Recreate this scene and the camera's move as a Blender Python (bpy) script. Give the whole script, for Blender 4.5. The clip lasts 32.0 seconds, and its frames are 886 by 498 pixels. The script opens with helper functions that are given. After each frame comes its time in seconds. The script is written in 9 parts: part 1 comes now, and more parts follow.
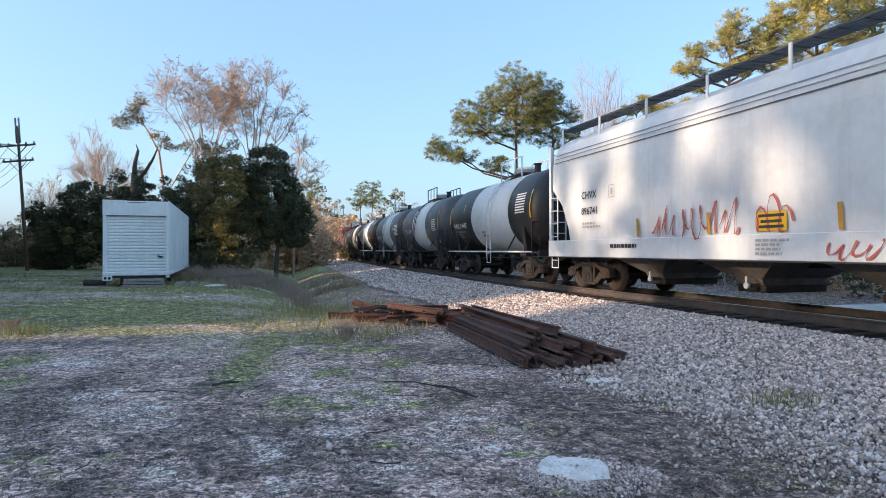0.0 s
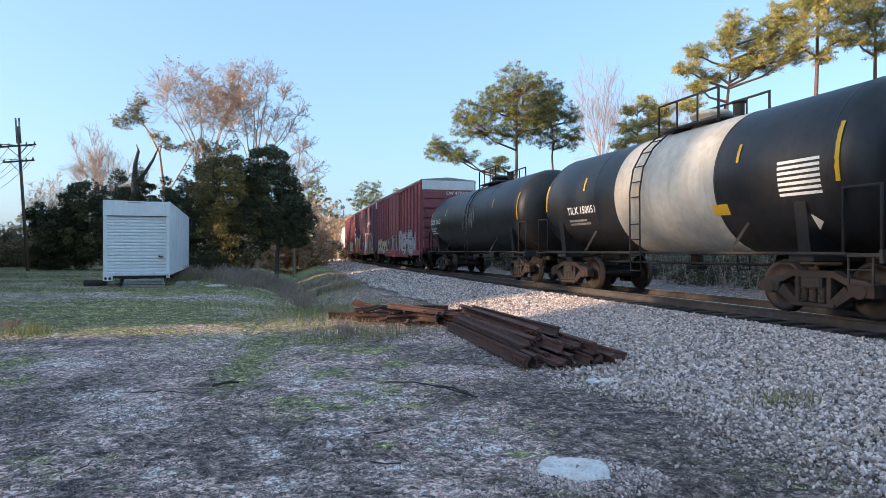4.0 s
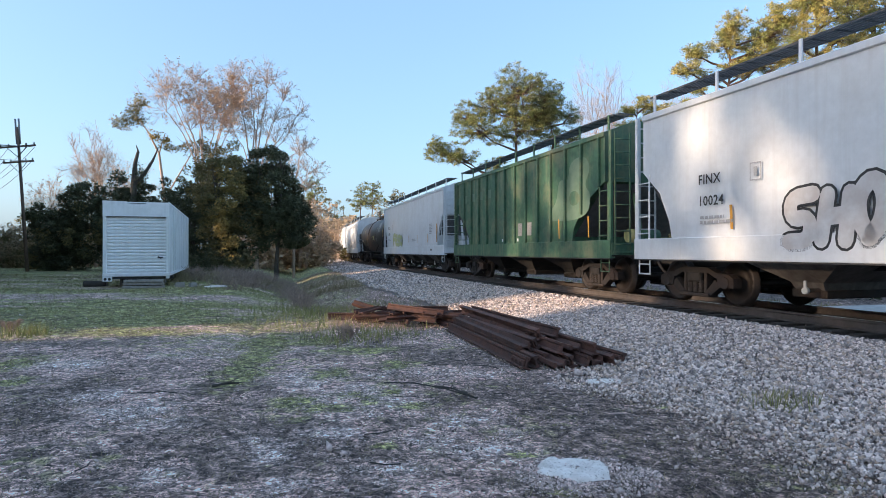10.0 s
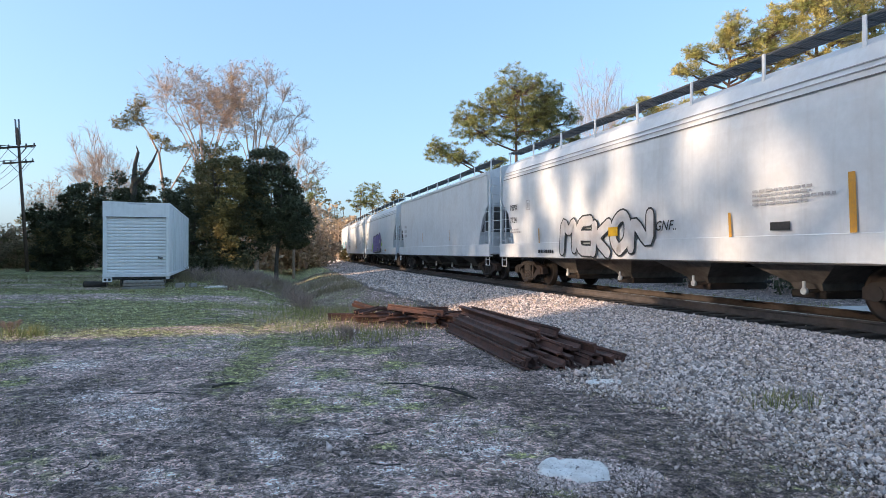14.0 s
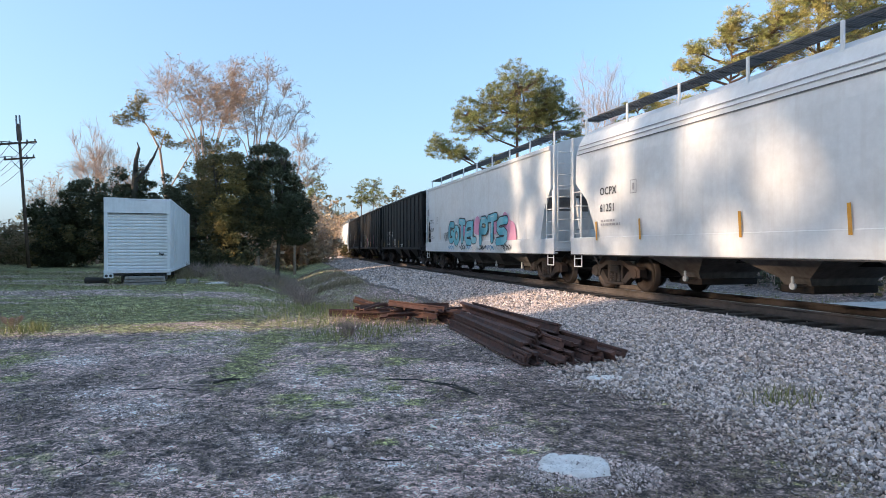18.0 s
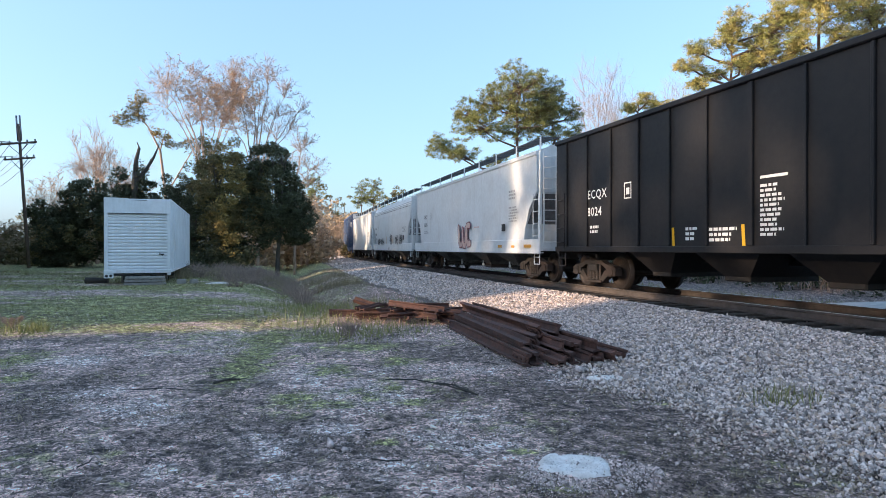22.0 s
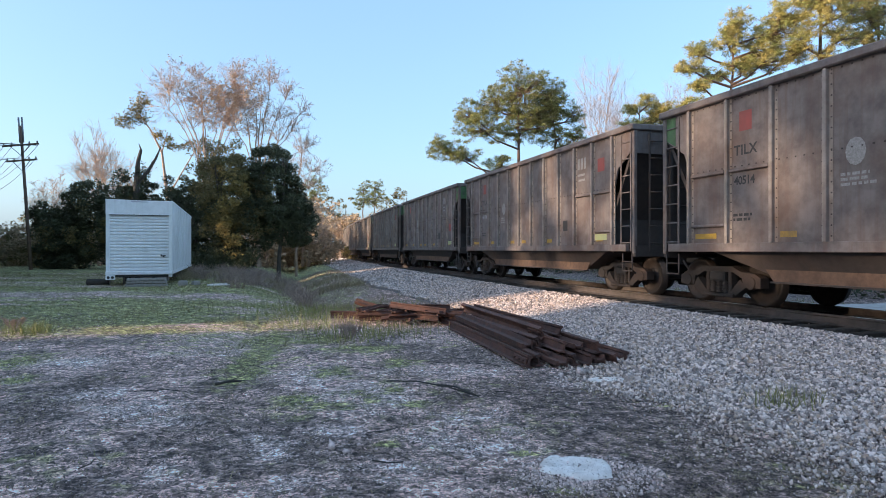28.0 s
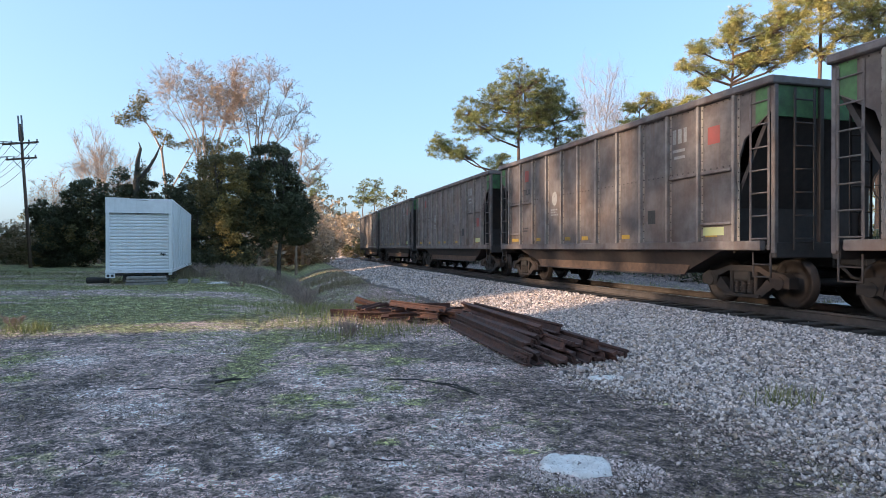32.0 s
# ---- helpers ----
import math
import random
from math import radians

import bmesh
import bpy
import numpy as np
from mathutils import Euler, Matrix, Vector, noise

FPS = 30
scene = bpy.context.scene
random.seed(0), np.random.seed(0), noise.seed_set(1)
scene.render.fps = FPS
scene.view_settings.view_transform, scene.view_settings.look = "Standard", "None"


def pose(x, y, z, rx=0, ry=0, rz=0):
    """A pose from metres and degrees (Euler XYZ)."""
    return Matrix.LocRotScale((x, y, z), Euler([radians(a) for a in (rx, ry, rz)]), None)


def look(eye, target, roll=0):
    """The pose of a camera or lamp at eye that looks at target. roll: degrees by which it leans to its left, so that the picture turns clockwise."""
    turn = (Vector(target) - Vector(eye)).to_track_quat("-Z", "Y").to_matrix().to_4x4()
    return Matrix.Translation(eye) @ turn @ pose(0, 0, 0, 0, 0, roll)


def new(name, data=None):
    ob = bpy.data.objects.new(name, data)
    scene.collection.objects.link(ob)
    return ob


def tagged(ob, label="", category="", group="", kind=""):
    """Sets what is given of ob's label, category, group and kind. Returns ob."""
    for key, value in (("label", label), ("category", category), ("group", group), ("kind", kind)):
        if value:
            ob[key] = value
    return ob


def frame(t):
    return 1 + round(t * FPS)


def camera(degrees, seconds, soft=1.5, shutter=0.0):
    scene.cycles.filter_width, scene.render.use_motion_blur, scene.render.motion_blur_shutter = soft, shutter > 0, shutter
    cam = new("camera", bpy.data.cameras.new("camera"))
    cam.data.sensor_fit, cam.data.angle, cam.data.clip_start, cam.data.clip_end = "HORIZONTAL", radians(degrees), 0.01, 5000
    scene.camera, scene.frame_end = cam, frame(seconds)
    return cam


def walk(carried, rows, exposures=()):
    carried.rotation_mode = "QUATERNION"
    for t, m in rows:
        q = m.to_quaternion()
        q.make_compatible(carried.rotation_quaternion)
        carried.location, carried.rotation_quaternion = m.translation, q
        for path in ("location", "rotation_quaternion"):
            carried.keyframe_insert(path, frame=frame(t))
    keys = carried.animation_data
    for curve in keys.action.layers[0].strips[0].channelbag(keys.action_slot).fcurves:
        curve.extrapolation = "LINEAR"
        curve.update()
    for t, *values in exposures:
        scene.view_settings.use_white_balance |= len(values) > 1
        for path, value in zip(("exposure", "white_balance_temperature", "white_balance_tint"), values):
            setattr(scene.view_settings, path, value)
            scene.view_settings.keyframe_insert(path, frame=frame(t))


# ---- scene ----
# ================= camera =================
EYE = 1.65
cam = camera(70.0, 32.0, soft=0.6)


def aim(pan, tilt):
    """Camera pose at the fixed standpoint: pan and tilt in pixels of drift turned into degrees."""
    k = math.degrees(1 / 1120.0)
    return pose(0, 0, EYE, 90 + 0.20 - tilt * k, 0, -pan * k)


# the hand drifts by a fraction of a degree
walk(cam, [(t, aim(p, q)) for t, p, q in [
    (0.0, 0, 1.7), (3.0, -0.6, 1.7), (6.0, -0.3, 0), (7.3, 1.4, 0), (8.2, 0, 0), (13.0, 0, 0), (14.5, 0, -1.2), (16.5, -1.2, 3.4),
    (17.6, -1.6, 6.0), (22.0, -1.8, 5.8), (23.2, -4.0, 3.0), (25.0, -4.2, 2.0), (27.5, -4.2, 2.2), (28.6, -4.2, 4.6),
    (29.6, -4.0, 6.0), (32.0, -4.0, 6.0)]], [(0.0, 1.62, 6640, 15), (3.2, 1.62, 6640, 15), (5.0, 1.68, 6640, 15), (7.6, 1.68, 6640, 15), (9.4, 1.62, 6640, 15),
   (18.6, 1.62, 6640, 15), (20.2, 1.75, 6640, 15), (22.2, 1.75, 6640, 15), (23.4, 1.62, 6640, 15), (26.5, 1.62, 6640, 15), (28.0, 1.67, 6640, 15), (32.0, 1.67, 6640, 15)])

# ================= light =================
SUN_EL, SUN_AZ = 13.0, 252.0      # degrees; the light travels towards +x and a little +y
world = bpy.data.worlds.new("sky_world")
scene.world = world
world.use_nodes = True
_nt = world.node_tree
_sky = _nt.nodes.new("ShaderNodeTexSky")
_sky.sky_type = "NISHITA"
_sky.sun_disc = False
_sky.sun_elevation = radians(SUN_EL)
_sky.sun_rotation = radians(SUN_AZ)
_sky.air_density, _sky.dust_density, _sky.ozone_density = 1.0, 2.5, 3.0
_bg = _nt.nodes["Background"]
# a clear evening sky: the physical sky with the even blue of high thin haze over all of it
_mx = _nt.nodes.new("ShaderNodeMix")
_mx.data_type = "RGBA"
_mx.inputs[0].default_value = 0.50
_mx.inputs[7].default_value = (0.84, 1.56, 2.27, 1.0)
_nt.links.new(_sky.outputs[0], _mx.inputs[6])
_nt.links.new(_mx.outputs[2], _bg.inputs[0])
_bg.inputs[1].default_value = 0.15
_sd = (math.sin(radians(SUN_AZ)) * math.cos(radians(SUN_EL)), math.cos(radians(SUN_AZ)) * math.cos(radians(SUN_EL)), math.sin(radians(SUN_EL)))
sun = new("sun", bpy.data.lights.new("sun", "SUN"))
sun.data.energy, sun.data.angle, sun.data.color = 2.1, radians(1.6), (1.0, 0.79, 0.56)
sun.matrix_world = look(Vector(_sd) * 60, (0, 0, 0))


# ================= track plan =================
TH = radians(17.31)
NX, NY = math.cos(TH), math.sin(TH)      # away from the camera, across the track
UX, UY = -math.sin(TH), math.cos(TH)     # along the track, into the distance
DTRACK, RTRACK = 10.08, 917.0            # distance of the centre line, radius of its curve
RAIL_Z = 0.56                            # top of rail


def track(s, q=0.0):
    """Plan position s metres along the centre line from the foot of the perpendicular, q metres to its far side, and the unit vector along."""
    a = s / RTRACK
    al, off = (RTRACK - q) * math.sin(a), DTRACK + RTRACK - (RTRACK - q) * math.cos(a)
    ca, sa = math.cos(a), math.sin(a)
    return off * NX + al * UX, off * NY + al * UY, UX * ca + NX * sa, UY * ca + NY * sa


def track_sq(x, y):
    """The inverse: s and q of arrays of plan positions."""
    al = x * UX + y * UY
    off = x * NX + y * NY
    e = DTRACK + RTRACK - off
    return np.arctan2(al, e) * RTRACK, RTRACK - np.hypot(al, e)


V0, VA = 14.52, 0.0211                   # speed at 16 s and its gentle gain


def run(T, t):
    """Arc length at time t of a point that passes the foot of the perpendicular at time T."""
    return V0 * (T - t) + VA * ((T - 16) ** 2 - (t - 16) ** 2) / 2
# ================= building tools =================
class MB:
    """Gathers vertices and faces of one mesh."""

    def __init__(self):
        self.v, self.f, self.smooth = [], [], set()

    def add(self, vs, fs, smooth=False):
        o = len(self.v)
        self.v += [tuple(p) for p in vs]
        if smooth:
            self.smooth.update(range(len(self.f), len(self.f) + len(fs)))
        self.f += [tuple(i + o for i in q) for q in fs]
        return self

    def box(self, c, s, bev=0.0, m=None):
        hx, hy, hz = s[0] / 2, s[1] / 2, s[2] / 2
        if bev <= 0:
            vs = [(x, y, z) for z in (-hz, hz) for y in (-hy, hy) for x in (-hx, hx)]
            fs = [(0, 2, 3, 1), (4, 5, 7, 6), (0, 1, 5, 4), (2, 6, 7, 3), (0, 4, 6, 2), (1, 3, 7, 5)]
        else:
            b = min(bev, 0.45 * min(s))
            h = (hx, hy, hz)
            vs, ix = [], {}
            sg = [(a, bb, cc) for a in (-1, 1) for bb in (-1, 1) for cc in (-1, 1)]
            for k in sg:
                for ax in range(3):
                    ix[k, ax] = len(vs)
                    vs.append(tuple(k[i] * (h[i] if i == ax else h[i] - b) for i in range(3)))
            raw = []
            for ax in range(3):
                o1, o2 = [i for i in range(3) if i != ax]
                for sgn in (-1, 1):
                    q = []
                    for a, bb in ((-1, -1), (1, -1), (1, 1), (-1, 1)):
                        k = [0, 0, 0]
                        k[ax], k[o1], k[o2] = sgn, a, bb
                        q.append(ix[tuple(k), ax])
                    raw.append(q)
                for a in (-1, 1):
                    for bb in (-1, 1):
                        ks = []
                        for e in (-1, 1):
                            k = [0, 0, 0]
                            k[ax], k[o1], k[o2] = e, a, bb
                            ks.append(tuple(k))
                        raw.append([ix[ks[0], o1], ix[ks[1], o1], ix[ks[1], o2], ix[ks[0], o2]])
            for k in sg:
                raw.append([ix[k, 0], ix[k, 1], ix[k, 2]])
            fs = []
            for q in raw:
                p = [Vector(vs[i]) for i in q]
                nrm = (p[1] - p[0]).cross(p[2] - p[0])
                mid = sum(p, Vector()) / len(p)
                fs.append(tuple(q) if nrm.dot(mid) > 0 else tuple(reversed(q)))
        if m is not None:
            vs = [m @ Vector(p) for p in vs]
        vs = [(p[0] + c[0], p[1] + c[1], p[2] + c[2]) for p in vs]
        return self.add(vs, fs)

    def bar(self, p0, p1, w, h, bev=0.0):
        """A box from p0 to p1, w wide (level) and h high."""
        a, b = Vector(p0), Vector(p1)
        d = b - a
        m = d.to_track_quat("X", "Z").to_matrix() if d.length > 1e-6 else Matrix.Identity(3)
        c = (a + b) / 2
        return self.box(c, (d.length, w, h), bev, m)

    def tube(self, p0, p1, r0, r1=None, n=8, caps=True, smooth=True):
        r1 = r0 if r1 is None else r1
        a, b = Vector(p0), Vector(p1)
        d = b - a
        m = d.to_track_quat("Z", "X").to_matrix()
        vs = []
        for p, r in ((a, r0), (b, r1)):
            for i in range(n):
                t = 2 * math.pi * i / n
                vs.append(p + m @ Vector((r * math.cos(t), r * math.sin(t), 0)))
        self.add(vs, [(i, (i + 1) % n, n + (i + 1) % n, n + i) for i in range(n)], smooth)
        if caps:
            o = len(self.v) - 2 * n
            self.f.append(tuple(o + i for i in reversed(range(n))))
            self.f.append(tuple(o + n + i for i in range(n)))
        return self

    def pipe(self, pts, r, n=6):
        """One tube bent through all the points, with mitred corners."""
        ps = [Vector(p) for p in pts]
        ps = ps[:1] + [b for a, b in zip(ps, ps[1:]) if (b - a).length > 1e-5]
        ds = [(b - a).normalized() for a, b in zip(ps, ps[1:])]
        if len(ds) == 1:
            return self.tube(ps[0], ps[1], r, n=n)
        m = ds[0].to_track_quat("Z", "X").to_matrix()
        ring = [m @ Vector((r * math.cos(2 * math.pi * i / n), r * math.sin(2 * math.pi * i / n), 0)) for i in range(n)]
        vs = [ps[0] + w for w in ring]
        for j in range(1, len(ps)):
            d0 = ds[j - 1]
            nn = (d0 + ds[j]) if j < len(ds) else d0
            nn = nn.normalized() if nn.length > 0.2 else d0
            k = max(0.35, d0.dot(nn))
            moved = [w - d0 * (w.dot(nn) / k) for w in ring]
            vs += [ps[j] + w for w in moved]
            if j < len(ds):
                ring = [w - ds[j] * w.dot(ds[j]) for w in moved]
        o = len(self.v)
        self.add(vs, [(j * n + i, j * n + (i + 1) % n, (j + 1) * n + (i + 1) % n, (j + 1) * n + i) for j in range(len(ps) - 1) for i in range(n)], True)
        self.f.append(tuple(o + i for i in reversed(range(n))))
        self.f.append(tuple(o + (len(ps) - 1) * n + i for i in range(n)))
        return self

    def lathe(self, prof, c=(0, 0, 0), axis="Y", n=24, smooth=True):
        """prof: (along, radius) pairs turned round the axis through c."""
        vs = []
        for al, r in prof:
            for i in range(n):
                t = 2 * math.pi * i / n
                a, b = r * math.cos(t), r * math.sin(t)
                p = {"X": (al, a, b), "Y": (b, al, a), "Z": (a, b, al)}[axis]
                vs.append((p[0] + c[0], p[1] + c[1], p[2] + c[2]))
        fs = []
        for j in range(len(prof) - 1):
            for i in range(n):
                k = (i + 1) % n
                fs.append((j * n + i, j * n + k, (j + 1) * n + k, (j + 1) * n + i))
        self.add(vs, fs, smooth)
        o = len(self.v) - n * len(prof)
        self.f.append(tuple(o + i for i in reversed(range(n))))
        self.f.append(tuple(o + (len(prof) - 1) * n + i for i in range(n)))
        return self

    def prism(self, poly, a0, a1, axis="X", smooth=False):
        """A polygon (counter-clockwise) pushed along an axis. axis X: poly in y, z; Y: poly in x, z; Z: poly in x, y."""
        n = len(poly)
        put = {"X": lambda a, p: (a, p[0], p[1]), "Y": lambda a, p: (p[0], a, p[1]), "Z": lambda a, p: (p[0], p[1], a)}[axis]
        vs = [put(a0, p) for p in poly] + [put(a1, p) for p in poly]
        side = [(i, (i + 1) % n, n + (i + 1) % n, n + i) for i in range(n)]
        ends = [tuple(reversed(range(n))), tuple(range(n, 2 * n))]
        if axis == "Y":
            side = [tuple(reversed(q)) for q in side]
            ends = [tuple(reversed(q)) for q in ends]
        self.add(vs, side, smooth)
        return self.add(vs, ends)

    def loft(self, rings, smooth=False, caps=True):
        n = len(rings[0])
        vs = [p for r in rings for p in r]
        self.add(vs, [(j * n + i, j * n + (i + 1) % n, (j + 1) * n + (i + 1) % n, (j + 1) * n + i)
                      for j in range(len(rings) - 1) for i in range(n)], smooth)
        if caps:
            o = len(self.v) - n * len(rings)
            self.f.append(tuple(o + i for i in reversed(range(n))))
            self.f.append(tuple(o + (len(rings) - 1) * n + i for i in range(n)))
        return self

    def mesh(self, name, material=None):
        me = bpy.data.meshes.new(name)
        me.from_pydata(self.v, [], self.f)
        if self.smooth:
            sm = np.zeros(len(self.f), dtype=bool)
            sm[list(self.smooth)] = True
            me.polygons.foreach_set("use_smooth", sm)
        if material:
            me.materials.append(material)
        me.update()
        return me


def part(name, mb, material, parent, label="", m=None):
    """One mesh object under a thing or a part."""
    me = mb.mesh(name, material) if isinstance(mb, MB) else mb
    ob = new(name, me)
    ob.parent = parent
    if m is not None:
        ob.matrix_basis = m
    if label:
        tagged(ob, label)
    return ob


def thing(name, label, category, m=None, group="", kind=""):
    ob = new(name)
    ob.empty_display_size = 0.3
    if m is not None:
        ob.matrix_basis = m
    return tagged(ob, label, category, group, kind)


def solid(name, mb, material, label="", category="", m=None, group="", kind=""):
    """A thing of one mesh."""
    ob = new(name, mb.mesh(name, material) if isinstance(mb, MB) else mb)
    if m is not None:
        ob.matrix_basis = m
    return tagged(ob, label, category, group, kind)


def raw_mesh(name, v, f, material, smooth=False):
    """A mesh out of numpy arrays: vertices (n, 3), faces (m, 3 or 4)."""
    v, f = np.asarray(v, dtype=np.float32), np.asarray(f, dtype=np.int32)
    me = bpy.data.meshes.new(name)
    k = f.shape[1]
    me.vertices.add(len(v))
    me.vertices.foreach_set("co", v.ravel())
    me.loops.add(f.size)
    me.loops.foreach_set("vertex_index", f.ravel())
    me.polygons.add(len(f))
    me.polygons.foreach_set("loop_start", np.arange(0, f.size, k, dtype=np.int32))
    me.polygons.foreach_set("use_smooth", np.full(len(f), smooth, dtype=bool))
    me.materials.append(material)
    me.update(calc_edges=True)
    me.validate()
    return me
# ================= lettering =================
def _letters(specs):
    """Meshes of words in the built-in font: key (words, size, fat, slant, spacing)."""
    out = {}
    for key in specs:
        words, size, fat, slant, space = key
        cu = bpy.data.curves.new("lettering", "FONT")
        cu.body, cu.size, cu.offset, cu.shear, cu.space_character = words, size, fat, slant, space
        cu.resolution_u, cu.align_x = 2, "LEFT"
        ob = bpy.data.objects.new("lettering", cu)
        out[key] = bpy.data.meshes.new_from_object(ob)
        bpy.data.objects.remove(ob)
        bpy.data.curves.remove(cu)
    return out


LINES = {}


def word(words, size, fat=0.0, slant=0.0, space=1.0):
    key = (words, size, fat, slant, space)
    if key not in LINES:
        LINES.update(_letters([key]))
    return LINES[key]


SIDE = Matrix(((1, 0, 0, 0), (0, 0, -1, 0), (0, 1, 0, 0), (0, 0, 0, 1)))     # lettering plane onto the camera-side wall


def on_side(me, x, y, z, bend=0.0, zc=0.0):
    """A copy of a flat mesh set upright on the wall at -y; bend: radius of a barrel round the x axis at height zc."""
    me = me.copy()
    n = len(me.vertices)
    co = np.empty(n * 3, dtype=np.float32)
    me.vertices.foreach_get("co", co)
    co = co.reshape(-1, 3)
    px, pz = co[:, 0] + x, co[:, 1] + z
    if bend:
        a = (pz - zc) / bend
        r = bend - y
        new_co = np.stack([px, -r * np.cos(a), zc + r * np.sin(a)], -1)
    else:
        new_co = np.stack([px, np.full(n, y), pz], -1)
    me.vertices.foreach_set("co", new_co.astype(np.float32).ravel())
    me.update()
    return me


def text_on(car, words, x, z, size, mat, y=-1.56, bend=0.0, zc=0.0, fat=0.004, slant=0.0, space=1.05, name="lettering"):
    me = on_side(word(words, size, fat * 1.0, slant, space), x, y, z, bend, zc)
    me.materials.clear()
    me.materials.append(mat)
    return part(name, me, None, car)


def flat(poly):
    """A flat polygon mesh in the lettering plane."""
    me = bpy.data.meshes.new("marking")
    me.from_pydata([(a, b, 0) for a, b in poly], [], [tuple(range(len(poly)))])
    return me


def bars_mesh(rows):
    """Plain bars (x, y, w, h) in the lettering plane, cut across into short strips so that they can bend."""
    vs, fs = [], []
    for x, y, w, h in rows:
        k = max(1, int(h / 0.12))
        o = len(vs)
        for i in range(k + 1):
            vs += [(x, y + h * i / k, 0), (x + w, y + h * i / k, 0)]
        fs += [(o + 2 * i, o + 2 * i + 1, o + 2 * i + 3, o + 2 * i + 2) for i in range(k)]
    me = bpy.data.meshes.new("marking")
    me.from_pydata(vs, [], fs)
    return me


def bars_on(car, rows, x, z, mat, y=-1.56, bend=0.0, zc=0.0, name="marking", label=""):
    """Up to nine bars are parts of their own; lines of print stay together."""
    groups = [[r] for r in rows] if len(rows) <= 9 else [rows]
    for g in groups:
        me = on_side(bars_mesh(g), x, y, z, bend, zc)
        me.materials.append(mat)
        ob = part(name, me, None, car, label)
        if len(g) > 1:
            tagged(ob, kind="stuff")
    return ob


def fine_print(n, w, h, seed=1):
    """Rows for n lines of small illegible print."""
    rnd = random.Random(seed)
    rows = []
    for i in range(n):
        x, end = 0.0, w * rnd.uniform(0.6, 1.0)
        while x < end:
            ww = min(rnd.uniform(0.05, 0.16), end - x)
            rows.append((x, -i * h * 1.7, max(ww, 0.02), h))
            x += ww + 0.03
    return rows


# skeletons of the sprayed letters on a grid 3 wide and 5 high: runs of points, parted by bars
BONES = {"R": "00 04 24 22 02|12 20", "E": "24 04 00 20|02 22", "H": "00 04|20 24|02 22", "N": "00 04 20 24", "D": "00 04 14 23 21 10 00", "O": "10 01 03 14 23 21 10", "M": "00 04 12 24 20", "S": "24 04 02 22 20 00",
         "T": "04 24|14 10", "U": "04 00 20 24", "B": "00 04 24 22 02|22 20 00", "F": "00 04 24|02 22", "K": "00 04|24 02 20", "G": "24 04 00 20 22 12", "L": "04 00 20", "P": "00 04 24 22 02", "C": "24 04 00 20"}


def rounded(pts, times=2, closed=False):
    """Corners cut away until a run of points reads as a curve."""
    for _ in range(times):
        n = len(pts)
        out = [] if closed else [pts[0]]
        for i in range(n if closed else n - 1):
            (ax, az), (bx, bz) = pts[i], pts[(i + 1) % n]
            out += [(ax * 0.75 + bx * 0.25, az * 0.75 + bz * 0.25), (ax * 0.25 + bx * 0.75, az * 0.25 + bz * 0.75)]
        pts = out if closed else out + [pts[-1]]
    return pts


def spray_lines(runs, half, y, lift=0.0004):
    """Broad sprayed lines with round ends in the wall plane y: vertices and faces."""
    vs, fs = [], []
    for r, pts in enumerate(runs):
        yy, n, o = y - lift * r, len(pts), len(vs)
        for i, (px, pz) in enumerate(pts):
            (ax, az), (bx, bz) = pts[max(0, i - 1)], pts[min(n - 1, i + 1)]
            l = math.hypot(bx - ax, bz - az) or 1.0
            nx, nz = -(bz - az) / l * half, (bx - ax) / l * half
            vs += [(px + nx, yy, pz + nz), (px - nx, yy, pz - nz)]
            if i:
                fs.append((o + 2 * i - 2, o + 2 * i - 1, o + 2 * i + 1, o + 2 * i))
        for end, nb in ((0, 1), (n - 1, n - 2)):
            (px, pz), (qx, qz) = pts[end], pts[nb]
            a0 = math.atan2(pz - qz, px - qx)
            k = len(vs)
            vs += [(px + half * math.cos(a0 + t), yy, pz + half * math.sin(a0 + t)) for t in (-1.571, -0.9, -0.3, 0.3, 0.9, 1.571)]
            fs.append(tuple(range(k, k + 6)))
    return vs, fs


def spray_part(car, runs, half, mat, y, name="sprayed_letter"):
    me = bpy.data.meshes.new(name)
    vs, fs = spray_lines(runs, half, y)
    me.from_pydata(vs, [], fs)
    me.materials.append(mat)
    return part(name, me, None, car)


def sprayed_form(car, runs, half, edge, fill, line, y, glow=None, shine=None):
    """One fat form: glow, outline, filling and a few bright dashes, laid one over the other."""
    if glow:
        spray_part(car, runs, half + edge * 1.75, glow, y + 0.002)
    spray_part(car, runs, half + edge, line, y)
    spray_part(car, runs, half, fill, y - 0.002)
    if shine:
        dash = []
        for run_ in runs:
            k = len(run_) // 3
            dash.append([(px - half * 0.35, pz + half * 0.35) for px, pz in run_[k:k + max(2, len(run_) // 5)]])
        spray_part(car, dash, half * 0.12, shine, y - 0.004, "sprayed_highlight")


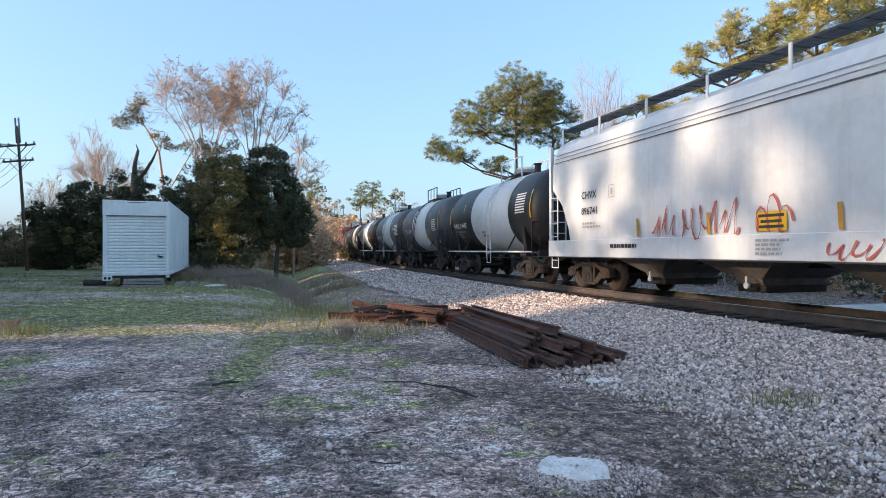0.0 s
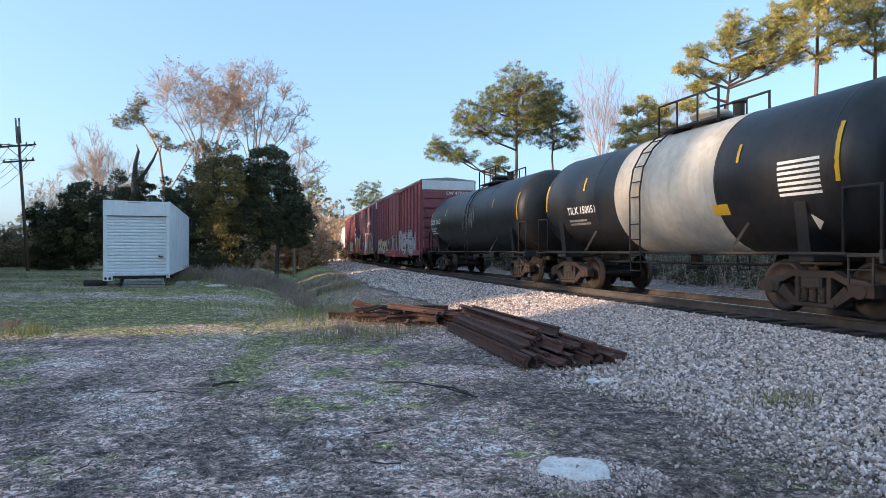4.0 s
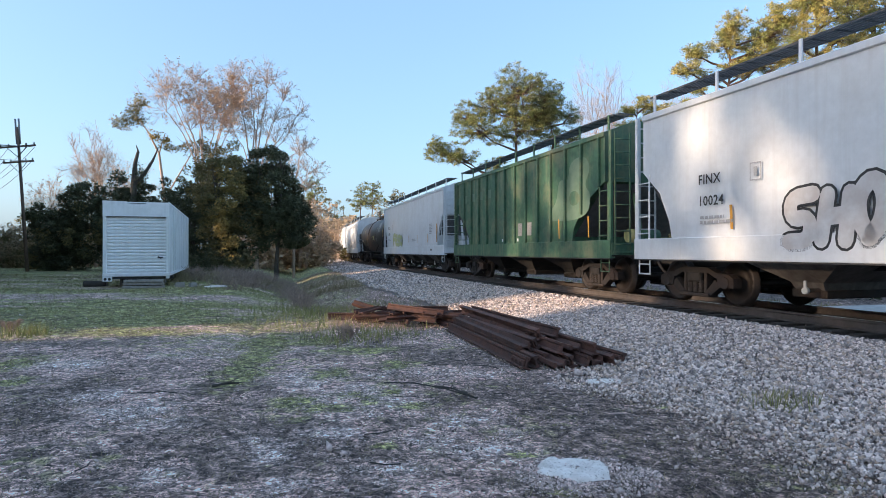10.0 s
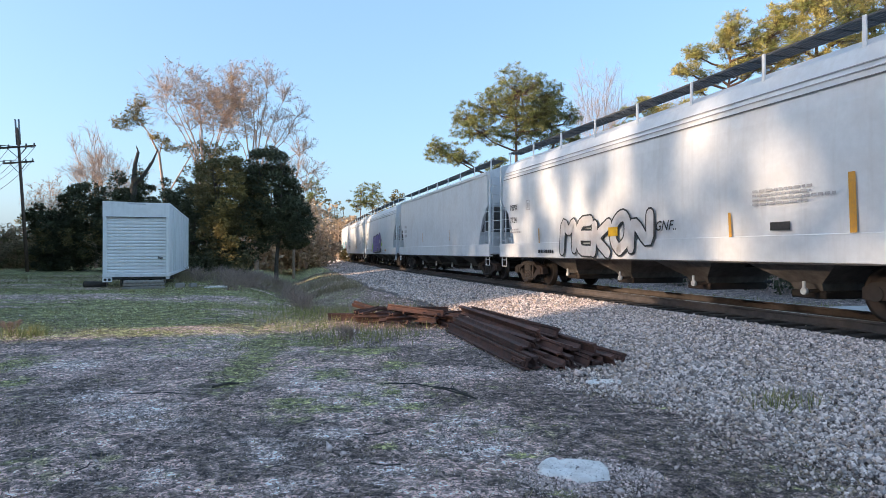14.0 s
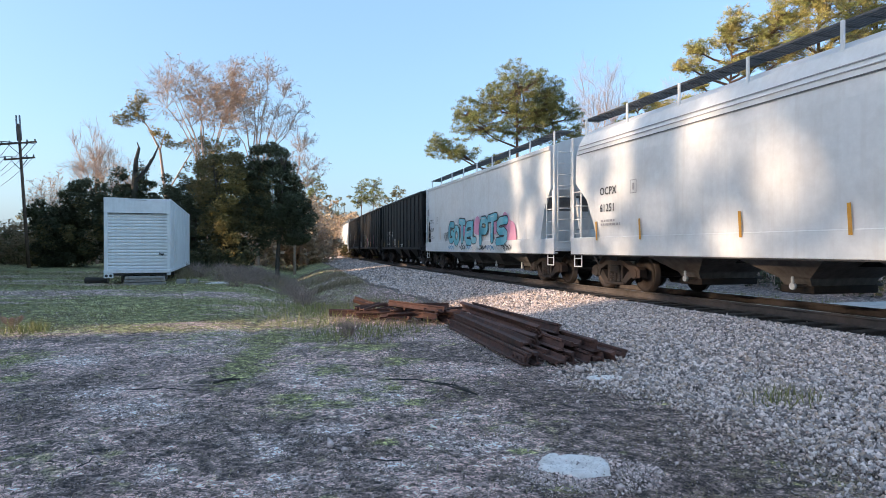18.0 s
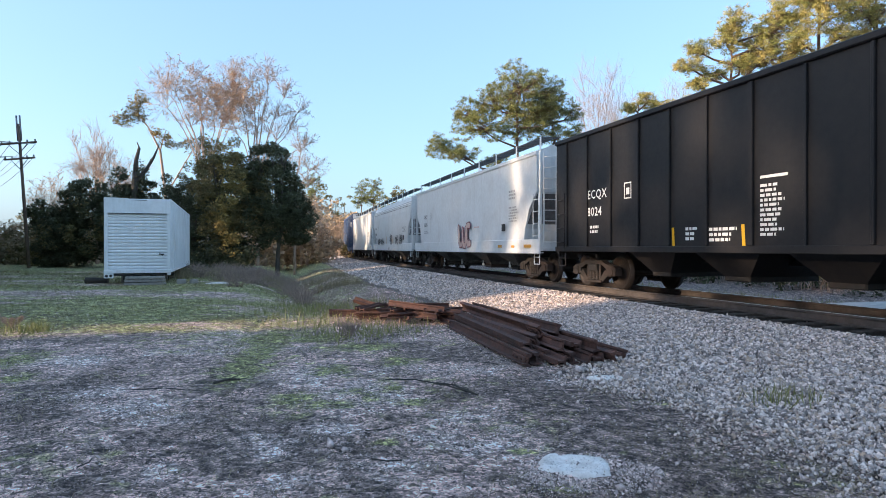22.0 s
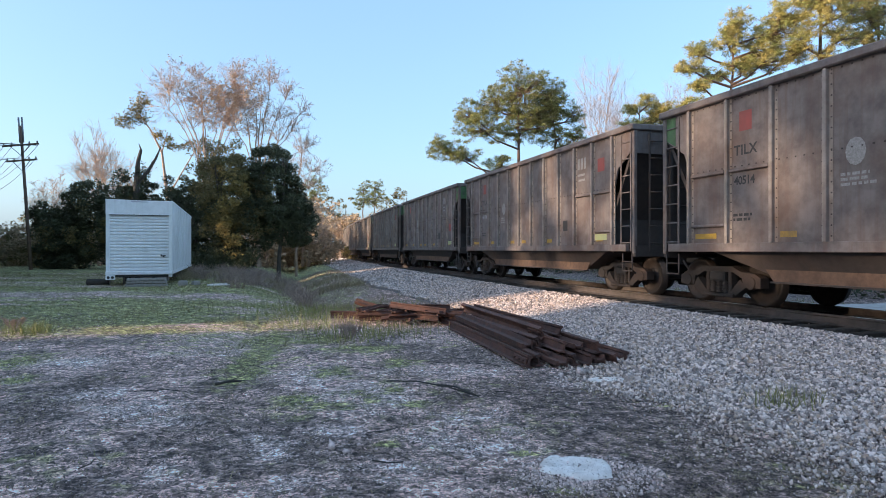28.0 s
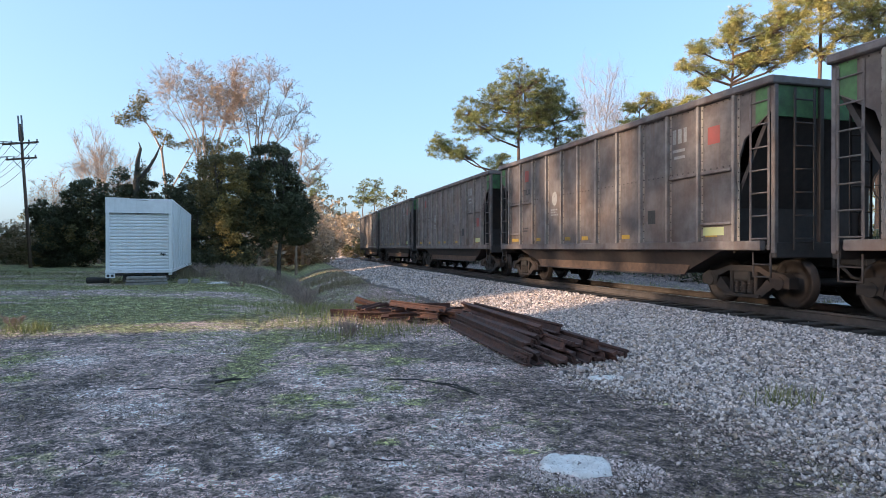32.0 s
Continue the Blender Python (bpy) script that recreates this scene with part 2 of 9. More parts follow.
def tag_paint(car, words, x, z, size, fill, line, y, slant=0.15, glow=None, width=1.0, seed=0, fat=None, shine=None, soft=2):
    """Sprayed fat letters set close together, each a little out of true."""
    rnd = random.Random(seed)
    half = size * (0.125 if fat is None or fat > 0.06 else 0.098)
    edge = 0.028 + 0.012 * size
    sx = x
    for i, ch in enumerate(words):
        adv = size * (0.64 if ch not in "IL1 " else 0.52) * width
        if ch == " ":
            sx += adv
            continue
        k, dz, tilt = rnd.uniform(0.92, 1.10), rnd.uniform(-0.06, 0.06) * size, rnd.uniform(-0.08, 0.08) + slant
        runs = []
        for run_ in BONES[ch].split("|"):
            pts = []
            for code in run_.split():
                u, v = int(code[0]) / 2 + rnd.uniform(-0.07, 0.07), int(code[1]) / 4 + rnd.uniform(-0.04, 0.04)
                px = sx + half + u * (adv - 1.5 * half)
                pz = z + dz + half + v * (size * 0.78 * k - 2 * half)
                pts.append((px + (pz - z) * tilt, pz))
            runs.append(rounded(pts, soft))
        sprayed_form(car, runs, half, edge, fill, line, y - 0.0004 * (i % 2), glow, shine)
        sx += adv
    return sx


def wild_piece(car, x, z, w, h, n, fills, line, y, seed, glow=None, halo=None, shine=None, drips=None):
    """A colourful sprayed piece of interlocking forms that cannot be read, on a cloud of paint."""
    rnd = random.Random(seed)
    if halo:
        top = [(x + w * (1 - i / 9) + rnd.uniform(-0.15, 0.15), z + h * rnd.uniform(0.78, 1.22)) for i in range(10)]
        blob(car, [(x - 0.2, z), (x + w * 0.5, z - 0.02), (x + w + 0.25, z + 0.02), (x + w + 0.4, z + h * 0.5)] + top + [(x - 0.3, z + h * 0.45)], halo, y + 0.006, seed=seed, jag=0.04)
    step = w / n
    half = min(step * 0.25, h * 0.15)
    for i in range(n):
        x0, hh = x + i * step, h * rnd.uniform(0.78, 1.08)
        runs = []
        for k in range(2 + (i % 2)):
            pts, v = [], rnd.choice((0.0, 1.0))
            u = rnd.uniform(0, 0.4) + 0.35 * k
            for j in range(3):
                pts.append((x0 + half * 0.6 + min(1.0, max(0.0, u)) * (step - 0.6 * half), z + half + v * (hh - 2 * half)))
                v = rnd.uniform(0.3, 0.7) if j == 0 else rnd.choice((0.05, 0.95))
                u += rnd.uniform(-0.5, 0.6)
            runs.append(rounded(pts, 2))
        yy = y - 0.0008 * (i % 3)
        sprayed_form(car, runs, half, 0.05, fills[i % len(fills)], line, yy, glow, shine)
        for k in range(2):                                   # spots of a second colour inside the forms
            q = runs[k % len(runs)]
            px, pz = q[rnd.randrange(len(q))]
            r = half * rnd.uniform(0.3, 0.6)
            blob(car, [(px + r * math.cos(t * 1.047), pz + r * 1.3 * math.sin(t * 1.047)) for t in range(6)], fills[(i + 1 + k) % len(fills)], yy - 0.006, seed=seed + i, jag=0.02)
    if drips:
        for k in range(int(w * 1.6)):
            px = x + rnd.uniform(0, w)
            spray_part(car, [[(px, z + h * 0.3), (px + 0.01, z + h * 0.1), (px, z - rnd.uniform(0, 0.1))]], 0.012, drips, y - 0.008, "paint_drip")


def scribble(car, x, z, w, h, mat, y, seed=0, loops=5, thick=0.035):
    """A sprayed scrawl of one looping line."""
    rnd = random.Random(seed)
    pts, n = [], loops * 9
    ph = [rnd.uniform(0, 6.3) for _ in range(3)]
    for i in range(n):
        t = i / (n - 1)
        u = t * loops * 2 * math.pi
        pts.append((x + w * (t * 0.85 + 0.09 * math.sin(u + ph[0]) + 0.08), z + h * (0.5 + 0.36 * math.sin(u * 1.0 + ph[1]) + 0.14 * math.sin(u * 0.53 + ph[2]))))
    vs, fs = [], []
    for i, (a, b) in enumerate(pts):
        p0, p1 = pts[max(0, i - 1)], pts[min(n - 1, i + 1)]
        dx, dz = p1[0] - p0[0], p1[1] - p0[1]
        l = math.hypot(dx, dz) or 1
        th = thick * (0.6 + 0.4 * math.sin(i * 1.3))
        nx, nz = -dz / l * th, dx / l * th
        vs += [(a + nx, y - 0.0004 * i / n, b + nz), (a - nx, y - 0.0004 * i / n, b - nz)]
        if i:
            o = 2 * i
            fs.append((o - 2, o - 1, o + 1, o))
    me = bpy.data.meshes.new("sprayed_scrawl")
    me.from_pydata(vs, [], fs)
    me.materials.append(mat)
    return part("sprayed_scrawl", me, None, car)


def blob(car, pts, mat, y, name="sprayed_patch", seed=0, jag=0.05):
    """A ragged patch of sprayed paint; pts: outline (x, z)."""
    rnd = random.Random(seed)
    out = rounded([(a + rnd.uniform(-jag, jag), b + rnd.uniform(-jag, jag)) for a, b in pts], 3, True)
    me = bpy.data.meshes.new(name)
    me.from_pydata([(a, y, b) for a, b in out], [], [tuple(range(len(out)))])
    me.materials.append(mat)
    return part(name, me, None, car)
# ================= materials =================
def material(name, c1, c2=None, rough=0.7, metal=0.0, scale=6.0, stain=None, stain_scale=0.8, stain_amt=0.5, bump=0.15, bump_scale=60.0,
             streak=0.0, rnd=0.0, spec=0.5, detail=6.0, fleck=None, fleck_scale=40.0, fleck_at=0.62, island=0.0, rough2=None, trans=0.0):
    """A worn surface: two-colour grain, large stains, optional vertical streaks, flecks and bump."""
    m = bpy.data.materials.new(name)
    m.use_nodes = True
    nt = m.node_tree
    N, L = nt.nodes, nt.links
    b = N["Principled BSDF"]
    tc = N.new("ShaderNodeTexCoord")
    co = tc.outputs["Object"]

    def noise_tex(sc, det=detail, stretch=None, off=0.0):
        n = N.new("ShaderNodeTexNoise")
        n.inputs["Scale"].default_value = sc
        n.inputs["Detail"].default_value = det
        n.inputs["Roughness"].default_value = 0.62
        mp = N.new("ShaderNodeMapping")
        mp.inputs["Location"].default_value = (off, off * 1.7, off * 0.6)
        if stretch:
            mp.inputs["Scale"].default_value = stretch
        L.new(co, mp.inputs["Vector"])
        L.new(mp.outputs[0], n.inputs["Vector"])
        return n.outputs["Fac"]

    def ramp(fac, lo, hi):
        r = N.new("ShaderNodeMapRange")
        r.inputs["From Min"].default_value, r.inputs["From Max"].default_value = lo, hi
        L.new(fac, r.inputs["Value"])
        return r.outputs["Result"]

    def mix(fac, a, bb):
        x = N.new("ShaderNodeMix")
        x.data_type = "RGBA"
        for sock, val in (("Factor", fac), ("A", a), ("B", bb)):
            s = [i for i in x.inputs if i.name == sock and i.enabled][0] if sock != "Factor" else x.inputs[0]
            if isinstance(val, (int, float)):
                s.default_value = val
            elif isinstance(val, tuple):
                s.default_value = (*val, 1)
            else:
                L.new(val, s)
        return [o for o in x.outputs if o.enabled][0]

    c2 = c2 or tuple(x * 0.75 for x in c1)
    col = mix(ramp(noise_tex(scale), 0.35, 0.65), c1, c2)
    if stain:
        sf = ramp(noise_tex(stain_scale, 8, None, 3.0), 0.48, 0.72)
        k = N.new("ShaderNodeMath")
        k.operation = "MULTIPLY"
        k.inputs[1].default_value = stain_amt
        L.new(sf, k.inputs[0])
        col = mix(k.outputs[0], col, stain)
        if streak > 0:
            st = ramp(noise_tex(1.0, 5, (7.0, 7.0, 0.35), 9.0), 0.5, 0.8)
            k2 = N.new("ShaderNodeMath")
            k2.operation = "MULTIPLY"
            k2.inputs[1].default_value = streak
            L.new(st, k2.inputs[0])
            col = mix(k2.outputs[0], col, stain)
    if fleck:
        col = mix(ramp(noise_tex(fleck_scale, 3, None, 5.0), fleck_at, fleck_at + 0.06), col, fleck)
    if rnd or island:
        src = N.new("ShaderNodeObjectInfo").outputs["Random"] if rnd else N.new("ShaderNodeNewGeometry").outputs["Random Per Island"]
        hs = N.new("ShaderNodeHueSaturation")
        a = rnd or island
        r = N.new("ShaderNodeMapRange")
        r.inputs["To Min"].default_value, r.inputs["To Max"].default_value = 1 - a, 1 + a
        L.new(src, r.inputs["Value"])
        L.new(r.outputs[0], hs.inputs["Value"])
        L.new(col, hs.inputs["Color"])
        col = hs.outputs[0]
    L.new(col, b.inputs["Base Color"])
    b.inputs["Metallic"].default_value = metal
    b.inputs["Specular IOR Level"].default_value = spec
    rr = N.new("ShaderNodeMapRange")
    rr.inputs["To Min"].default_value, rr.inputs["To Max"].default_value = rough - 0.08, min(1.0, (rough2 or rough + 0.1))
    L.new(noise_tex(scale * 2, 4, None, 7.0), rr.inputs["Value"])
    L.new(rr.outputs[0], b.inputs["Roughness"])
    if trans:
        b.inputs["Transmission Weight"].default_value = trans
    if bump:
        bp = N.new("ShaderNodeBump")
        bp.inputs["Strength"].default_value = bump
        bp.inputs["Distance"].default_value = 0.02
        L.new(noise_tex(bump_scale, 4, None, 1.0), bp.inputs["Height"])
        L.new(bp.outputs[0], b.inputs["Normal"])
    return m


M_white = material("hopper_grey_paint", (0.68, 0.70, 0.72), (0.62, 0.64, 0.66), 0.5, stain=(0.44, 0.41, 0.38), stain_amt=0.35, streak=0.3, bump=0.03)
M_offwhite = material("white_paint", (0.72, 0.73, 0.73), (0.65, 0.66, 0.66), 0.5, stain=(0.48, 0.44, 0.40), stain_amt=0.35, streak=0.3, bump=0.03)
M_cream = material("aged_white_paint", (0.66, 0.62, 0.54), (0.58, 0.53, 0.45), 0.55, stain=(0.30, 0.20, 0.13), stain_amt=0.5, streak=0.45, bump=0.03)
M_black = material("black_tank_paint", (0.011, 0.011, 0.013), (0.018, 0.017, 0.018), 0.42, stain=(0.06, 0.05, 0.042), stain_amt=0.3, streak=0.3, bump=0.03)
M_tank_brown = material("dusty_black_paint", (0.013, 0.011, 0.011), (0.020, 0.016, 0.015), 0.5, stain=(0.040, 0.028, 0.024), stain_amt=0.4, streak=0.3, bump=0.04)
M_tank_grey = material("dark_grey_paint", (0.075, 0.080, 0.090), (0.055, 0.058, 0.066), 0.45, stain=(0.16, 0.12, 0.09), stain_amt=0.4, streak=0.3, bump=0.03)
M_gon_black = material("coal_gondola_black", (0.010, 0.010, 0.012), (0.016, 0.015, 0.016), 0.55, stain=(0.024, 0.020, 0.020), stain_amt=0.35, streak=0.4, bump=0.05, spec=0.32)
M_box_red = material("boxcar_red_paint", (0.30, 0.076, 0.086), (0.22, 0.055, 0.066), 0.55, stain=(0.13, 0.050, 0.052), stain_amt=0.65, streak=0.6, bump=0.04)
M_box_maroon = material("boxcar_maroon_paint", (0.145, 0.060, 0.092), (0.105, 0.044, 0.070), 0.55, stain=(0.19, 0.10, 0.11), stain_amt=0.45, streak=0.45, bump=0.04)
M_box_blue = material("boxcar_blue_paint", (0.025, 0.075, 0.19), (0.03, 0.065, 0.15), 0.5, stain=(0.05, 0.06, 0.08), stain_amt=0.5, streak=0.4, bump=0.04)
M_green = material("hopper_green_paint", (0.050, 0.135, 0.075), (0.032, 0.090, 0.055), 0.6, stain=(0.22, 0.21, 0.12), stain_scale=1.1, stain_amt=0.7, streak=0.6, bump=0.05)
M_coal = material("coal_hopper_grey_brown", (0.20, 0.168, 0.158), (0.115, 0.094, 0.088), 0.65, scale=3.5, stain=(0.12, 0.068, 0.048), stain_amt=0.75, streak=0.7, bump=0.06, rnd=0.12)
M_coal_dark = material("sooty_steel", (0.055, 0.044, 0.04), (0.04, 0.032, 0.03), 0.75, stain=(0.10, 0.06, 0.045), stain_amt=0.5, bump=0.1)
M_coal_green = material("green_end_paint", (0.08, 0.20, 0.07), (0.055, 0.13, 0.05), 0.6, stain=(0.05, 0.045, 0.035), stain_scale=2.0, stain_amt=0.8, bump=0.05)
M_coal_post = material("scuffed_post_steel", (0.33, 0.285, 0.255), (0.21, 0.175, 0.155), 0.6, scale=4, stain=(0.16, 0.09, 0.06), stain_amt=0.6, streak=0.6, bump=0.06)
M_coal_rust = material("rusty_girder", (0.17, 0.105, 0.072), (0.10, 0.062, 0.045), 0.8, stain=(0.05, 0.036, 0.03), stain_amt=0.6, bump=0.1)
M_under = material("grimy_underframe", (0.030, 0.026, 0.024), (0.020, 0.018, 0.017), 0.8, stain=(0.07, 0.045, 0.035), stain_amt=0.5, bump=0.15)
M_truck = material("rusty_truck_steel", (0.030, 0.023, 0.020), (0.020, 0.0165, 0.015), 0.8, stain=(0.11, 0.062, 0.042), stain_amt=0.5, bump=0.2)
M_wheel = material("wheel_steel", (0.048, 0.038, 0.034), (0.034, 0.028, 0.026), 0.6, metal=0.5, stain=(0.12, 0.07, 0.05), bump=0.1)
M_walk = material("galvanised_grating", (0.30, 0.31, 0.32), (0.22, 0.23, 0.24), 0.55, metal=0.6, bump=0.1)
M_rail = material("rusty_rail", (0.095, 0.078, 0.072), (0.060, 0.049, 0.045), 0.75, stain=(0.08, 0.05, 0.036), stain_amt=0.5, bump=0.15)
M_railtop = material("polished_rail_head", (0.42, 0.40, 0.38), (0.34, 0.32, 0.31), 0.28, metal=1.0, bump=0.02)
M_tie = material("creosoted_wood", (0.040, 0.033, 0.029), (0.065, 0.054, 0.047), 0.85, scale=14, stain=(0.10, 0.088, 0.078), stain_amt=0.5, bump=0.4, rnd=0.25)
# ================= numpy noise =================
def vnoise(x, y, seed=0):
    """Smooth value noise in 0..1 on arrays."""
    xi, yi = np.floor(x).astype(np.int64), np.floor(y).astype(np.int64)
    fx, fy = x - xi, y - yi
    fx, fy = fx * fx * (3 - 2 * fx), fy * fy * (3 - 2 * fy)

    def h(a, b):
        n = (a * 374761393 + b * 668265263 + seed * 982451653) & 0xFFFFFFFF
        n = ((n ^ (n >> 13)) * 1274126177) & 0xFFFFFFFF
        return ((n ^ (n >> 16)) & 0xFFFF) / 65535.0
    return (h(xi, yi) * (1 - fx) + h(xi + 1, yi) * fx) * (1 - fy) + (h(xi, yi + 1) * (1 - fx) + h(xi + 1, yi + 1) * fx) * fy


def fbm(x, y, seed=0, octaves=4):
    v, a, t = 0.0, 0.5, 0.0
    for k in range(octaves):
        v = v + a * vnoise(x * 2 ** k, y * 2 ** k, seed + k)
        t += a
        a *= 0.5
    return v / t


def smooth_step(a, b, x):
    t = np.clip((x - a) / (b - a), 0, 1)
    return t * t * (3 - 2 * t)
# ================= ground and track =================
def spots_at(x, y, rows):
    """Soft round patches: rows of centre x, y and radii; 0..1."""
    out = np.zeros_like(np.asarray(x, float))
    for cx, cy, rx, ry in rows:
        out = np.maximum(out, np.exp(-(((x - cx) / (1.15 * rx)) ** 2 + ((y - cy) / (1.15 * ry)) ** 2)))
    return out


# green patches; the first, at (-6.3, 12.7), paints the sunlit lawn strip greener
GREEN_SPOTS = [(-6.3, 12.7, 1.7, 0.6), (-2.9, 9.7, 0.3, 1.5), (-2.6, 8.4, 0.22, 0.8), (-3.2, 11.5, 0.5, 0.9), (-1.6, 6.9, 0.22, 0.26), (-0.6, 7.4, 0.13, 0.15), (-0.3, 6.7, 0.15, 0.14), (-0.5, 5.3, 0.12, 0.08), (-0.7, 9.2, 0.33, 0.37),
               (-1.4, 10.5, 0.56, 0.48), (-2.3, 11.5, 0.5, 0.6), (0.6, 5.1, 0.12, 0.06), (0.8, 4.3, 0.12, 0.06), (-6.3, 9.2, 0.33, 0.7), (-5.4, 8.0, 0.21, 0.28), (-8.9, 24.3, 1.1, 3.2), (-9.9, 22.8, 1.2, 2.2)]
# pale gravel patches; the one at (-4.4, 12.4) paints a sunlit spot
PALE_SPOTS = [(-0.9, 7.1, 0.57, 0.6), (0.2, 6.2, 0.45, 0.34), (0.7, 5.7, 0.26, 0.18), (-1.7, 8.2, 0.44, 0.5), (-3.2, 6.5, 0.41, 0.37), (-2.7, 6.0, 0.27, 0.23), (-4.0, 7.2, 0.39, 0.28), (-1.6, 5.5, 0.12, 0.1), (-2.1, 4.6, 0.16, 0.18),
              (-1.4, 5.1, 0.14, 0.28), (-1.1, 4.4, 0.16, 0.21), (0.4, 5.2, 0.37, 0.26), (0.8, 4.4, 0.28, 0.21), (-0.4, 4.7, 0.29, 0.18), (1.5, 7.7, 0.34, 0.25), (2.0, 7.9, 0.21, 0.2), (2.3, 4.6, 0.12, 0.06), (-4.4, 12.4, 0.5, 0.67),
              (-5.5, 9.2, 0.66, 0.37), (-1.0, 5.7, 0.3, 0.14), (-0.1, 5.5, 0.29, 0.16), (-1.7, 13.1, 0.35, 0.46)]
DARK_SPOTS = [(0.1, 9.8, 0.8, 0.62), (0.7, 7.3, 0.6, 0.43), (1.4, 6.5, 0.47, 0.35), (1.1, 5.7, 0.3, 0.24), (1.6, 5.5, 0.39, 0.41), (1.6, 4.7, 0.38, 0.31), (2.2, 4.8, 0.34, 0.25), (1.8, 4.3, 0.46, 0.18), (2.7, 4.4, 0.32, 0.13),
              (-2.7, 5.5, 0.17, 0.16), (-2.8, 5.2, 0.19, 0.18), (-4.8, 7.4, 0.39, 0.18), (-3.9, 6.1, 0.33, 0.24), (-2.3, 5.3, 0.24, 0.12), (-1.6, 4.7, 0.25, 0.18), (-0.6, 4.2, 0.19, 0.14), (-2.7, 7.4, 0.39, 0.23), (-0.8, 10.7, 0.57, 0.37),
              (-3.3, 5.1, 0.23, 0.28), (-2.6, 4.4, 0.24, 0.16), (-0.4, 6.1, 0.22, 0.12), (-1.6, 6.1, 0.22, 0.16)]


def grass_cover(x, y):
    """Share of grass on the yard, 0..1."""
    n = fbm(x * 0.35, y * 0.35, 5)
    n2 = fbm(x * 1.3, y * 1.3, 9)
    lawn = smooth_step(10.8, 14.0, y + 2.4 * (n - 0.5)) * smooth_step(-2.2, -4.6, x + 0.08 * y + 1.6 * (n - 0.5))
    drive = np.exp(-((y - 20.5 + 0.12 * (x + 9)) / 1.5) ** 2) * smooth_step(-15.5, -13.0, x) * smooth_step(-4.5, -6.5, x)
    streak = fbm(x * 0.22, y * 0.85, 15)
    lawn = lawn * (1 - 0.85 * drive) * (0.30 + 0.70 * smooth_step(0.40, 0.58, streak))
    strip = np.exp(-((x + 1.35 + 0.22 * (y - 8)) / 0.75) ** 2) * smooth_step(4.5, 6.5, y) * smooth_step(17, 12, y) * smooth_step(0.42, 0.65, n2) * 0.5
    verge = smooth_step(-1.0, -2.4, x + 0.05 * y) * smooth_step(9.0, 12.5, y) * smooth_step(-6.5, -4.5, x) * 0.40
    sparse = 0.20 * smooth_step(0.52, 0.72, n2) * smooth_step(3.0, 5.0, y)
    far = smooth_step(28, 45, y) * 0.6
    far_side = smooth_step(8.0, 14.0, x * NX + y * NY - DTRACK) * 0.4
    over = 1 - 0.85 * smooth_step(4.0, 5.0, track_sq(x, y)[1])
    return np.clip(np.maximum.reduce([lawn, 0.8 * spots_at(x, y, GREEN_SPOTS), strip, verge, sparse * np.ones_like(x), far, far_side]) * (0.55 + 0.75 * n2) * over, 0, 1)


def gravel_cover(x, y):
    """Share of pale gravel on the yard, one painted sunlit spot included, 0..1."""
    n = fbm(x * 0.45, y * 0.45, 21)
    n2 = fbm(x * 1.9, y * 1.9, 27)
    a = smooth_step(0.50, 0.70, 0.55 * n + 0.45 * n2)
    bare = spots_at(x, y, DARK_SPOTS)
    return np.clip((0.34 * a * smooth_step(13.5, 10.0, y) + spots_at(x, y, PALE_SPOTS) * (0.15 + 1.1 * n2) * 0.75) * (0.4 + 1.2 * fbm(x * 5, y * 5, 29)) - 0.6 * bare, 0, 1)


def dark_soil_cover(x, y):
    """Share of darker soil, 0..1: listed spots, ballast foot and far verge."""
    s, q = track_sq(x, y)
    n = fbm(x * 0.9, y * 0.9, 71)
    n2 = fbm(x * 2.6, y * 2.6, 73)
    foot = smooth_step(-7.6, -6.2, q) * smooth_step(-4.6, -5.4, q) * smooth_step(14, 9, y)
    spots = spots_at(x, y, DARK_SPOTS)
    over = smooth_step(4.4, 5.5, q) * smooth_step(18, 12, q)
    return np.clip(0.9 * over + (0.6 * foot + spots) * (0.35 + 1.1 * n2) + 0.55 * smooth_step(0.52, 0.66, n) * smooth_step(16, 10, y), 0, 1)


def ground_z(x, y):
    """Height of the ground sheet."""
    x, y = np.asarray(x, float), np.asarray(y, float)
    s, q = track_sq(x, y)
    z = 0.20 * smooth_step(10, 24, y) * smooth_step(-3.0, -9.0, x)
    z = z + 0.035 * (fbm(x * 0.8, y * 0.8, 3) - 0.5) + 0.05 * (fbm(x * 0.25, y * 0.25, 4) - 0.5) + 0.014 * (vnoise(x * 4.1, y * 4.1, 8) - 0.5)
    z = z + (0.030 * (fbm(x * 5.5, y * 5.5, 61, 3) - 0.5) + 0.016 * np.abs(vnoise(x * 9.0, y * 9.0, 62) - 0.5)) * smooth_step(16, 11, y)
    z = z - 0.05 * np.exp(-((x - 1.75) / 0.55) ** 2 - ((y - 4.28) / 0.13) ** 2) - 0.035 * np.exp(-((x + 2.75) / 0.2) ** 2 - ((y - 5.4) / 0.2) ** 2)
    z = z - 0.04 * np.exp(-((x + 3.95 + 0.1 * (y - 13)) / 0.16) ** 2) * smooth_step(9.5, 11, y) * smooth_step(19, 15, y)
    near = np.where(q < 0, smooth_step(6.3, 2.2, -q), smooth_step(7.0, 2.5, q))
    z = z * (1 - near) + 0.0 * near
    z = z - 0.72 * smooth_step(14, 30, s) * np.exp(-((q + 8.2) / 1.5) ** 2)
    z = z + 0.25 * smooth_step(6, 14, q)
    far = smooth_step(90, 400, np.hypot(x, y))
    return z * (1 - far)


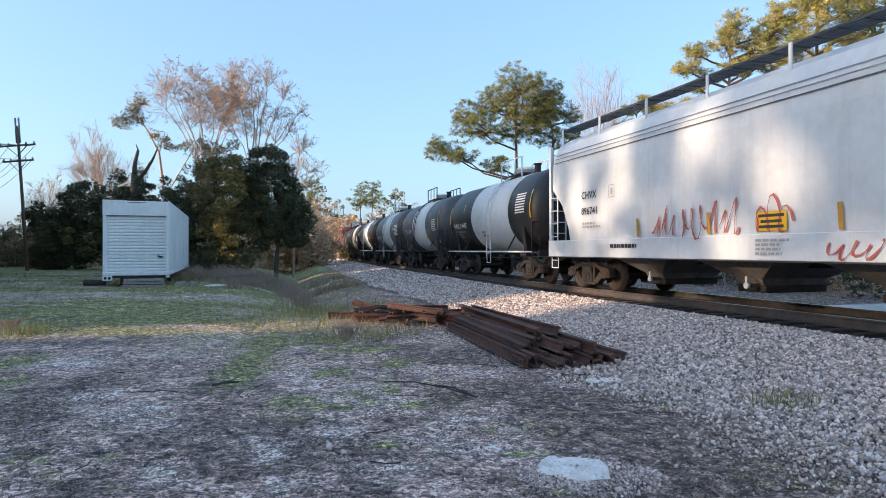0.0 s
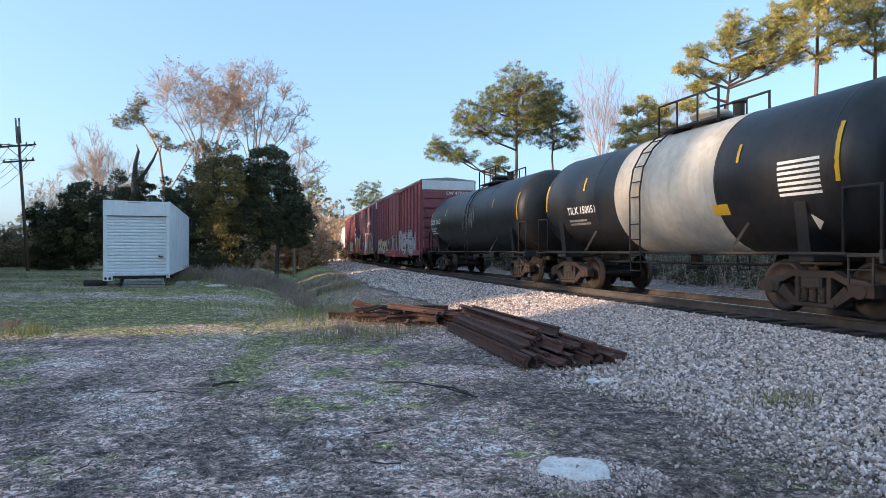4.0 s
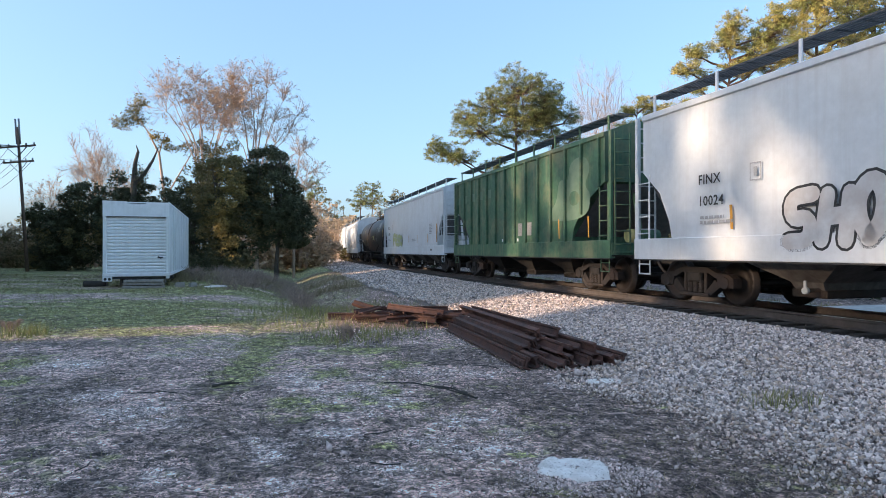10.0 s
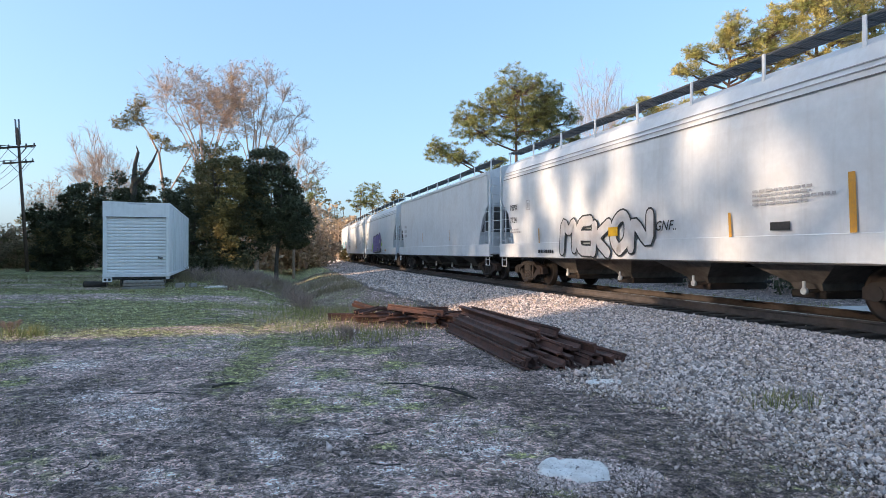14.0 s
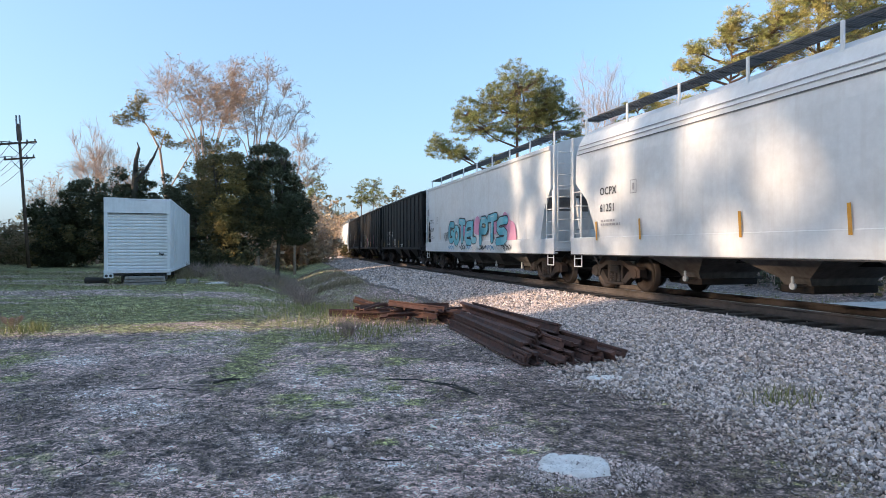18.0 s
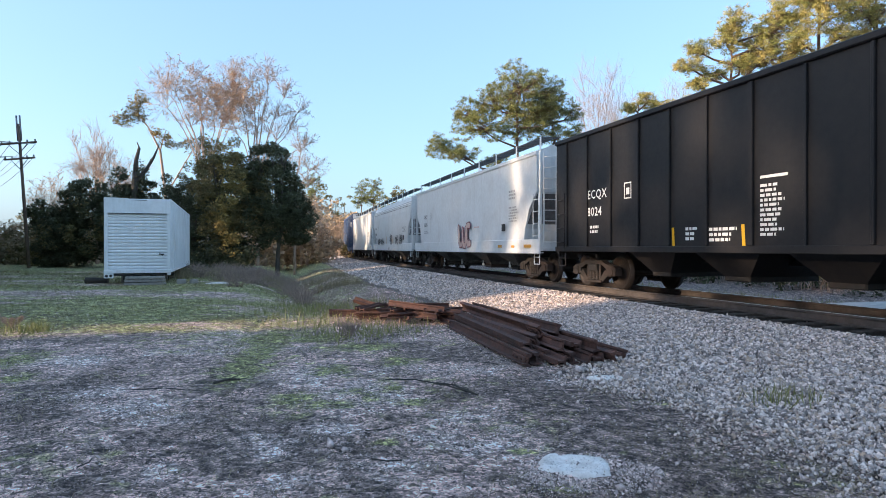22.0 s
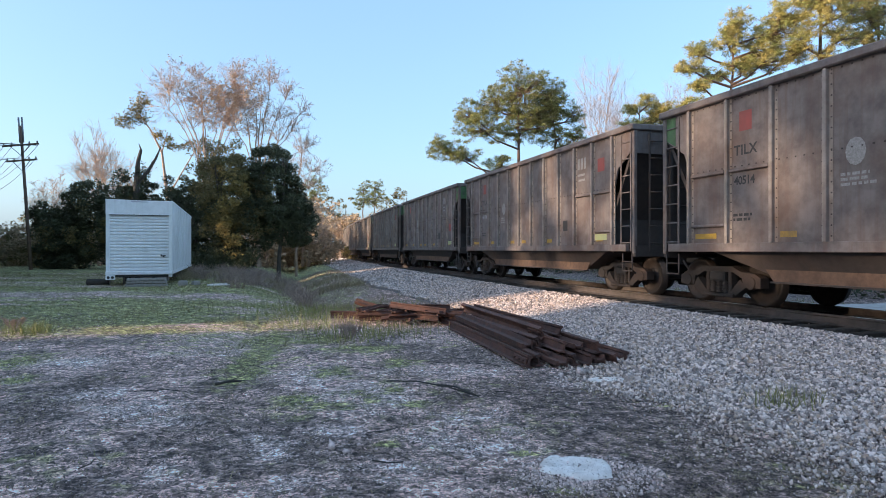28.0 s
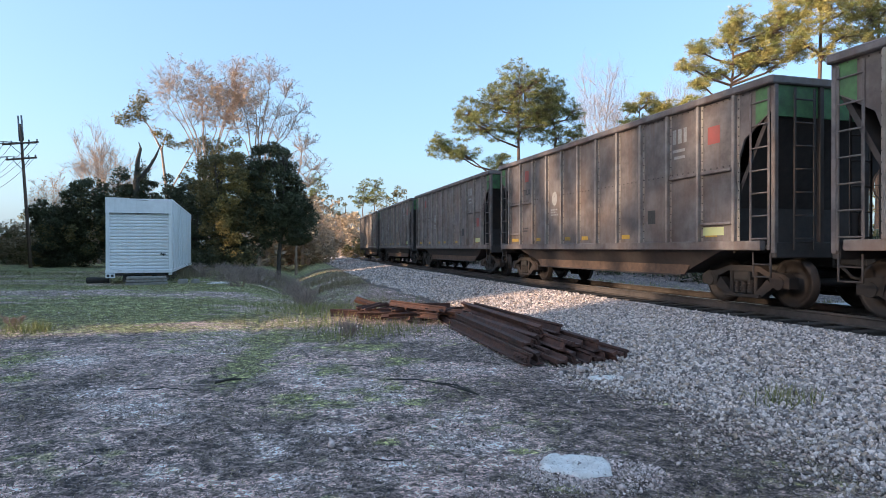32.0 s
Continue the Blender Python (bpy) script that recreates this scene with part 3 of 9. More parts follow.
def ground_material():
    m = material("yard_soil_gravel_grass", (0.74, 0.515, 0.455), (0.29, 0.195, 0.170), 0.92, scale=3.4, bump=1.0, bump_scale=30, stain=(0.125, 0.092, 0.078), stain_scale=0.8, stain_amt=0.75, detail=10)
    nt = m.node_tree
    N, L = nt.nodes, nt.links
    b = N["Principled BSDF"]
    base = b.inputs["Base Color"].links[0].from_socket
    [n for n in N if n.bl_idname == "ShaderNodeBump"][0].inputs["Distance"].default_value = 0.06
    tc = N.new("ShaderNodeTexCoord")

    def two(c1, c2, sc):
        n = N.new("ShaderNodeTexNoise")
        n.inputs["Scale"].default_value, n.inputs["Detail"].default_value = sc, 8
        L.new(tc.outputs["Object"], n.inputs["Vector"])
        r = N.new("ShaderNodeValToRGB")
        r.color_ramp.elements[0].position, r.color_ramp.elements[1].position = 0.40, 0.60
        r.color_ramp.elements[0].color, r.color_ramp.elements[1].color = (*c1, 1), (*c2, 1)
        L.new(n.outputs["Fac"], r.inputs[0])
        return r.outputs[0], n.outputs["Fac"]

    for attr, c1, c2, sc in (("dark_soil", (0.125, 0.088, 0.078), (0.32, 0.228, 0.200), 6.0), ("gravel", (0.42, 0.31, 0.28), (0.84, 0.68, 0.63), 26.0), ("grass", (0.170, 0.162, 0.075), (0.40, 0.375, 0.165), 4.0)):
        at = N.new("ShaderNodeAttribute")
        at.attribute_name = attr
        col, fac = two(c1, c2, sc)
        _, low = two(c1, c2, 5.5)
        ad = N.new("ShaderNodeMath")
        ad.operation = "ADD"
        L.new(at.outputs["Fac"], ad.inputs[0])
        L.new(low, ad.inputs[1])
        ad2 = N.new("ShaderNodeMath")
        ad2.operation = "ADD"
        L.new(ad.outputs[0], ad2.inputs[0])
        L.new(fac, ad2.inputs[1])
        mr = N.new("ShaderNodeMapRange")
        mr.inputs["From Min"].default_value, mr.inputs["From Max"].default_value = 1.18, 1.52
        L.new(ad2.outputs[0], mr.inputs["Value"])
        x = N.new("ShaderNodeMix")
        x.data_type = "RGBA"
        L.new(mr.outputs[0], x.inputs[0])
        cin = [i for i in x.inputs if i.enabled and i.name in ("A", "B")]
        L.new(base, cin[0])
        L.new(col, cin[1])
        base = [o for o in x.outputs if o.enabled][0]
    # loose grit: every grain has its own shade
    for sc, lo, hi in ((9.0, 0.70, 1.34), (22.0, 0.36, 1.75), (60.0, 0.30, 1.85)):
        vo = N.new("ShaderNodeTexVoronoi")
        vo.inputs["Scale"].default_value = sc
        L.new(tc.outputs["Object"], vo.inputs["Vector"])
        sp = N.new("ShaderNodeSeparateColor")
        L.new(vo.outputs["Color"], sp.inputs[0])
        mr = N.new("ShaderNodeMapRange")
        mr.inputs["To Min"].default_value, mr.inputs["To Max"].default_value = lo, hi
        L.new(sp.outputs[0], mr.inputs["Value"])
        hs = N.new("ShaderNodeHueSaturation")
        L.new(mr.outputs[0], hs.inputs["Value"])
        L.new(base, hs.inputs["Color"])
        base = hs.outputs[0]
    L.new(base, b.inputs["Base Color"])
    return m


M_ground = ground_material()
M_ballast = material("ballast_bed", (0.24, 0.20, 0.185), (0.09, 0.075, 0.070), 0.9, scale=22, stain=(0.20, 0.155, 0.135), bump=1.0, bump_scale=24)
def stone_material():
    """Crushed rock: every stone takes its own shade of grey, buff, slate or chalk."""
    m = material("crushed_granite", (0.62, 0.525, 0.485), (0.50, 0.415, 0.38), 0.85, scale=24, stain=(0.50, 0.37, 0.29), stain_scale=0.45, stain_amt=0.5, bump=0.3, bump_scale=90)
    nt = m.node_tree
    N, L = nt.nodes, nt.links
    b = N["Principled BSDF"]
    r = N.new("ShaderNodeValToRGB")
    r.color_ramp.interpolation = "CONSTANT"
    e = r.color_ramp.elements
    shades = [(0.0, (0.40, 0.39, 0.39)), (0.12, (0.75, 0.73, 0.72)), (0.28, (1.15, 1.12, 1.10)), (0.44, (1.0, 0.90, 0.78)), (0.56, (0.55, 0.55, 0.56)), (0.66, (1.45, 1.44, 1.43)), (0.80, (0.88, 0.90, 0.92)), (0.88, (1.6, 1.6, 1.6))]
    e[0].position, e[0].color = 0.0, (*shades[0][1], 1)
    e[1].position, e[1].color = shades[1][0], (*shades[1][1], 1)
    for pos, c in shades[2:]:
        k = e.new(pos)
        k.color = (*c, 1)
    L.new(N.new("ShaderNodeNewGeometry").outputs["Random Per Island"], r.inputs[0])
    x = N.new("ShaderNodeMix")
    x.data_type, x.blend_type = "RGBA", "MULTIPLY"
    x.inputs[0].default_value = 1.0
    L.new(b.inputs["Base Color"].links[0].from_socket, x.inputs[6])
    L.new(r.outputs[0], x.inputs[7])
    L.new(x.outputs[2], b.inputs["Base Color"])
    return m


M_stone = stone_material()
M_pebble = material("pale_yard_gravel", (0.78, 0.645, 0.61), (0.44, 0.335, 0.30), 0.9, scale=30, bump=0.2, bump_scale=90, island=0.6)


def axis_grid(lo, hi, fine_lo, fine_hi, step, grow=1.25):
    a = list(np.arange(fine_lo, fine_hi + 1e-6, step))
    st, p = step, a[-1]
    while p < hi:
        st *= grow
        p += st
        a.append(p)
    st, p, b = step, a[0], []
    while p > lo:
        st *= grow
        p -= st
        b.append(p)
    return np.array(b[::-1] + a)


gx, gy = axis_grid(-2500, 2500, -5.5, 4.5, 0.055, 1.055), axis_grid(-600, 3500, 3.8, 11.5, 0.055, 1.035)
GX, GY = np.meshgrid(gx, gy)
_v = np.stack([GX, GY, ground_z(GX, GY)], -1).reshape(-1, 3)
_i = np.arange(len(gx) * len(gy)).reshape(len(gy), len(gx))
_f = np.stack([_i[:-1, :-1], _i[:-1, 1:], _i[1:, 1:], _i[1:, :-1]], -1).reshape(-1, 4)
_me = raw_mesh("ground", _v, _f, M_ground, True)
for _n, _fn in (("dark_soil", dark_soil_cover), ("gravel", gravel_cover), ("grass", grass_cover)):
    _a = _me.attributes.new(_n, "FLOAT", "POINT")
    _a.data.foreach_set("value", _fn(_v[:, 0], _v[:, 1]).astype(np.float32))
ground = tagged(new("ground", _me), "packed dirt, gravel and patchy grass yard beside the railway", "ground", kind="structure")

# ballast bed: one swept cross-section
PROFILE = [(-5.7, -0.06), (-5.0, 0.03), (-4.2, 0.12), (-3.0, 0.27), (-2.2, 0.355), (-1.75, 0.375), (-1.5, 0.33), (1.5, 0.33), (1.75, 0.37), (2.3, 0.33), (3.6, 0.10), (4.6, -0.06)]


def ballast_z(q):
    return np.interp(q, [p[0] for p in PROFILE], [p[1] for p in PROFILE])


def sweep(prof, s0, s1, step, closed=False):
    ss = np.arange(s0, s1 + step * 0.5, step)
    n = len(prof)
    v = np.array([(*track(s, q)[:2], z) for s in ss for q, z in prof])
    j, i = np.meshgrid(np.arange(len(ss) - 1), np.arange(n if closed else n - 1), indexing="ij")
    k = (i + 1) % n
    return v, np.stack([j * n + i, (j + 1) * n + i, (j + 1) * n + k, j * n + k], -1).reshape(-1, 4)


_prof = [(float(a), float(ballast_z(a)) - 0.02) for a in np.linspace(-5.7, 4.6, 41)]
_v, _f = sweep(_prof, -150, 600, 2.0)
ballast = tagged(new("ballast_bed", raw_mesh("ballast_bed", _v, _f[:, ::-1], M_ballast, True)), "grey crushed stone ballast bed under the track", "ballast", kind="structure")

# strip between the rails: oil and under-train shade put into its dark colour
M_trackbed = material("oily_shaded_bed", (0.050, 0.044, 0.042), (0.024, 0.021, 0.020), 0.9, scale=22, stain=(0.09, 0.075, 0.066), bump=1.0, bump_scale=24)
_v, _f = sweep([(float(a), float(ballast_z(a)) - 0.012) for a in np.linspace(-1.62, 1.62, 9)], -150, 600, 2.0)
tagged(new("track_bed", raw_mesh("track_bed", _v, _f[:, ::-1], M_trackbed, True)), "dark stone bed between the rails, oil and shade in its colour", "track bed", kind="structure")


def stones(x, y, z, size, seed):
    """Broken stones: jittered, flattened octahedra at the given places."""
    rng = np.random.default_rng(seed)
    n = len(x)
    octa = np.array([(1, 0, 0), (-1, 0, 0), (0, 1, 0), (0, -1, 0), (0, 0, 1), (0, 0, -1)], float)
    v = (octa[None] * (0.85 + 0.4 * rng.random((n, 6, 1))) + 0.15 * rng.normal(size=(n, 6, 3))) * (0.7 + 0.5 * rng.random((n, 1, 3)))
    q = rng.normal(size=(n, 4))
    q /= np.linalg.norm(q, axis=1, keepdims=True)
    w, a, b, c = q.T
    R = np.stack([1 - 2 * (b * b + c * c), 2 * (a * b - c * w), 2 * (a * c + b * w), 2 * (a * b + c * w), 1 - 2 * (a * a + c * c), 2 * (b * c - a * w), 2 * (a * c - b * w), 2 * (b * c + a * w), 1 - 2 * (a * a + b * b)], -1).reshape(n, 3, 3)
    v = np.einsum("nij,nkj->nki", R, v) * np.asarray(size)[:, None, None] * 0.5
    v += np.stack([x, y, z], -1)[:, None]
    f = np.array([(0, 2, 4), (2, 1, 4), (1, 3, 4), (3, 0, 4), (2, 0, 5), (1, 2, 5), (3, 1, 5), (0, 3, 5)])
    return v.reshape(-1, 3), (np.arange(n)[:, None, None] * 6 + f[None]).reshape(-1, 3)


def scatter_ballast():
    rng = np.random.default_rng(11)
    out = []
    for s0, s1, dens, sz in ((-12, 1.0, 160, 0.08), (1.0, 6.5, 1250, 0.042), (6.5, 14, 820, 0.054), (14, 26, 300, 0.068), (26, 48, 80, 0.10), (48, 110, 22, 0.16)):
        for q0, q1, k in ((-6.9, -1.42, 1.0), (-1.42, 4.2, 0.06)):
            n = int((s1 - s0) * (q1 - q0) * dens * k)
            s, q = rng.uniform(s0, s1, n), rng.uniform(q0, q1, n)
            keep = rng.random(n) < np.where(q < 0, smooth_step(-6.5, -5.4, q + 1.1 * (fbm(s * 0.9, q * 0.9, 31) - 0.5)) + 0.02, 1.0)
            keep &= (s < 13.5) | (q > -5.3 + 0.6 * fbm(s * 0.6, q * 0.6, 35))
            s, q = s[keep], q[keep]
            size = sz * (0.6 + 0.8 * rng.random(len(s))) * (1 - 0.35 * smooth_step(-5.2, -6.2, q))
            a = s / RTRACK
            al, off = (RTRACK - q) * np.sin(a), DTRACK + RTRACK - (RTRACK - q) * np.cos(a)
            x, y = off * NX + al * UX, off * NY + al * UY
            z = np.maximum(ballast_z(q) - 0.03 * smooth_step(-1.6, -1.4, q), ground_z(x, y)) + size * 0.12 + 0.02 * rng.random(len(s)) + 0.035 * (fbm(x * 1.2, y * 1.2, 33) - 0.5) * (np.abs(q) > 2)
            out.append((x, y, z, size))
    x, y, z, size = (np.concatenate(k) for k in zip(*out))
    v, f = stones(x, y, z, size, 12)
    tagged(new("ballast_stones", raw_mesh("ballast_stones", v, f, M_stone)), "loose grey crushed ballast stones along the track", "stones", kind="stuff")


def chips(x, y, z, size, seed):
    """Small crumbs: three-sided flat pyramids."""
    rng = np.random.default_rng(seed)
    n = len(x)
    a = rng.uniform(0, 2 * np.pi, (n, 1)) + np.array([[0, 2.1, 4.2]]) + rng.uniform(-0.5, 0.5, (n, 3))
    r = np.asarray(size)[:, None] * (0.35 + 0.4 * rng.random((n, 3)))
    base = np.stack([np.cos(a) * r, np.sin(a) * r, np.full((n, 3), -0.004)], -1)
    top = np.stack([rng.normal(size=n) * 0.2, rng.normal(size=n) * 0.2, 0.22 + 0.34 * rng.random(n)], -1) * np.asarray(size)[:, None]
    v = np.concatenate([base, top[:, None]], 1) + np.stack([x, y, z], -1)[:, None]
    f = np.array([(0, 1, 3), (1, 2, 3), (2, 0, 3)])
    return v.reshape(-1, 3), (np.arange(n)[:, None, None] * 4 + f[None]).reshape(-1, 3)


M_crumb = material("soil_crumbs", (0.21, 0.160, 0.135), (0.085, 0.064, 0.054), 0.95, scale=3, bump=0.0, island=0.55)


def scatter_gravel():
    rng = np.random.default_rng(13)
    for name, label, n, mat, seed in (("yard_gravel", "small pale gravel strewn over the dirt yard", 520000, M_pebble, 14), ("soil_crumbs", "dark crumbs of packed soil and leaf litter", 300000, M_crumb, 15)):
        y = 3.9 + 12 * rng.random(n) ** 1.6
        x = (rng.random(n) * 2 - 1) * 0.74 * y
        gc = gravel_cover(x, y)
        w = gc * 0.75 + 0.035 if seed == 14 else 0.45 * (1 - 0.8 * gc) * smooth_step(0.42, 0.66, fbm(x * 1.4, y * 1.4, 63))
        keep = (rng.random(n) < np.clip(w, 0, 1)) & (track_sq(x, y)[1] < -4.6)
        x, y = x[keep], y[keep]
        size = (0.007 + 0.020 * rng.random(len(x)) ** 5) * (0.7 + 0.09 * y)
        v, f = chips(x, y, ground_z(x, y), size, seed)
        tagged(new(name, raw_mesh(name, v, f, mat)), label, "gravel", kind="stuff")

    n = 1500
    a, r = rng.uniform(0, 2 * np.pi, n), 0.16 + 0.30 * rng.random(n) ** 0.8
    x, y = 1.06 + 1.15 * r * np.cos(a), 4.60 + 0.85 * r * np.sin(a)
    v, f = stones(x, y, ground_z(x, y) + 0.004, 0.010 + 0.022 * rng.random(n) ** 2, 16)
    tagged(new("slab_gravel", raw_mesh("slab_gravel", v, f, M_pebble)), "pale loose gravel round the broken concrete", "gravel", kind="stuff")


scatter_ballast()
scatter_gravel()

RAIL_SEC = [(-0.075, 0), (0.075, 0), (0.075, 0.012), (0.012, 0.03), (0.012, 0.125), (0.036, 0.14), (0.036, 0.172), (-0.036, 0.172), (-0.036, 0.14), (-0.012, 0.125), (-0.012, 0.03), (-0.075, 0.012)]
for q0 in (-0.755, 0.755):
    _v, _f = sweep([(q0 + a, RAIL_Z - 0.172 + b) for a, b in RAIL_SEC], -150, 600, 2.0, True)
    r = tagged(new("rail", raw_mesh("rail", _v, _f[:, ::-1], M_rail)), "rusty steel running rail spiked to wooden ties", "rail", group="running rails")
    _v, _f = sweep([(q0 + a, RAIL_Z + 0.002) for a in (0.03, -0.03)], -150, 600, 2.0)
    part("rail_head", raw_mesh("rail_head", _v, _f, M_railtop), None, r, "polished running surface")
M_road = material("pale_hard_standing", (0.62, 0.56, 0.53), (0.46, 0.41, 0.385), 0.9, scale=5, stain=(0.30, 0.26, 0.235), stain_amt=0.5, bump=0.4, bump_scale=30)
_v, _f = sweep([(2.45, 0.30), (2.5, 0.355), (6.6, 0.335), (7.0, 0.20)], -40, 11.8, 0.6)
tagged(new("far_road", raw_mesh("far_road", _v, _f[:, ::-1], M_road)), "pale hard standing on the far side of the track", "road", kind="structure")
# ================= rolling stock =================
P_white = material("white_marking_paint", (0.78, 0.78, 0.76), (0.66, 0.66, 0.64), 0.6, bump=0.0, scale=20)
P_black = material("black_marking_paint", (0.02, 0.02, 0.022), (0.035, 0.035, 0.035), 0.6, bump=0.0, scale=20)
P_grey = material("faded_print", (0.30, 0.30, 0.31), (0.42, 0.42, 0.42), 0.6, bump=0.0, scale=30)
P_dim = material("faded_white_print", (0.34, 0.33, 0.32), (0.22, 0.21, 0.20), 0.7, bump=0.0, scale=30)
P_yellow = material("yellow_reflector", (0.78, 0.46, 0.02), (0.68, 0.38, 0.02), 0.35, bump=0.0, scale=12, stain=(0.35, 0.22, 0.06), stain_amt=0.5)
P_yellow_dirty = material("grimy_yellow_reflector", (0.48, 0.29, 0.03), (0.30, 0.19, 0.04), 0.6, bump=0.0, scale=6, stain=(0.12, 0.09, 0.06), stain_scale=3.0, stain_amt=0.7)
P_orange = material("weathered_orange_reflector", (0.62, 0.30, 0.03), (0.5, 0.25, 0.05), 0.45, bump=0.0, scale=12)
P_offw = material("off_white_spray", (0.62, 0.61, 0.60), (0.50, 0.46, 0.44), 0.6, bump=0.0, scale=3)
P_silver = material("silver_spray", (0.42, 0.42, 0.45), (0.28, 0.28, 0.31), 0.45, bump=0.0, scale=3)
P_mint = material("mint_spray", (0.36, 0.46, 0.36), (0.46, 0.40, 0.30), 0.6, bump=0.0, scale=2)
P_teal = material("teal_spray", (0.08, 0.40, 0.48), (0.24, 0.50, 0.56), 0.55, bump=0.0, scale=2)
P_cyan = material("cyan_spray", (0.04, 0.36, 0.52), (0.16, 0.26, 0.46), 0.55, bump=0.0, scale=2)
P_pink = material("pink_spray", (0.66, 0.26, 0.38), (0.58, 0.30, 0.42), 0.6, bump=0.0, scale=2)
P_purple = material("purple_spray", (0.12, 0.08, 0.28), (0.22, 0.18, 0.38), 0.55, bump=0.0, scale=2)
P_lime = material("lime_spray", (0.30, 0.62, 0.06), (0.55, 0.62, 0.08), 0.6, bump=0.0, scale=2)
P_wine = material("wine_spray", (0.22, 0.02, 0.06), (0.16, 0.02, 0.05), 0.55, bump=0.0, scale=2)
P_redspray = material("red_spray", (0.45, 0.06, 0.05), (0.5, 0.16, 0.10), 0.6, bump=0.0, scale=3)
P_salmon = material("salmon_spray", (0.62, 0.40, 0.34), (0.66, 0.46, 0.38), 0.6, bump=0.0, scale=3)
P_lime2 = material("faded_olive_spray", (0.50, 0.52, 0.24), (0.42, 0.46, 0.26), 0.6, bump=0.0, scale=3)
# hopper bays: grime, and under-car shade darkening the same colour
M_bay = material("grimy_shaded_bay", (0.20, 0.18, 0.165), (0.12, 0.105, 0.095), 0.7, stain=(0.06, 0.046, 0.038), stain_amt=0.7, streak=0.5, bump=0.05)
M_band = material("black_end_trim", (0.03, 0.03, 0.03), (0.05, 0.045, 0.04), 0.6)
# grey kept dark: the shade inside the hopper ends is in the colour
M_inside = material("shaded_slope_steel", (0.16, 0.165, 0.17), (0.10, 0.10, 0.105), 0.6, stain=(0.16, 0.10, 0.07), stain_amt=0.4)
M_board = material("dark_running_board", (0.10, 0.105, 0.11), (0.07, 0.072, 0.075), 0.6, metal=0.4)
M_coalheap = material("piled_coal", (0.014, 0.014, 0.015), (0.03, 0.03, 0.03), 0.7, scale=14, bump=1.0, bump_scale=14)

WHEEL_R = 0.457
_cache = {}
WHEELSETS = []      # (wheelset, home pose in its truck)


def cached(key, build):
    if key not in _cache:
        _cache[key] = build()
    return _cache[key]


def _wheelset():
    mb = MB()
    for sg in (-1, 1):
        y = 0.755 * sg
        prof = [(-0.075, 0.10), (-0.07, 0.17), (-0.02, 0.19), (-0.005, 0.36), (-0.065, 0.385), (-0.065, WHEEL_R - 0.005), (0.03, WHEEL_R), (0.045, WHEEL_R + 0.026), (0.065, WHEEL_R + 0.02), (0.065, 0.385), (0.03, 0.36), (0.02, 0.19), (0.075, 0.17), (0.08, 0.10)]
        prof = [(-a * sg + y, r) for a, r in prof]
        mb.lathe(prof if prof[0][0] < prof[-1][0] else prof[::-1], n=20)
    mb.tube((0, -1.02, 0), (0, 1.02, 0), 0.085, n=12)
    for k in range(3):
        t = k * 2.094
        for sg in (-1, 1):
            mb.tube((0.06 * math.sin(t), sg * 1.02, 0.06 * math.cos(t)), (0.06 * math.sin(t), sg * 1.045, 0.06 * math.cos(t)), 0.018, n=6)
    return mb.mesh("wheelset", M_wheel)


def _side_frame():
    """A cast three-piece side frame in the plane y = 0, axle line at z 0."""
    mb = MB()
    top = [(-1.10, 0.10), (-0.98, 0.17), (-0.62, 0.20), (-0.40, 0.30), (0.40, 0.30), (0.62, 0.20), (0.98, 0.17), (1.10, 0.10)]
    low = [(-1.10, -0.06), (-0.96, -0.10), (-0.72, -0.06), (-0.36, -0.26), (0.36, -0.26), (0.72, -0.06), (0.96, -0.10), (1.10, -0.06)]
    # top member
    mb.prism([(a, b - 0.11) for a, b in top] + [(a, b) for a, b in top[::-1]], -0.09, 0.09, "Y")
    mb.prism([(-1.12, -0.09), (-0.70, -0.09), (-0.66, 0.10), (-1.12, 0.10)], -0.10, 0.10, "Y")
    mb.prism([(0.70, -0.09), (1.12, -0.09), (1.12, 0.10), (0.66, 0.10)], -0.10, 0.10, "Y")
    # slanting tension members and spring seat
    mb.prism([(-0.74, -0.09), (-0.42, -0.30), (-0.30, -0.22), (-0.60, 0.06)], -0.085, 0.085, "Y")
    mb.prism([(0.42, -0.30), (0.74, -0.09), (0.60, 0.06), (0.30, -0.22)], -0.085, 0.085, "Y")
    mb.box((0, 0, -0.27), (0.90, 0.26, 0.07), 0.015)
    for sg in (-1, 1):
        mb.box((0.31 * sg, 0, -0.02), (0.09, 0.17, 0.46), 0.015)
        mb.tube((0.89 * sg, -0.13, 0), (0.89 * sg, 0.02, 0), 0.12, n=12)
    return mb.mesh("side_frame", M_truck)


def _spring():
    prof = []
    for k in range(5):
        prof += [(-0.235 + k * 0.052, 0.056), (-0.215 + k * 0.052, 0.075), (-0.195 + k * 0.052, 0.075)]
    return MB().lathe(prof + [(0.03, 0.056)], (0, -0.05, 0), "Z", 7).mesh("spring", M_truck)


def _bolster():
    mb = MB().box((0, 0, 0.10), (0.42, 2.3, 0.20), 0.03).box((0, 0, 0.24), (0.55, 0.7, 0.12), 0.02)
    for sg in (-1, 1):
        mb.bar((0.42 * sg, -0.85, -0.08), (0.42 * sg, 0.85, -0.08), 0.07, 0.14)
        for y in (-0.75, 0.75):
            mb.box((0.45 * sg, y, -0.02), (0.06, 0.12, 0.34), 0.01)
    return mb.mesh("truck", M_under)


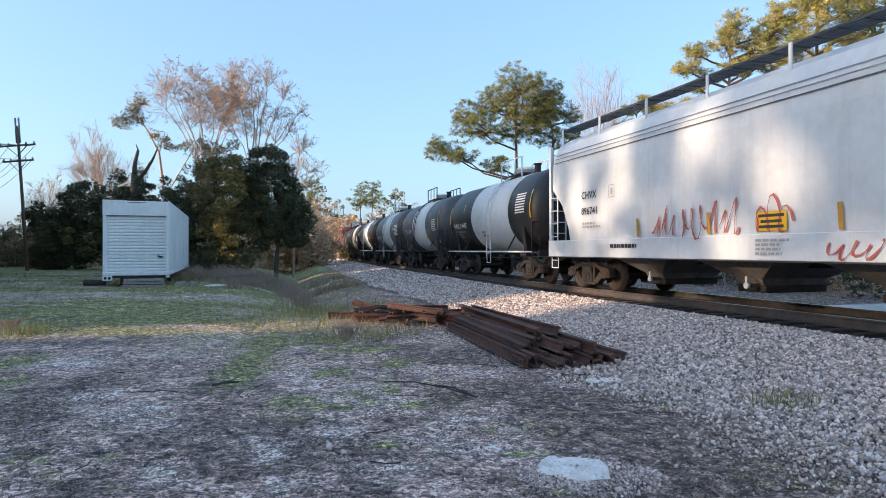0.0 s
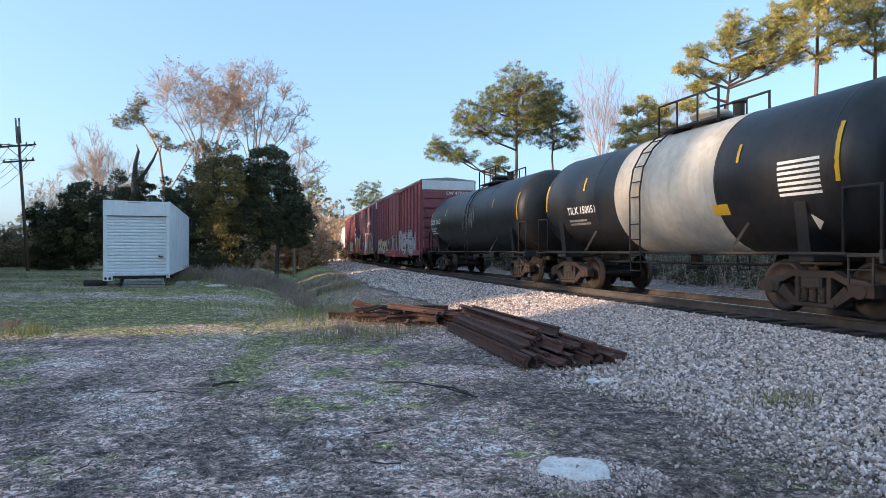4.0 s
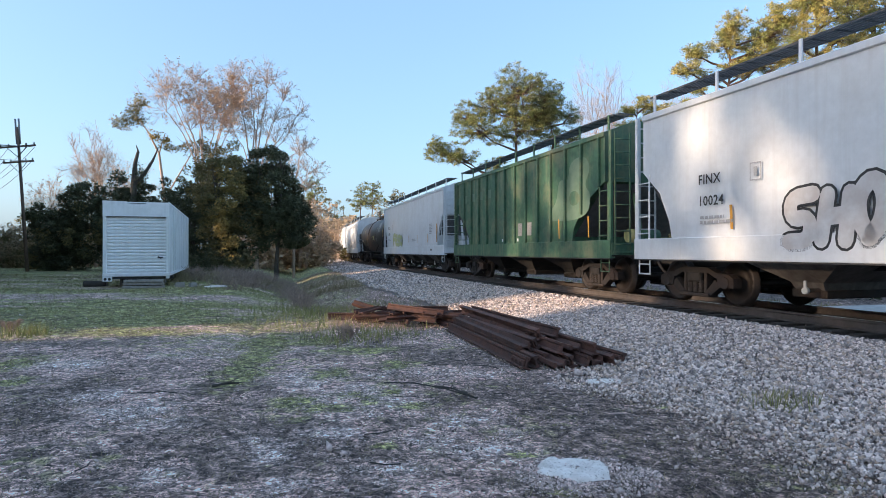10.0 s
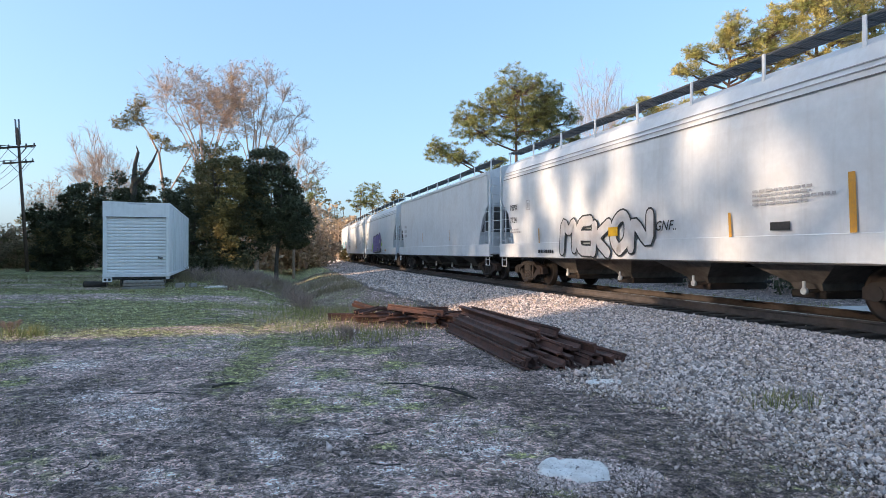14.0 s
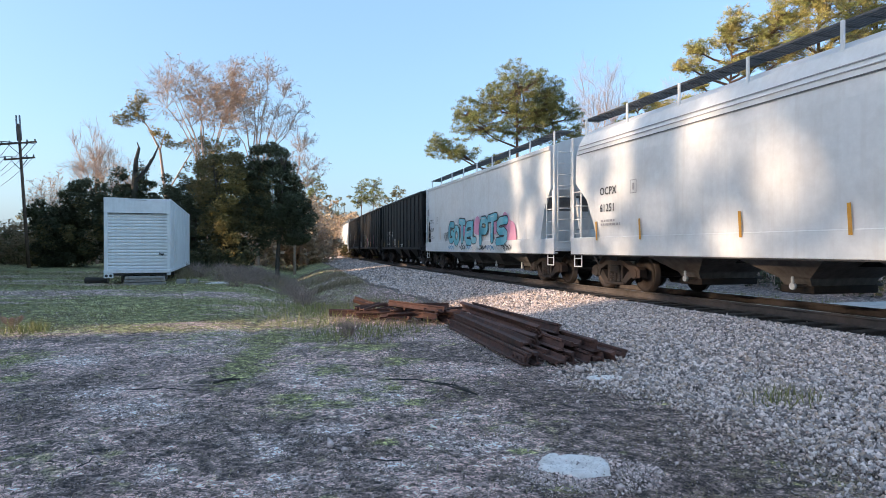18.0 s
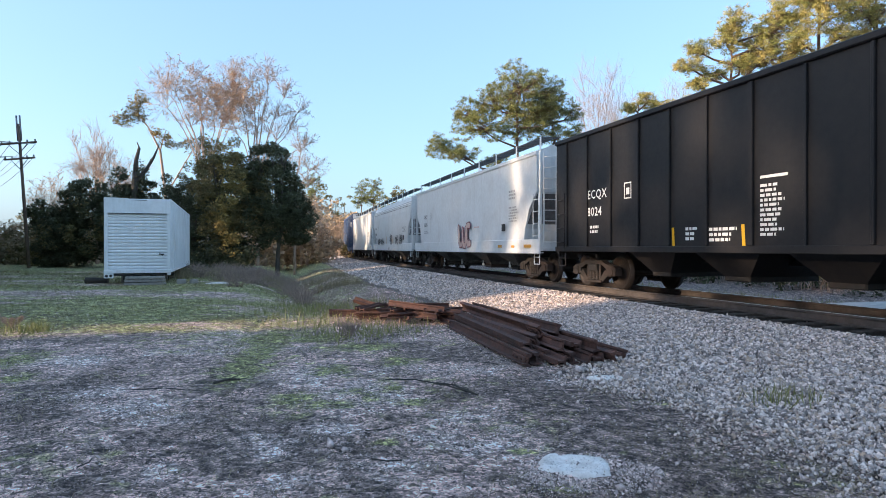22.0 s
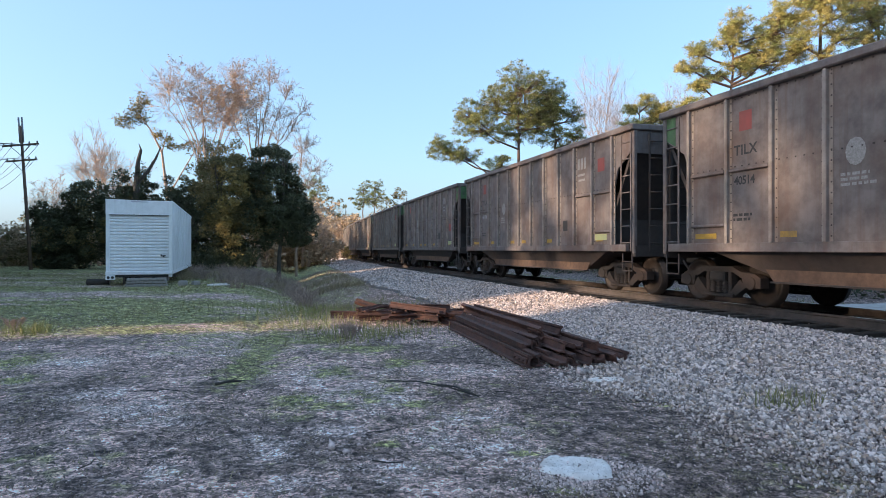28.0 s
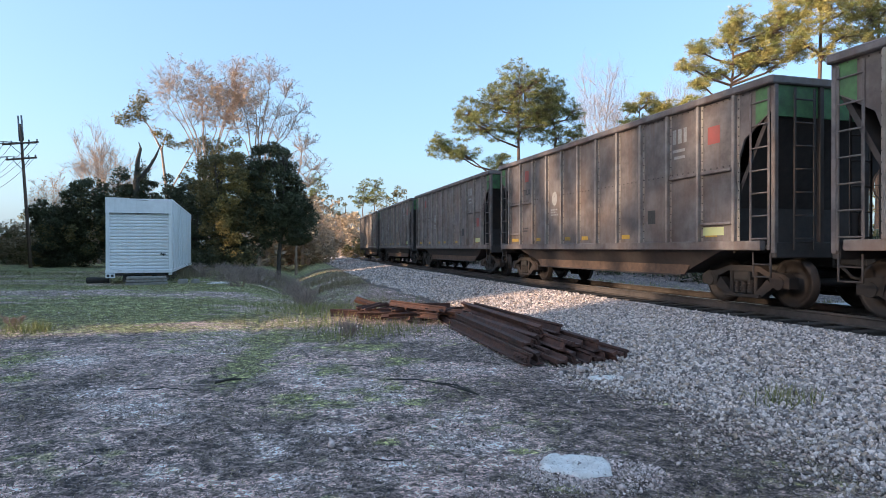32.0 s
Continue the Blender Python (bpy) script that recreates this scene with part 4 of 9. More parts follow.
def truck(car, x):
    tr = part("truck", cached("bolster", _bolster), None, car, m=pose(x, 0, WHEEL_R))
    for sg in (-1, 1):
        part("side_frame", cached("side_frame", _side_frame), None, tr, m=pose(0, 1.02 * sg, 0, 0, 0, 0 if sg < 0 else 180))
        for x in (-0.17, 0.0, 0.17):
            part("spring", cached("spring", _spring), None, tr, m=pose(x, 1.02 * sg, 0, 0, 0, 0 if sg < 0 else 180))
    for ax in (-0.89, 0.89):
        w = part("wheelset", cached("wheelset", _wheelset), None, tr, m=pose(ax, 0, 0))
        WHEELSETS.append((w, ax, car))


def _coupler():
    mb = MB().box((-0.45, 0, 0), (0.75, 0.16, 0.18), 0.02).box((-0.08, 0.03, 0), (0.26, 0.30, 0.28), 0.05)
    mb.box((0.04, -0.10, 0), (0.18, 0.10, 0.24), 0.03)
    mb.pipe([(-0.35, -0.3, -0.05), (-0.12, -0.28, -0.28), (0.1, -0.22, -0.34)], 0.028)
    return mb.mesh("coupler", M_under)


def ends_and_trucks(car, L, tc):
    """Couplers, draft boxes, centre sill and trucks."""
    hl = L / 2
    for sg in (-1, 1):
        part("coupler", cached("coupler", _coupler), None, car, m=pose(sg * (hl - 0.03), 0, 0.87, 0, 0, 0 if sg > 0 else 180))
        part("draft_box", cached("draft", lambda: MB().box((0, 0, 0), (1.6, 0.46, 0.34), 0.03).mesh("draft_box", M_under)), None, car, m=pose(sg * (hl - 1.35), 0, 0.90))
        truck(car, sg * tc)


def ladder_mesh(w, h, rungs, r=0.016, rail=0.05, mat=None, key=None):
    def build():
        mb = MB()
        for sg in (-1, 1):
            mb.box((sg * w / 2, 0, h / 2), (rail, 0.02, h), 0.004)
        for i in range(rungs):
            z = h * (i + 0.5) / rungs
            mb.tube((-w / 2, 0, z), (w / 2, 0, z), r, n=6)
        return mb.mesh("ladder", mat)
    return cached(("ladder", w, h, rungs, mat.name), build)


def stirrup(mat):
    return cached(("stirrup", mat.name), lambda: MB().pipe([(-0.2, 0, 0), (-0.2, 0, -0.42), (0.2, 0, -0.42), (0.2, 0, 0)], 0.018).pipe([(-0.2, 0, -0.2), (0.2, 0, -0.2)], 0.014).mesh("step", mat))


def brake_wheel(mat):
    def build():
        mb = MB()
        n = 18
        pts = [(0, 0.28 * math.cos(i * 2 * math.pi / n), 0.28 * math.sin(i * 2 * math.pi / n)) for i in range(n + 1)]
        mb.pipe(pts, 0.016, 5)
        for i in range(0, n, 3):
            mb.tube((0.04, 0, 0), pts[i], 0.012, n=5)
        mb.tube((-0.10, 0, 0), (0.05, 0, 0), 0.05, n=8)
        return mb.mesh("brake_wheel", mat)
    return cached(("brake_wheel", mat.name), build)


# ---------------- covered hopper ----------------
def covered_hopper(label, L, mat, curved=False, ribs=0, bays=4, eave=4.14, big_hole=1.0, dark_under=False, half_w=1.53):
    car = thing("covered_hopper", label, "freight car", group="cars of the freight train")
    hb = L / 2 - 0.52
    crest = eave + 0.34

    def half(z):
        if not curved:
            return half_w
        t = (z - 1.0) / (eave - 1.0)
        return half_w + 0.05 * math.sin(math.pi * min(1, max(0, t))) - 0.20 * max(0.0, (t - 0.80) / 0.20) ** 2

    cut = 1.22 * big_hole      # depth of the open triangle at each end
    st = [(-hb + 0.30, 2.85), (-hb + 0.34 + (cut - 0.34) * 0.62, 2.36), (-hb + cut, 1.72), (-hb + cut + 0.10, 1.30), (hb - cut - 0.10, 1.30), (hb - cut, 1.72), (hb - 0.34 - (cut - 0.34) * 0.62, 2.36), (hb - 0.30, 2.85)]
    rings = []
    for x, zb in st:
        zs = [zb + (eave - zb) * k / 7 for k in range(8)]
        left = [(x, -half(z), z) for z in zs]
        roof = [(x, -half_w * 0.62, eave + 0.22), (x, -half_w * 0.30, crest), (x, half_w * 0.30, crest), (x, half_w * 0.62, eave + 0.22)]
        right = [(x, half(z), z) for z in reversed(zs)]
        rings.append((left + roof + right)[::-1])
    part("body", MB().loft(rings, smooth=False), mat, car)
    under = M_under
    # side sills and roof edge
    for sg in (-1, 1):
        part("side_sill", MB().box((0, sg * (half_w + 0.012), 1.14), (2 * hb, 0.06, 0.46), 0.012).box((0, sg * (half_w - 0.05), 0.94), (2 * hb, 0.12, 0.03)), mat, car)
        part("sill_edge", MB().box((0, sg * (half_w + 0.0), 0.90), (2 * hb, 0.11, 0.024)), M_band, car)
        if not curved:
            part("roof_rail", MB().box((0, sg * (half_w + 0.012), eave - 0.06), (2 * hb - 0.6, 0.07, 0.13), 0.015), mat, car)
        else:
            for dz in (0.30, 0.41, 0.53):
                z = eave - dz
                part("roof_seam", MB().box((0, sg * (half(z) + 0.006), z), (2 * hb - 0.75, 0.02, 0.018)), P_grey if dz != 0.53 else M_inside, car)
    # running boards on their posts
    for sg in (-1, 1):
        mb = MB()
        for k in range(6):
            mb.box((0, sg * (1.30 - k * 0.085), crest + 0.10), (2 * hb - 0.5, 0.035, 0.035))
        for k in range(int(2 * hb / 0.45)):
            mb.box((-hb + 0.5 + k * 0.45, sg * 1.09, crest + 0.085), (0.012, 0.46, 0.03))
        part("running_board", mb, M_board, car, "dark grated roof walkway")
        n = 9
        for k in range(n):
            x = -hb + 0.45 + (2 * hb - 0.9) * k / (n - 1)
            part("board_post", cached(("bpost", mat.name), lambda: MB().box((0, 0, 0.26), (0.07, 0.035, 0.54), 0.006).mesh("board_post", mat)), None, car, m=pose(x, sg * 1.33, eave - 0.06 if not curved else eave - 0.07))
    part("roof_hatch", MB().box((0, 0, crest + 0.05), (2 * hb - 2.4, 0.62, 0.12), 0.03), mat, car)
    # vertical ribs
    if ribs:
        for sg in (-1, 1):
            for k in range(ribs):
                x = -hb + 0.55 + (2 * hb - 1.1) * k / (ribs - 1)
                zb = 1.36 if abs(x) < hb - cut else 1.75 + (2.85 - 1.72) * (abs(x) - hb + cut) / (cut - 0.34)
                part("side_rib", MB().box((x, sg * (half_w + 0.035), (zb + eave - 0.1) / 2), (0.085, 0.08, eave - 0.1 - zb), 0.012), mat, car)
    # end posts, ladders, platforms
    for ex in (-1, 1):
        for sg in (-1, 1):
            part("corner_post", MB().box((ex * (hb - 0.05), sg * (half_w - 0.02), (1.02 + eave) / 2), (0.10, 0.08, eave - 1.02), 0.01), mat, car)
            part("step", stirrup(mat), None, car, m=pose(ex * (hb - 0.32), sg * (half_w - 0.02), 1.0))
        part("end_ladder", ladder_mesh(0.42, eave - 1.15, 9, mat=mat), None, car, m=pose(ex * (hb + 0.005), -half_w + 0.32, 1.1, 0, 0, 90))
        part("end_ladder", ladder_mesh(0.42, 1.5, 4, mat=mat), None, car, m=pose(ex * (hb - 0.33), -half_w - 0.012, 1.3))
        part("end_platform", MB().box((ex * (hb - 0.35), 0, 1.06), (0.75, 2 * half_w - 0.1, 0.07), 0.01).box((ex * (hb - 0.02), 0, 1.14), (0.06, 2 * half_w, 0.3), 0.01), mat, car)
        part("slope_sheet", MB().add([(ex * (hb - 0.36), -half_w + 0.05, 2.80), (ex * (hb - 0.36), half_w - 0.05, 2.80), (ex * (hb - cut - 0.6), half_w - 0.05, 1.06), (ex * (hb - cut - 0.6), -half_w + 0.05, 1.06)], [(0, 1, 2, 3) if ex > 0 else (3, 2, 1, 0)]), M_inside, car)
        mb = MB()
        for sg in (-1, 1):
            mb.bar((ex * (hb - 0.12), sg * 0.55, 1.1), (ex * (hb - 0.5), sg * 0.55, 2.6), 0.08, 0.10)
        mb.tube((ex * (hb - 0.9), -0.5, 1.5), (ex * (hb - 0.9), 0.4, 1.5), 0.18, n=12)
        part("end_brace", mb, mat, car)
    part("brake_wheel", brake_wheel(M_under), None, car, m=pose(hb + 0.12, 0.55, 2.3))
    # hopper bays and outlets
    bm = M_bay if not dark_under else under
    span = 2 * hb - 2 * (2.55 if bays > 3 else 2.3)
    for k in range(bays):
        x = -span / 2 + span * (k + 0.5) / bays
        w = span / bays
        top, bot = (w * 0.49, half_w - 0.06, 1.12), (0.30, 0.72, 0.42)
        rg = []
        for a, b, z in (bot, (0.34, 0.8, 0.55), top):
            rg.append([(x - a, -b, z), (x + a, -b, z), (x + a, b, z), (x - a, b, z)])
        bay = part("hopper_bay", MB().loft(rg), bm, car)
        part("outlet_gate", MB().box((x, 0, 0.35), (0.72, 1.5, 0.14), 0.02).tube((x + 0.2, -1.0, 0.42), (x + 0.2, 1.0, 0.42), 0.035), M_truck, bay)
        if not dark_under:
            part("gate_lever", MB().tube((x + 0.2, -1.06, 0.42), (x + 0.2, -1.0, 0.42), 0.06, n=10).box((x + 0.2, -1.04, 0.50), (0.05, 0.04, 0.18), 0.008), M_offwhite, bay)
    part("centre_sill", MB().box((0, 0, 0.92), (2 * hb - 2.5, 0.42, 0.3)).box((0, -0.9, 0.97), (2 * hb - 3, 0.06, 0.05)), under, car)
    ends_and_trucks(car, L, L / 2 - 2.02)
    return car


# ---------------- tank car ----------------
def arc_strip(car, x, w, r, zc, a0, a1, mat, n=8, name="reflector"):
    """A strip round the near side of a barrel between two angles (degrees above level)."""
    vs, fs = [], []
    for i in range(n + 1):
        a = radians(a0 + (a1 - a0) * i / n)
        for xx in (x, x + w):
            vs.append((xx, -r * math.cos(a), zc + r * math.sin(a)))
        if i:
            o = 2 * i
            fs.append((o - 2, o - 1, o + 1, o))
    me = bpy.data.meshes.new(name)
    me.from_pydata(vs, [], fs)
    me.materials.append(mat)
    return part(name, me, None, car)


def tank_car(label, L, mat, band=None, band_at=(-0.25, 0.2), r=1.46, zc=2.46, platform=0.0, rail_mat=None, ladder_x=0.0, dome=True):
    car = thing("tank_car", label, "freight car", group="cars of the freight train")
    ht = L / 2 - 0.62
    rail_mat = rail_mat or M_under
    head = [(0.0, 0.02), (0.03, 0.35 * r), (0.10, 0.62 * r), (0.22, 0.83 * r), (0.40, 0.955 * r), (0.62, r)]
    prof = [(-ht + a, rr) for a, rr in head] + [(-ht + 0.62 + (2 * ht - 1.24) * k / 6, r) for k in range(1, 6)] + [(ht - a, rr) for a, rr in head[::-1]]
    part("barrel", MB().lathe(prof, (0, 0, zc), "X", 48), mat, car)
    for x in (-ht + 0.66, ht - 0.70, -ht * 0.4, ht * 0.42):
        part("weld_seam", MB().lathe([(x, r - 0.01), (x + 0.005, r + 0.006), (x + 0.03, r + 0.006), (x + 0.035, r - 0.01)], (0, 0, zc), "X", 48), mat, car)
    if band:
        b0, b1 = band_at
        part("painted_band", MB().lathe([(b0 * L, r - 0.02), (b0 * L, r + 0.008), (b1 * L, r + 0.008), (b1 * L, r - 0.02)], (0, 0, zc), "X", 48), band, car, "white painted band round the barrel")
    # saddles, bolsters, side rails, end platforms
    tc = L / 2 - 1.95
    for ex in (-1, 1):
        part("saddle", MB().prism([(-1.25, 1.0), (1.25, 1.0), (1.36, zc - 0.55), (0.6, zc - 1.30), (-0.6, zc - 1.30), (-1.36, zc - 0.55)], ex * tc - 0.12, ex * tc + 0.12, "X"), mat, car)
        part("body_bolster", MB().box((ex * tc, 0, 0.98), (0.5, 2.7, 0.16), 0.02), M_under, car)
        part("end_platform", MB().box((ex * (L / 2 - 0.75), 0, 1.02), (0.62, 2.9, 0.06), 0.01).box((ex * (L / 2 - 0.46), 0, 1.0), (0.06, 2.9, 0.2), 0.01), M_under, car)
        hb = L / 2 - 0.5
        for sg in (-1, 1):
            y = sg * 1.38
            part("end_handrail", MB().pipe([(ex * hb, y, 1.0), (ex * hb, y, 2.05), (ex * (hb - 0.62), y, 2.05), (ex * (hb - 0.62), y, 1.0)], 0.025), M_under, car)
        part("step", stirrup(M_under), None, car, m=pose(ex * (hb - 0.3), -1.42, 1.0))
        part("step", stirrup(M_under), None, car, m=pose(ex * (hb - 0.3), 1.42, 1.0))
        part("stub_sill", MB().box((ex * (L / 2 - 1.9), 0, 0.95), (2.6, 0.36, 0.26), 0.02), M_under, car)
    for sg in (-1, 1):
        part("side_rail", MB().pipe([(-L / 2 + 1.0, sg * 1.46, 1.04), (L / 2 - 1.0, sg * 1.46, 1.04)], 0.030, 8), rail_mat, car)
        for x in (-L * 0.22, L * 0.22):
            part("rail_bracket", MB().bar((x, sg * 1.44, 1.04), (x + 0.25, sg * 1.22, zc - 0.85), 0.03, 0.05), mat, car)
    # top platform, manway and railings
    px = platform
    top = zc + r
    part("manway", MB().lathe([(top - 0.12, 0.42), (top + 0.20, 0.42), (top + 0.22, 0.46), (top + 0.28, 0.46), (top + 0.34, 0.36)], (px, 0, 0), "Z", 18), band or mat, car)
    part("safety_valve", MB().tube((px + 0.75, 0.1, top - 0.1), (px + 0.75, 0.1, top + 0.38), 0.12, n=12).tube((px + 0.75, 0.1, top + 0.38), (px + 0.75, 0.1, top + 0.42), 0.16, n=12), M_truck, car)
    part("top_platform", MB().box((px, 0, top + 0.02), (2.1, 1.3, 0.05), 0.01), M_board, car)
    for sg in (-1, 1):
        mb = MB().pipe([(px - 1.02, sg * 0.66, top - 0.1), (px - 1.02, sg * 0.66, top + 0.62), (px + 1.02, sg * 0.66, top + 0.62), (px + 1.02, sg * 0.66, top - 0.1)], 0.028)
        mb.pipe([(px - 0.34, sg * 0.66, top), (px - 0.34, sg * 0.66, top + 0.62)], 0.022).pipe([(px + 0.36, sg * 0.66, top), (px + 0.36, sg * 0.66, top + 0.62)], 0.022)
        part("platform_railing", mb, rail_mat, car)
    # side ladder following the barrel: one bent stile loop with separate rungs
    for sg in (-1, 1):
        up = [(sg * 1.52, 0.62), (sg * 1.54, 1.2), (sg * (r + 0.09), zc)] + [(sg * (r + 0.09) * math.cos(radians(a)), zc + (r + 0.09) * math.sin(radians(a))) for a in (20, 40, 58, 70)]
        ladder = part("side_ladder", MB().pipe([(ladder_x - 0.2, y, z) for y, z in up] + [(ladder_x + 0.2, y, z) for y, z in up[::-1]], 0.02, 5), rail_mat, car)
        steps = [(sg * 1.53, 0.62 + k * 0.36) for k in range(4)] + [(sg * (r + 0.09) * math.cos(radians(a)), zc + (r + 0.09) * math.sin(radians(a))) for a in (-5, 8, 22, 36, 50, 63)]
        for y, z in steps:
            part("rung", cached(("rung", rail_mat.name), lambda: MB().pipe([(-0.2, 0, 0), (0.2, 0, 0)], 0.015, 5).mesh("rung", rail_mat)), None, ladder, m=pose(ladder_x, y, z))
    # bottom outlet, air reservoir, brake rigging
    part("outlet_valve", MB().tube((0, 0, zc - r - 0.35), (0, 0, zc - r + 0.1), 0.14, n=10).box((0, 0, zc - r - 0.3), (0.4, 0.3, 0.1), 0.02), M_truck, car)
    part("air_reservoir", MB().tube((L * 0.16, 0.55, 0.86), (L * 0.16 + 1.1, 0.55, 0.86), 0.2, n=12), M_under, car)
    part("brake_rod", MB().pipe([(-L * 0.3, -0.5, 0.78), (L * 0.3, -0.5, 0.82)], 0.025), M_under, car)
    part("brake_wheel", brake_wheel(M_under), None, car, m=pose(-L / 2 + 0.42, 0.6, 1.9))
    for x, a0, a1 in ((-ht + 0.50, -8, 24), (ht - 0.60, -12, 26)):
        arc_strip(car, x, 0.09, r + 0.012 if abs(x) < ht - 0.6 else r - 0.01, zc, a0, a1, P_yellow)
    arc_strip(car, -ht * 0.50, 0.07, r + 0.012, zc, 10, 24, P_yellow)
    arc_strip(car, ht * 0.52, 0.07, r + 0.012, zc, 10, 24, P_yellow)
    ends_and_trucks(car, L, tc)
    car["barrel_r"], car["barrel_z"] = r, zc
    return car


def tank_words(car, words, x, z, size, mat, **k):
    return text_on(car, words, x, z, size, mat, y=-0.012, bend=car["barrel_r"], zc=car["barrel_z"], **k)


def tank_bars(car, rows, x, z, mat, **k):
    return bars_on(car, rows, x, z, mat, y=-0.012, bend=car["barrel_r"], zc=car["barrel_z"], **k)


def placard(car, x, z, s=0.16):
    d = [(0, -s), (s, 0), (0, s), (-s, 0)]
    me = on_side(flat(d), x, -0.016, z, car["barrel_r"], car["barrel_z"])
    me.materials.append(P_white)
    pl = part("placard", me, None, car, "white diamond placard")
    return pl


# ---------------- box car ----------------
def box_car(label, L, mat, eave=4.95, posts=17, door=(-2.6, 0.9), half_w=1.50, white_end=True, double=False, door_mat=None, name="box_car"):
    car = thing(name, label, "freight car", group="cars of the freight train")
    hb = L / 2 - 0.62
    door_mat = door_mat or mat
    part("body", MB().box((0, 0, (0.95 + eave) / 2), (2 * hb, 2 * half_w, eave - 0.95), 0.02), mat, car)
    part("roof", MB().prism([(-half_w - 0.04, eave - 0.05), (half_w + 0.04, eave - 0.05), (half_w + 0.04, eave + 0.03), (0, eave + 0.16), (-half_w - 0.04, eave + 0.03)], -hb - 0.02, hb + 0.02, "X"), M_walk, car, "galvanised ribbed roof")
    for k in range(13):
        x = -hb + 0.4 + (2 * hb - 0.8) * k / 12
        part("roof_rib", MB().bar((x, -half_w, eave + 0.05), (x, 0, eave + 0.18), 0.09, 0.05).bar((x, 0, eave + 0.18), (x, half_w, eave + 0.05), 0.09, 0.05), M_walk, car)
    for sg in (-1, 1):
        part("side_sill", MB().box((0, sg * (half_w + 0.04), 0.94), (2 * hb - 0.1, 0.10, 0.24), 0.015).box((0, sg * (half_w + 0.02), 0.78), (L * 0.5, 0.06, 0.20), 0.01), mat, car)
        part("top_plate", MB().box((0, sg * (half_w + 0.035), eave - 0.07), (2 * hb, 0.08, 0.12), 0.012), mat, car)
        for k in range(posts):
            x = -hb + 0.12 + (2 * hb - 0.24) * k / (posts - 1)
            if door[0] - 0.15 < x < door[1] + 0.15:
                continue
            part("side_post", MB().box((x, sg * (half_w + 0.04), (1.14 + eave - 0.13) / 2), (0.10 if k % 2 else 0.075, 0.09, eave - 0.13 - 1.14), 0.015), mat, car)
        # sliding door with its ribs and locking bars
        dw, dh = door[1] - door[0], eave - 0.20 - 1.05
        dx = (door[0] + door[1]) / 2
        d = part("door", MB().box((dx, sg * (half_w + 0.05), 1.05 + dh / 2), (dw, 0.07, dh), 0.012), door_mat, car)
        for z in (0.02, 0.22, 0.42, 0.62, 0.80, 0.98):
            part("door_rib", MB().box((dx, sg * (half_w + 0.10), 1.05 + dh * z), (dw - 0.06, 0.05, 0.055), 0.01), door_mat, d)
        for fx in (-0.47, -0.20, 0.16, 0.47):
            part("lock_bar", MB().tube((dx + fx * dw, sg * (half_w + 0.135), 1.2), (dx + fx * dw, sg * (half_w + 0.135), 1.1 + dh), 0.028), door_mat, d)
        part("door_handle", MB().box((dx + 0.1, sg * (half_w + 0.14), 1.95), (0.34, 0.05, 0.06), 0.01), M_under, d)
        part("door_track", MB().box((dx, sg * (half_w + 0.09), 1.01), (dw * 2.1, 0.10, 0.07)), mat, car)
        part("door_track", MB().box((dx, sg * (half_w + 0.09), eave - 0.16), (dw * 2.1, 0.08, 0.06)), mat, car)
    for ex in (-1, 1):
        for k in range(6):
            z = 1.25 + k * 0.53
            prof = lambda y0, y1: [(ex * (hb - 0.005), y0, z), (ex * (hb + 0.065), y1, z + 0.07), (ex * (hb + 0.065), y1, z + 0.40), (ex * (hb - 0.005), y0, z + 0.45)]
            part("end_rib", MB().loft([prof(-half_w + 0.04, -half_w + 0.10), prof(half_w - 0.04, half_w - 0.10)]), mat, car)
        if white_end:
            part("end_band", MB().box((ex * (hb + 0.008), 0, eave - 0.27), (0.03, 2 * half_w - 0.02, 0.50)), M_offwhite, car, "white painted band across the top of the end")
        for sg in (-1, 1):
            part("corner_ladder", ladder_mesh(0.40, 1.55, 4, mat=mat), None, car, m=pose(ex * (hb - 0.30), sg * (half_w + 0.10), 1.05))
            part("step", stirrup(mat), None, car, m=pose(ex * (hb - 0.30), sg * (half_w + 0.02), 0.95))
        part("end_ladder", ladder_mesh(0.40, 1.55, 4, mat=mat), None, car, m=pose(ex * (hb + 0.11), -half_w + 0.32, 1.05, 0, 0, 90))
        part("end_sill", MB().box((ex * (hb + 0.05), 0, 1.05), (0.14, 2 * half_w - 0.05, 0.26), 0.02).box((ex * (hb + 0.22), 0, 1.13), (0.42, 1.6, 0.05)), M_under, car)
    part("brake_wheel", brake_wheel(M_under), None, car, m=pose(hb + 0.2, 0.5, 2.1))
    part("centre_sill", MB().box((0, 0, 0.82), (2 * hb - 1, 0.36, 0.36), 0.01), M_under, car)
    for x in (-2.5, -0.8, 0.8, 2.5):
        part("cross_bearer", MB().prism([(-half_w + 0.05, 0.98), (-0.2, 0.68), (0.2, 0.68), (half_w - 0.05, 0.98)], x - 0.08, x + 0.08, "X"), M_under, car)
    part("air_reservoir", MB().tube((1.2, -0.6, 0.72), (2.3, -0.6, 0.72), 0.19, n=12), M_under, car)
    part("brake_rod", MB().pipe([(-L * 0.32, -0.35, 0.62), (L * 0.32, -0.35, 0.66)], 0.025), M_under, car)
    ends_and_trucks(car, L, L / 2 - 2.75)
    return car


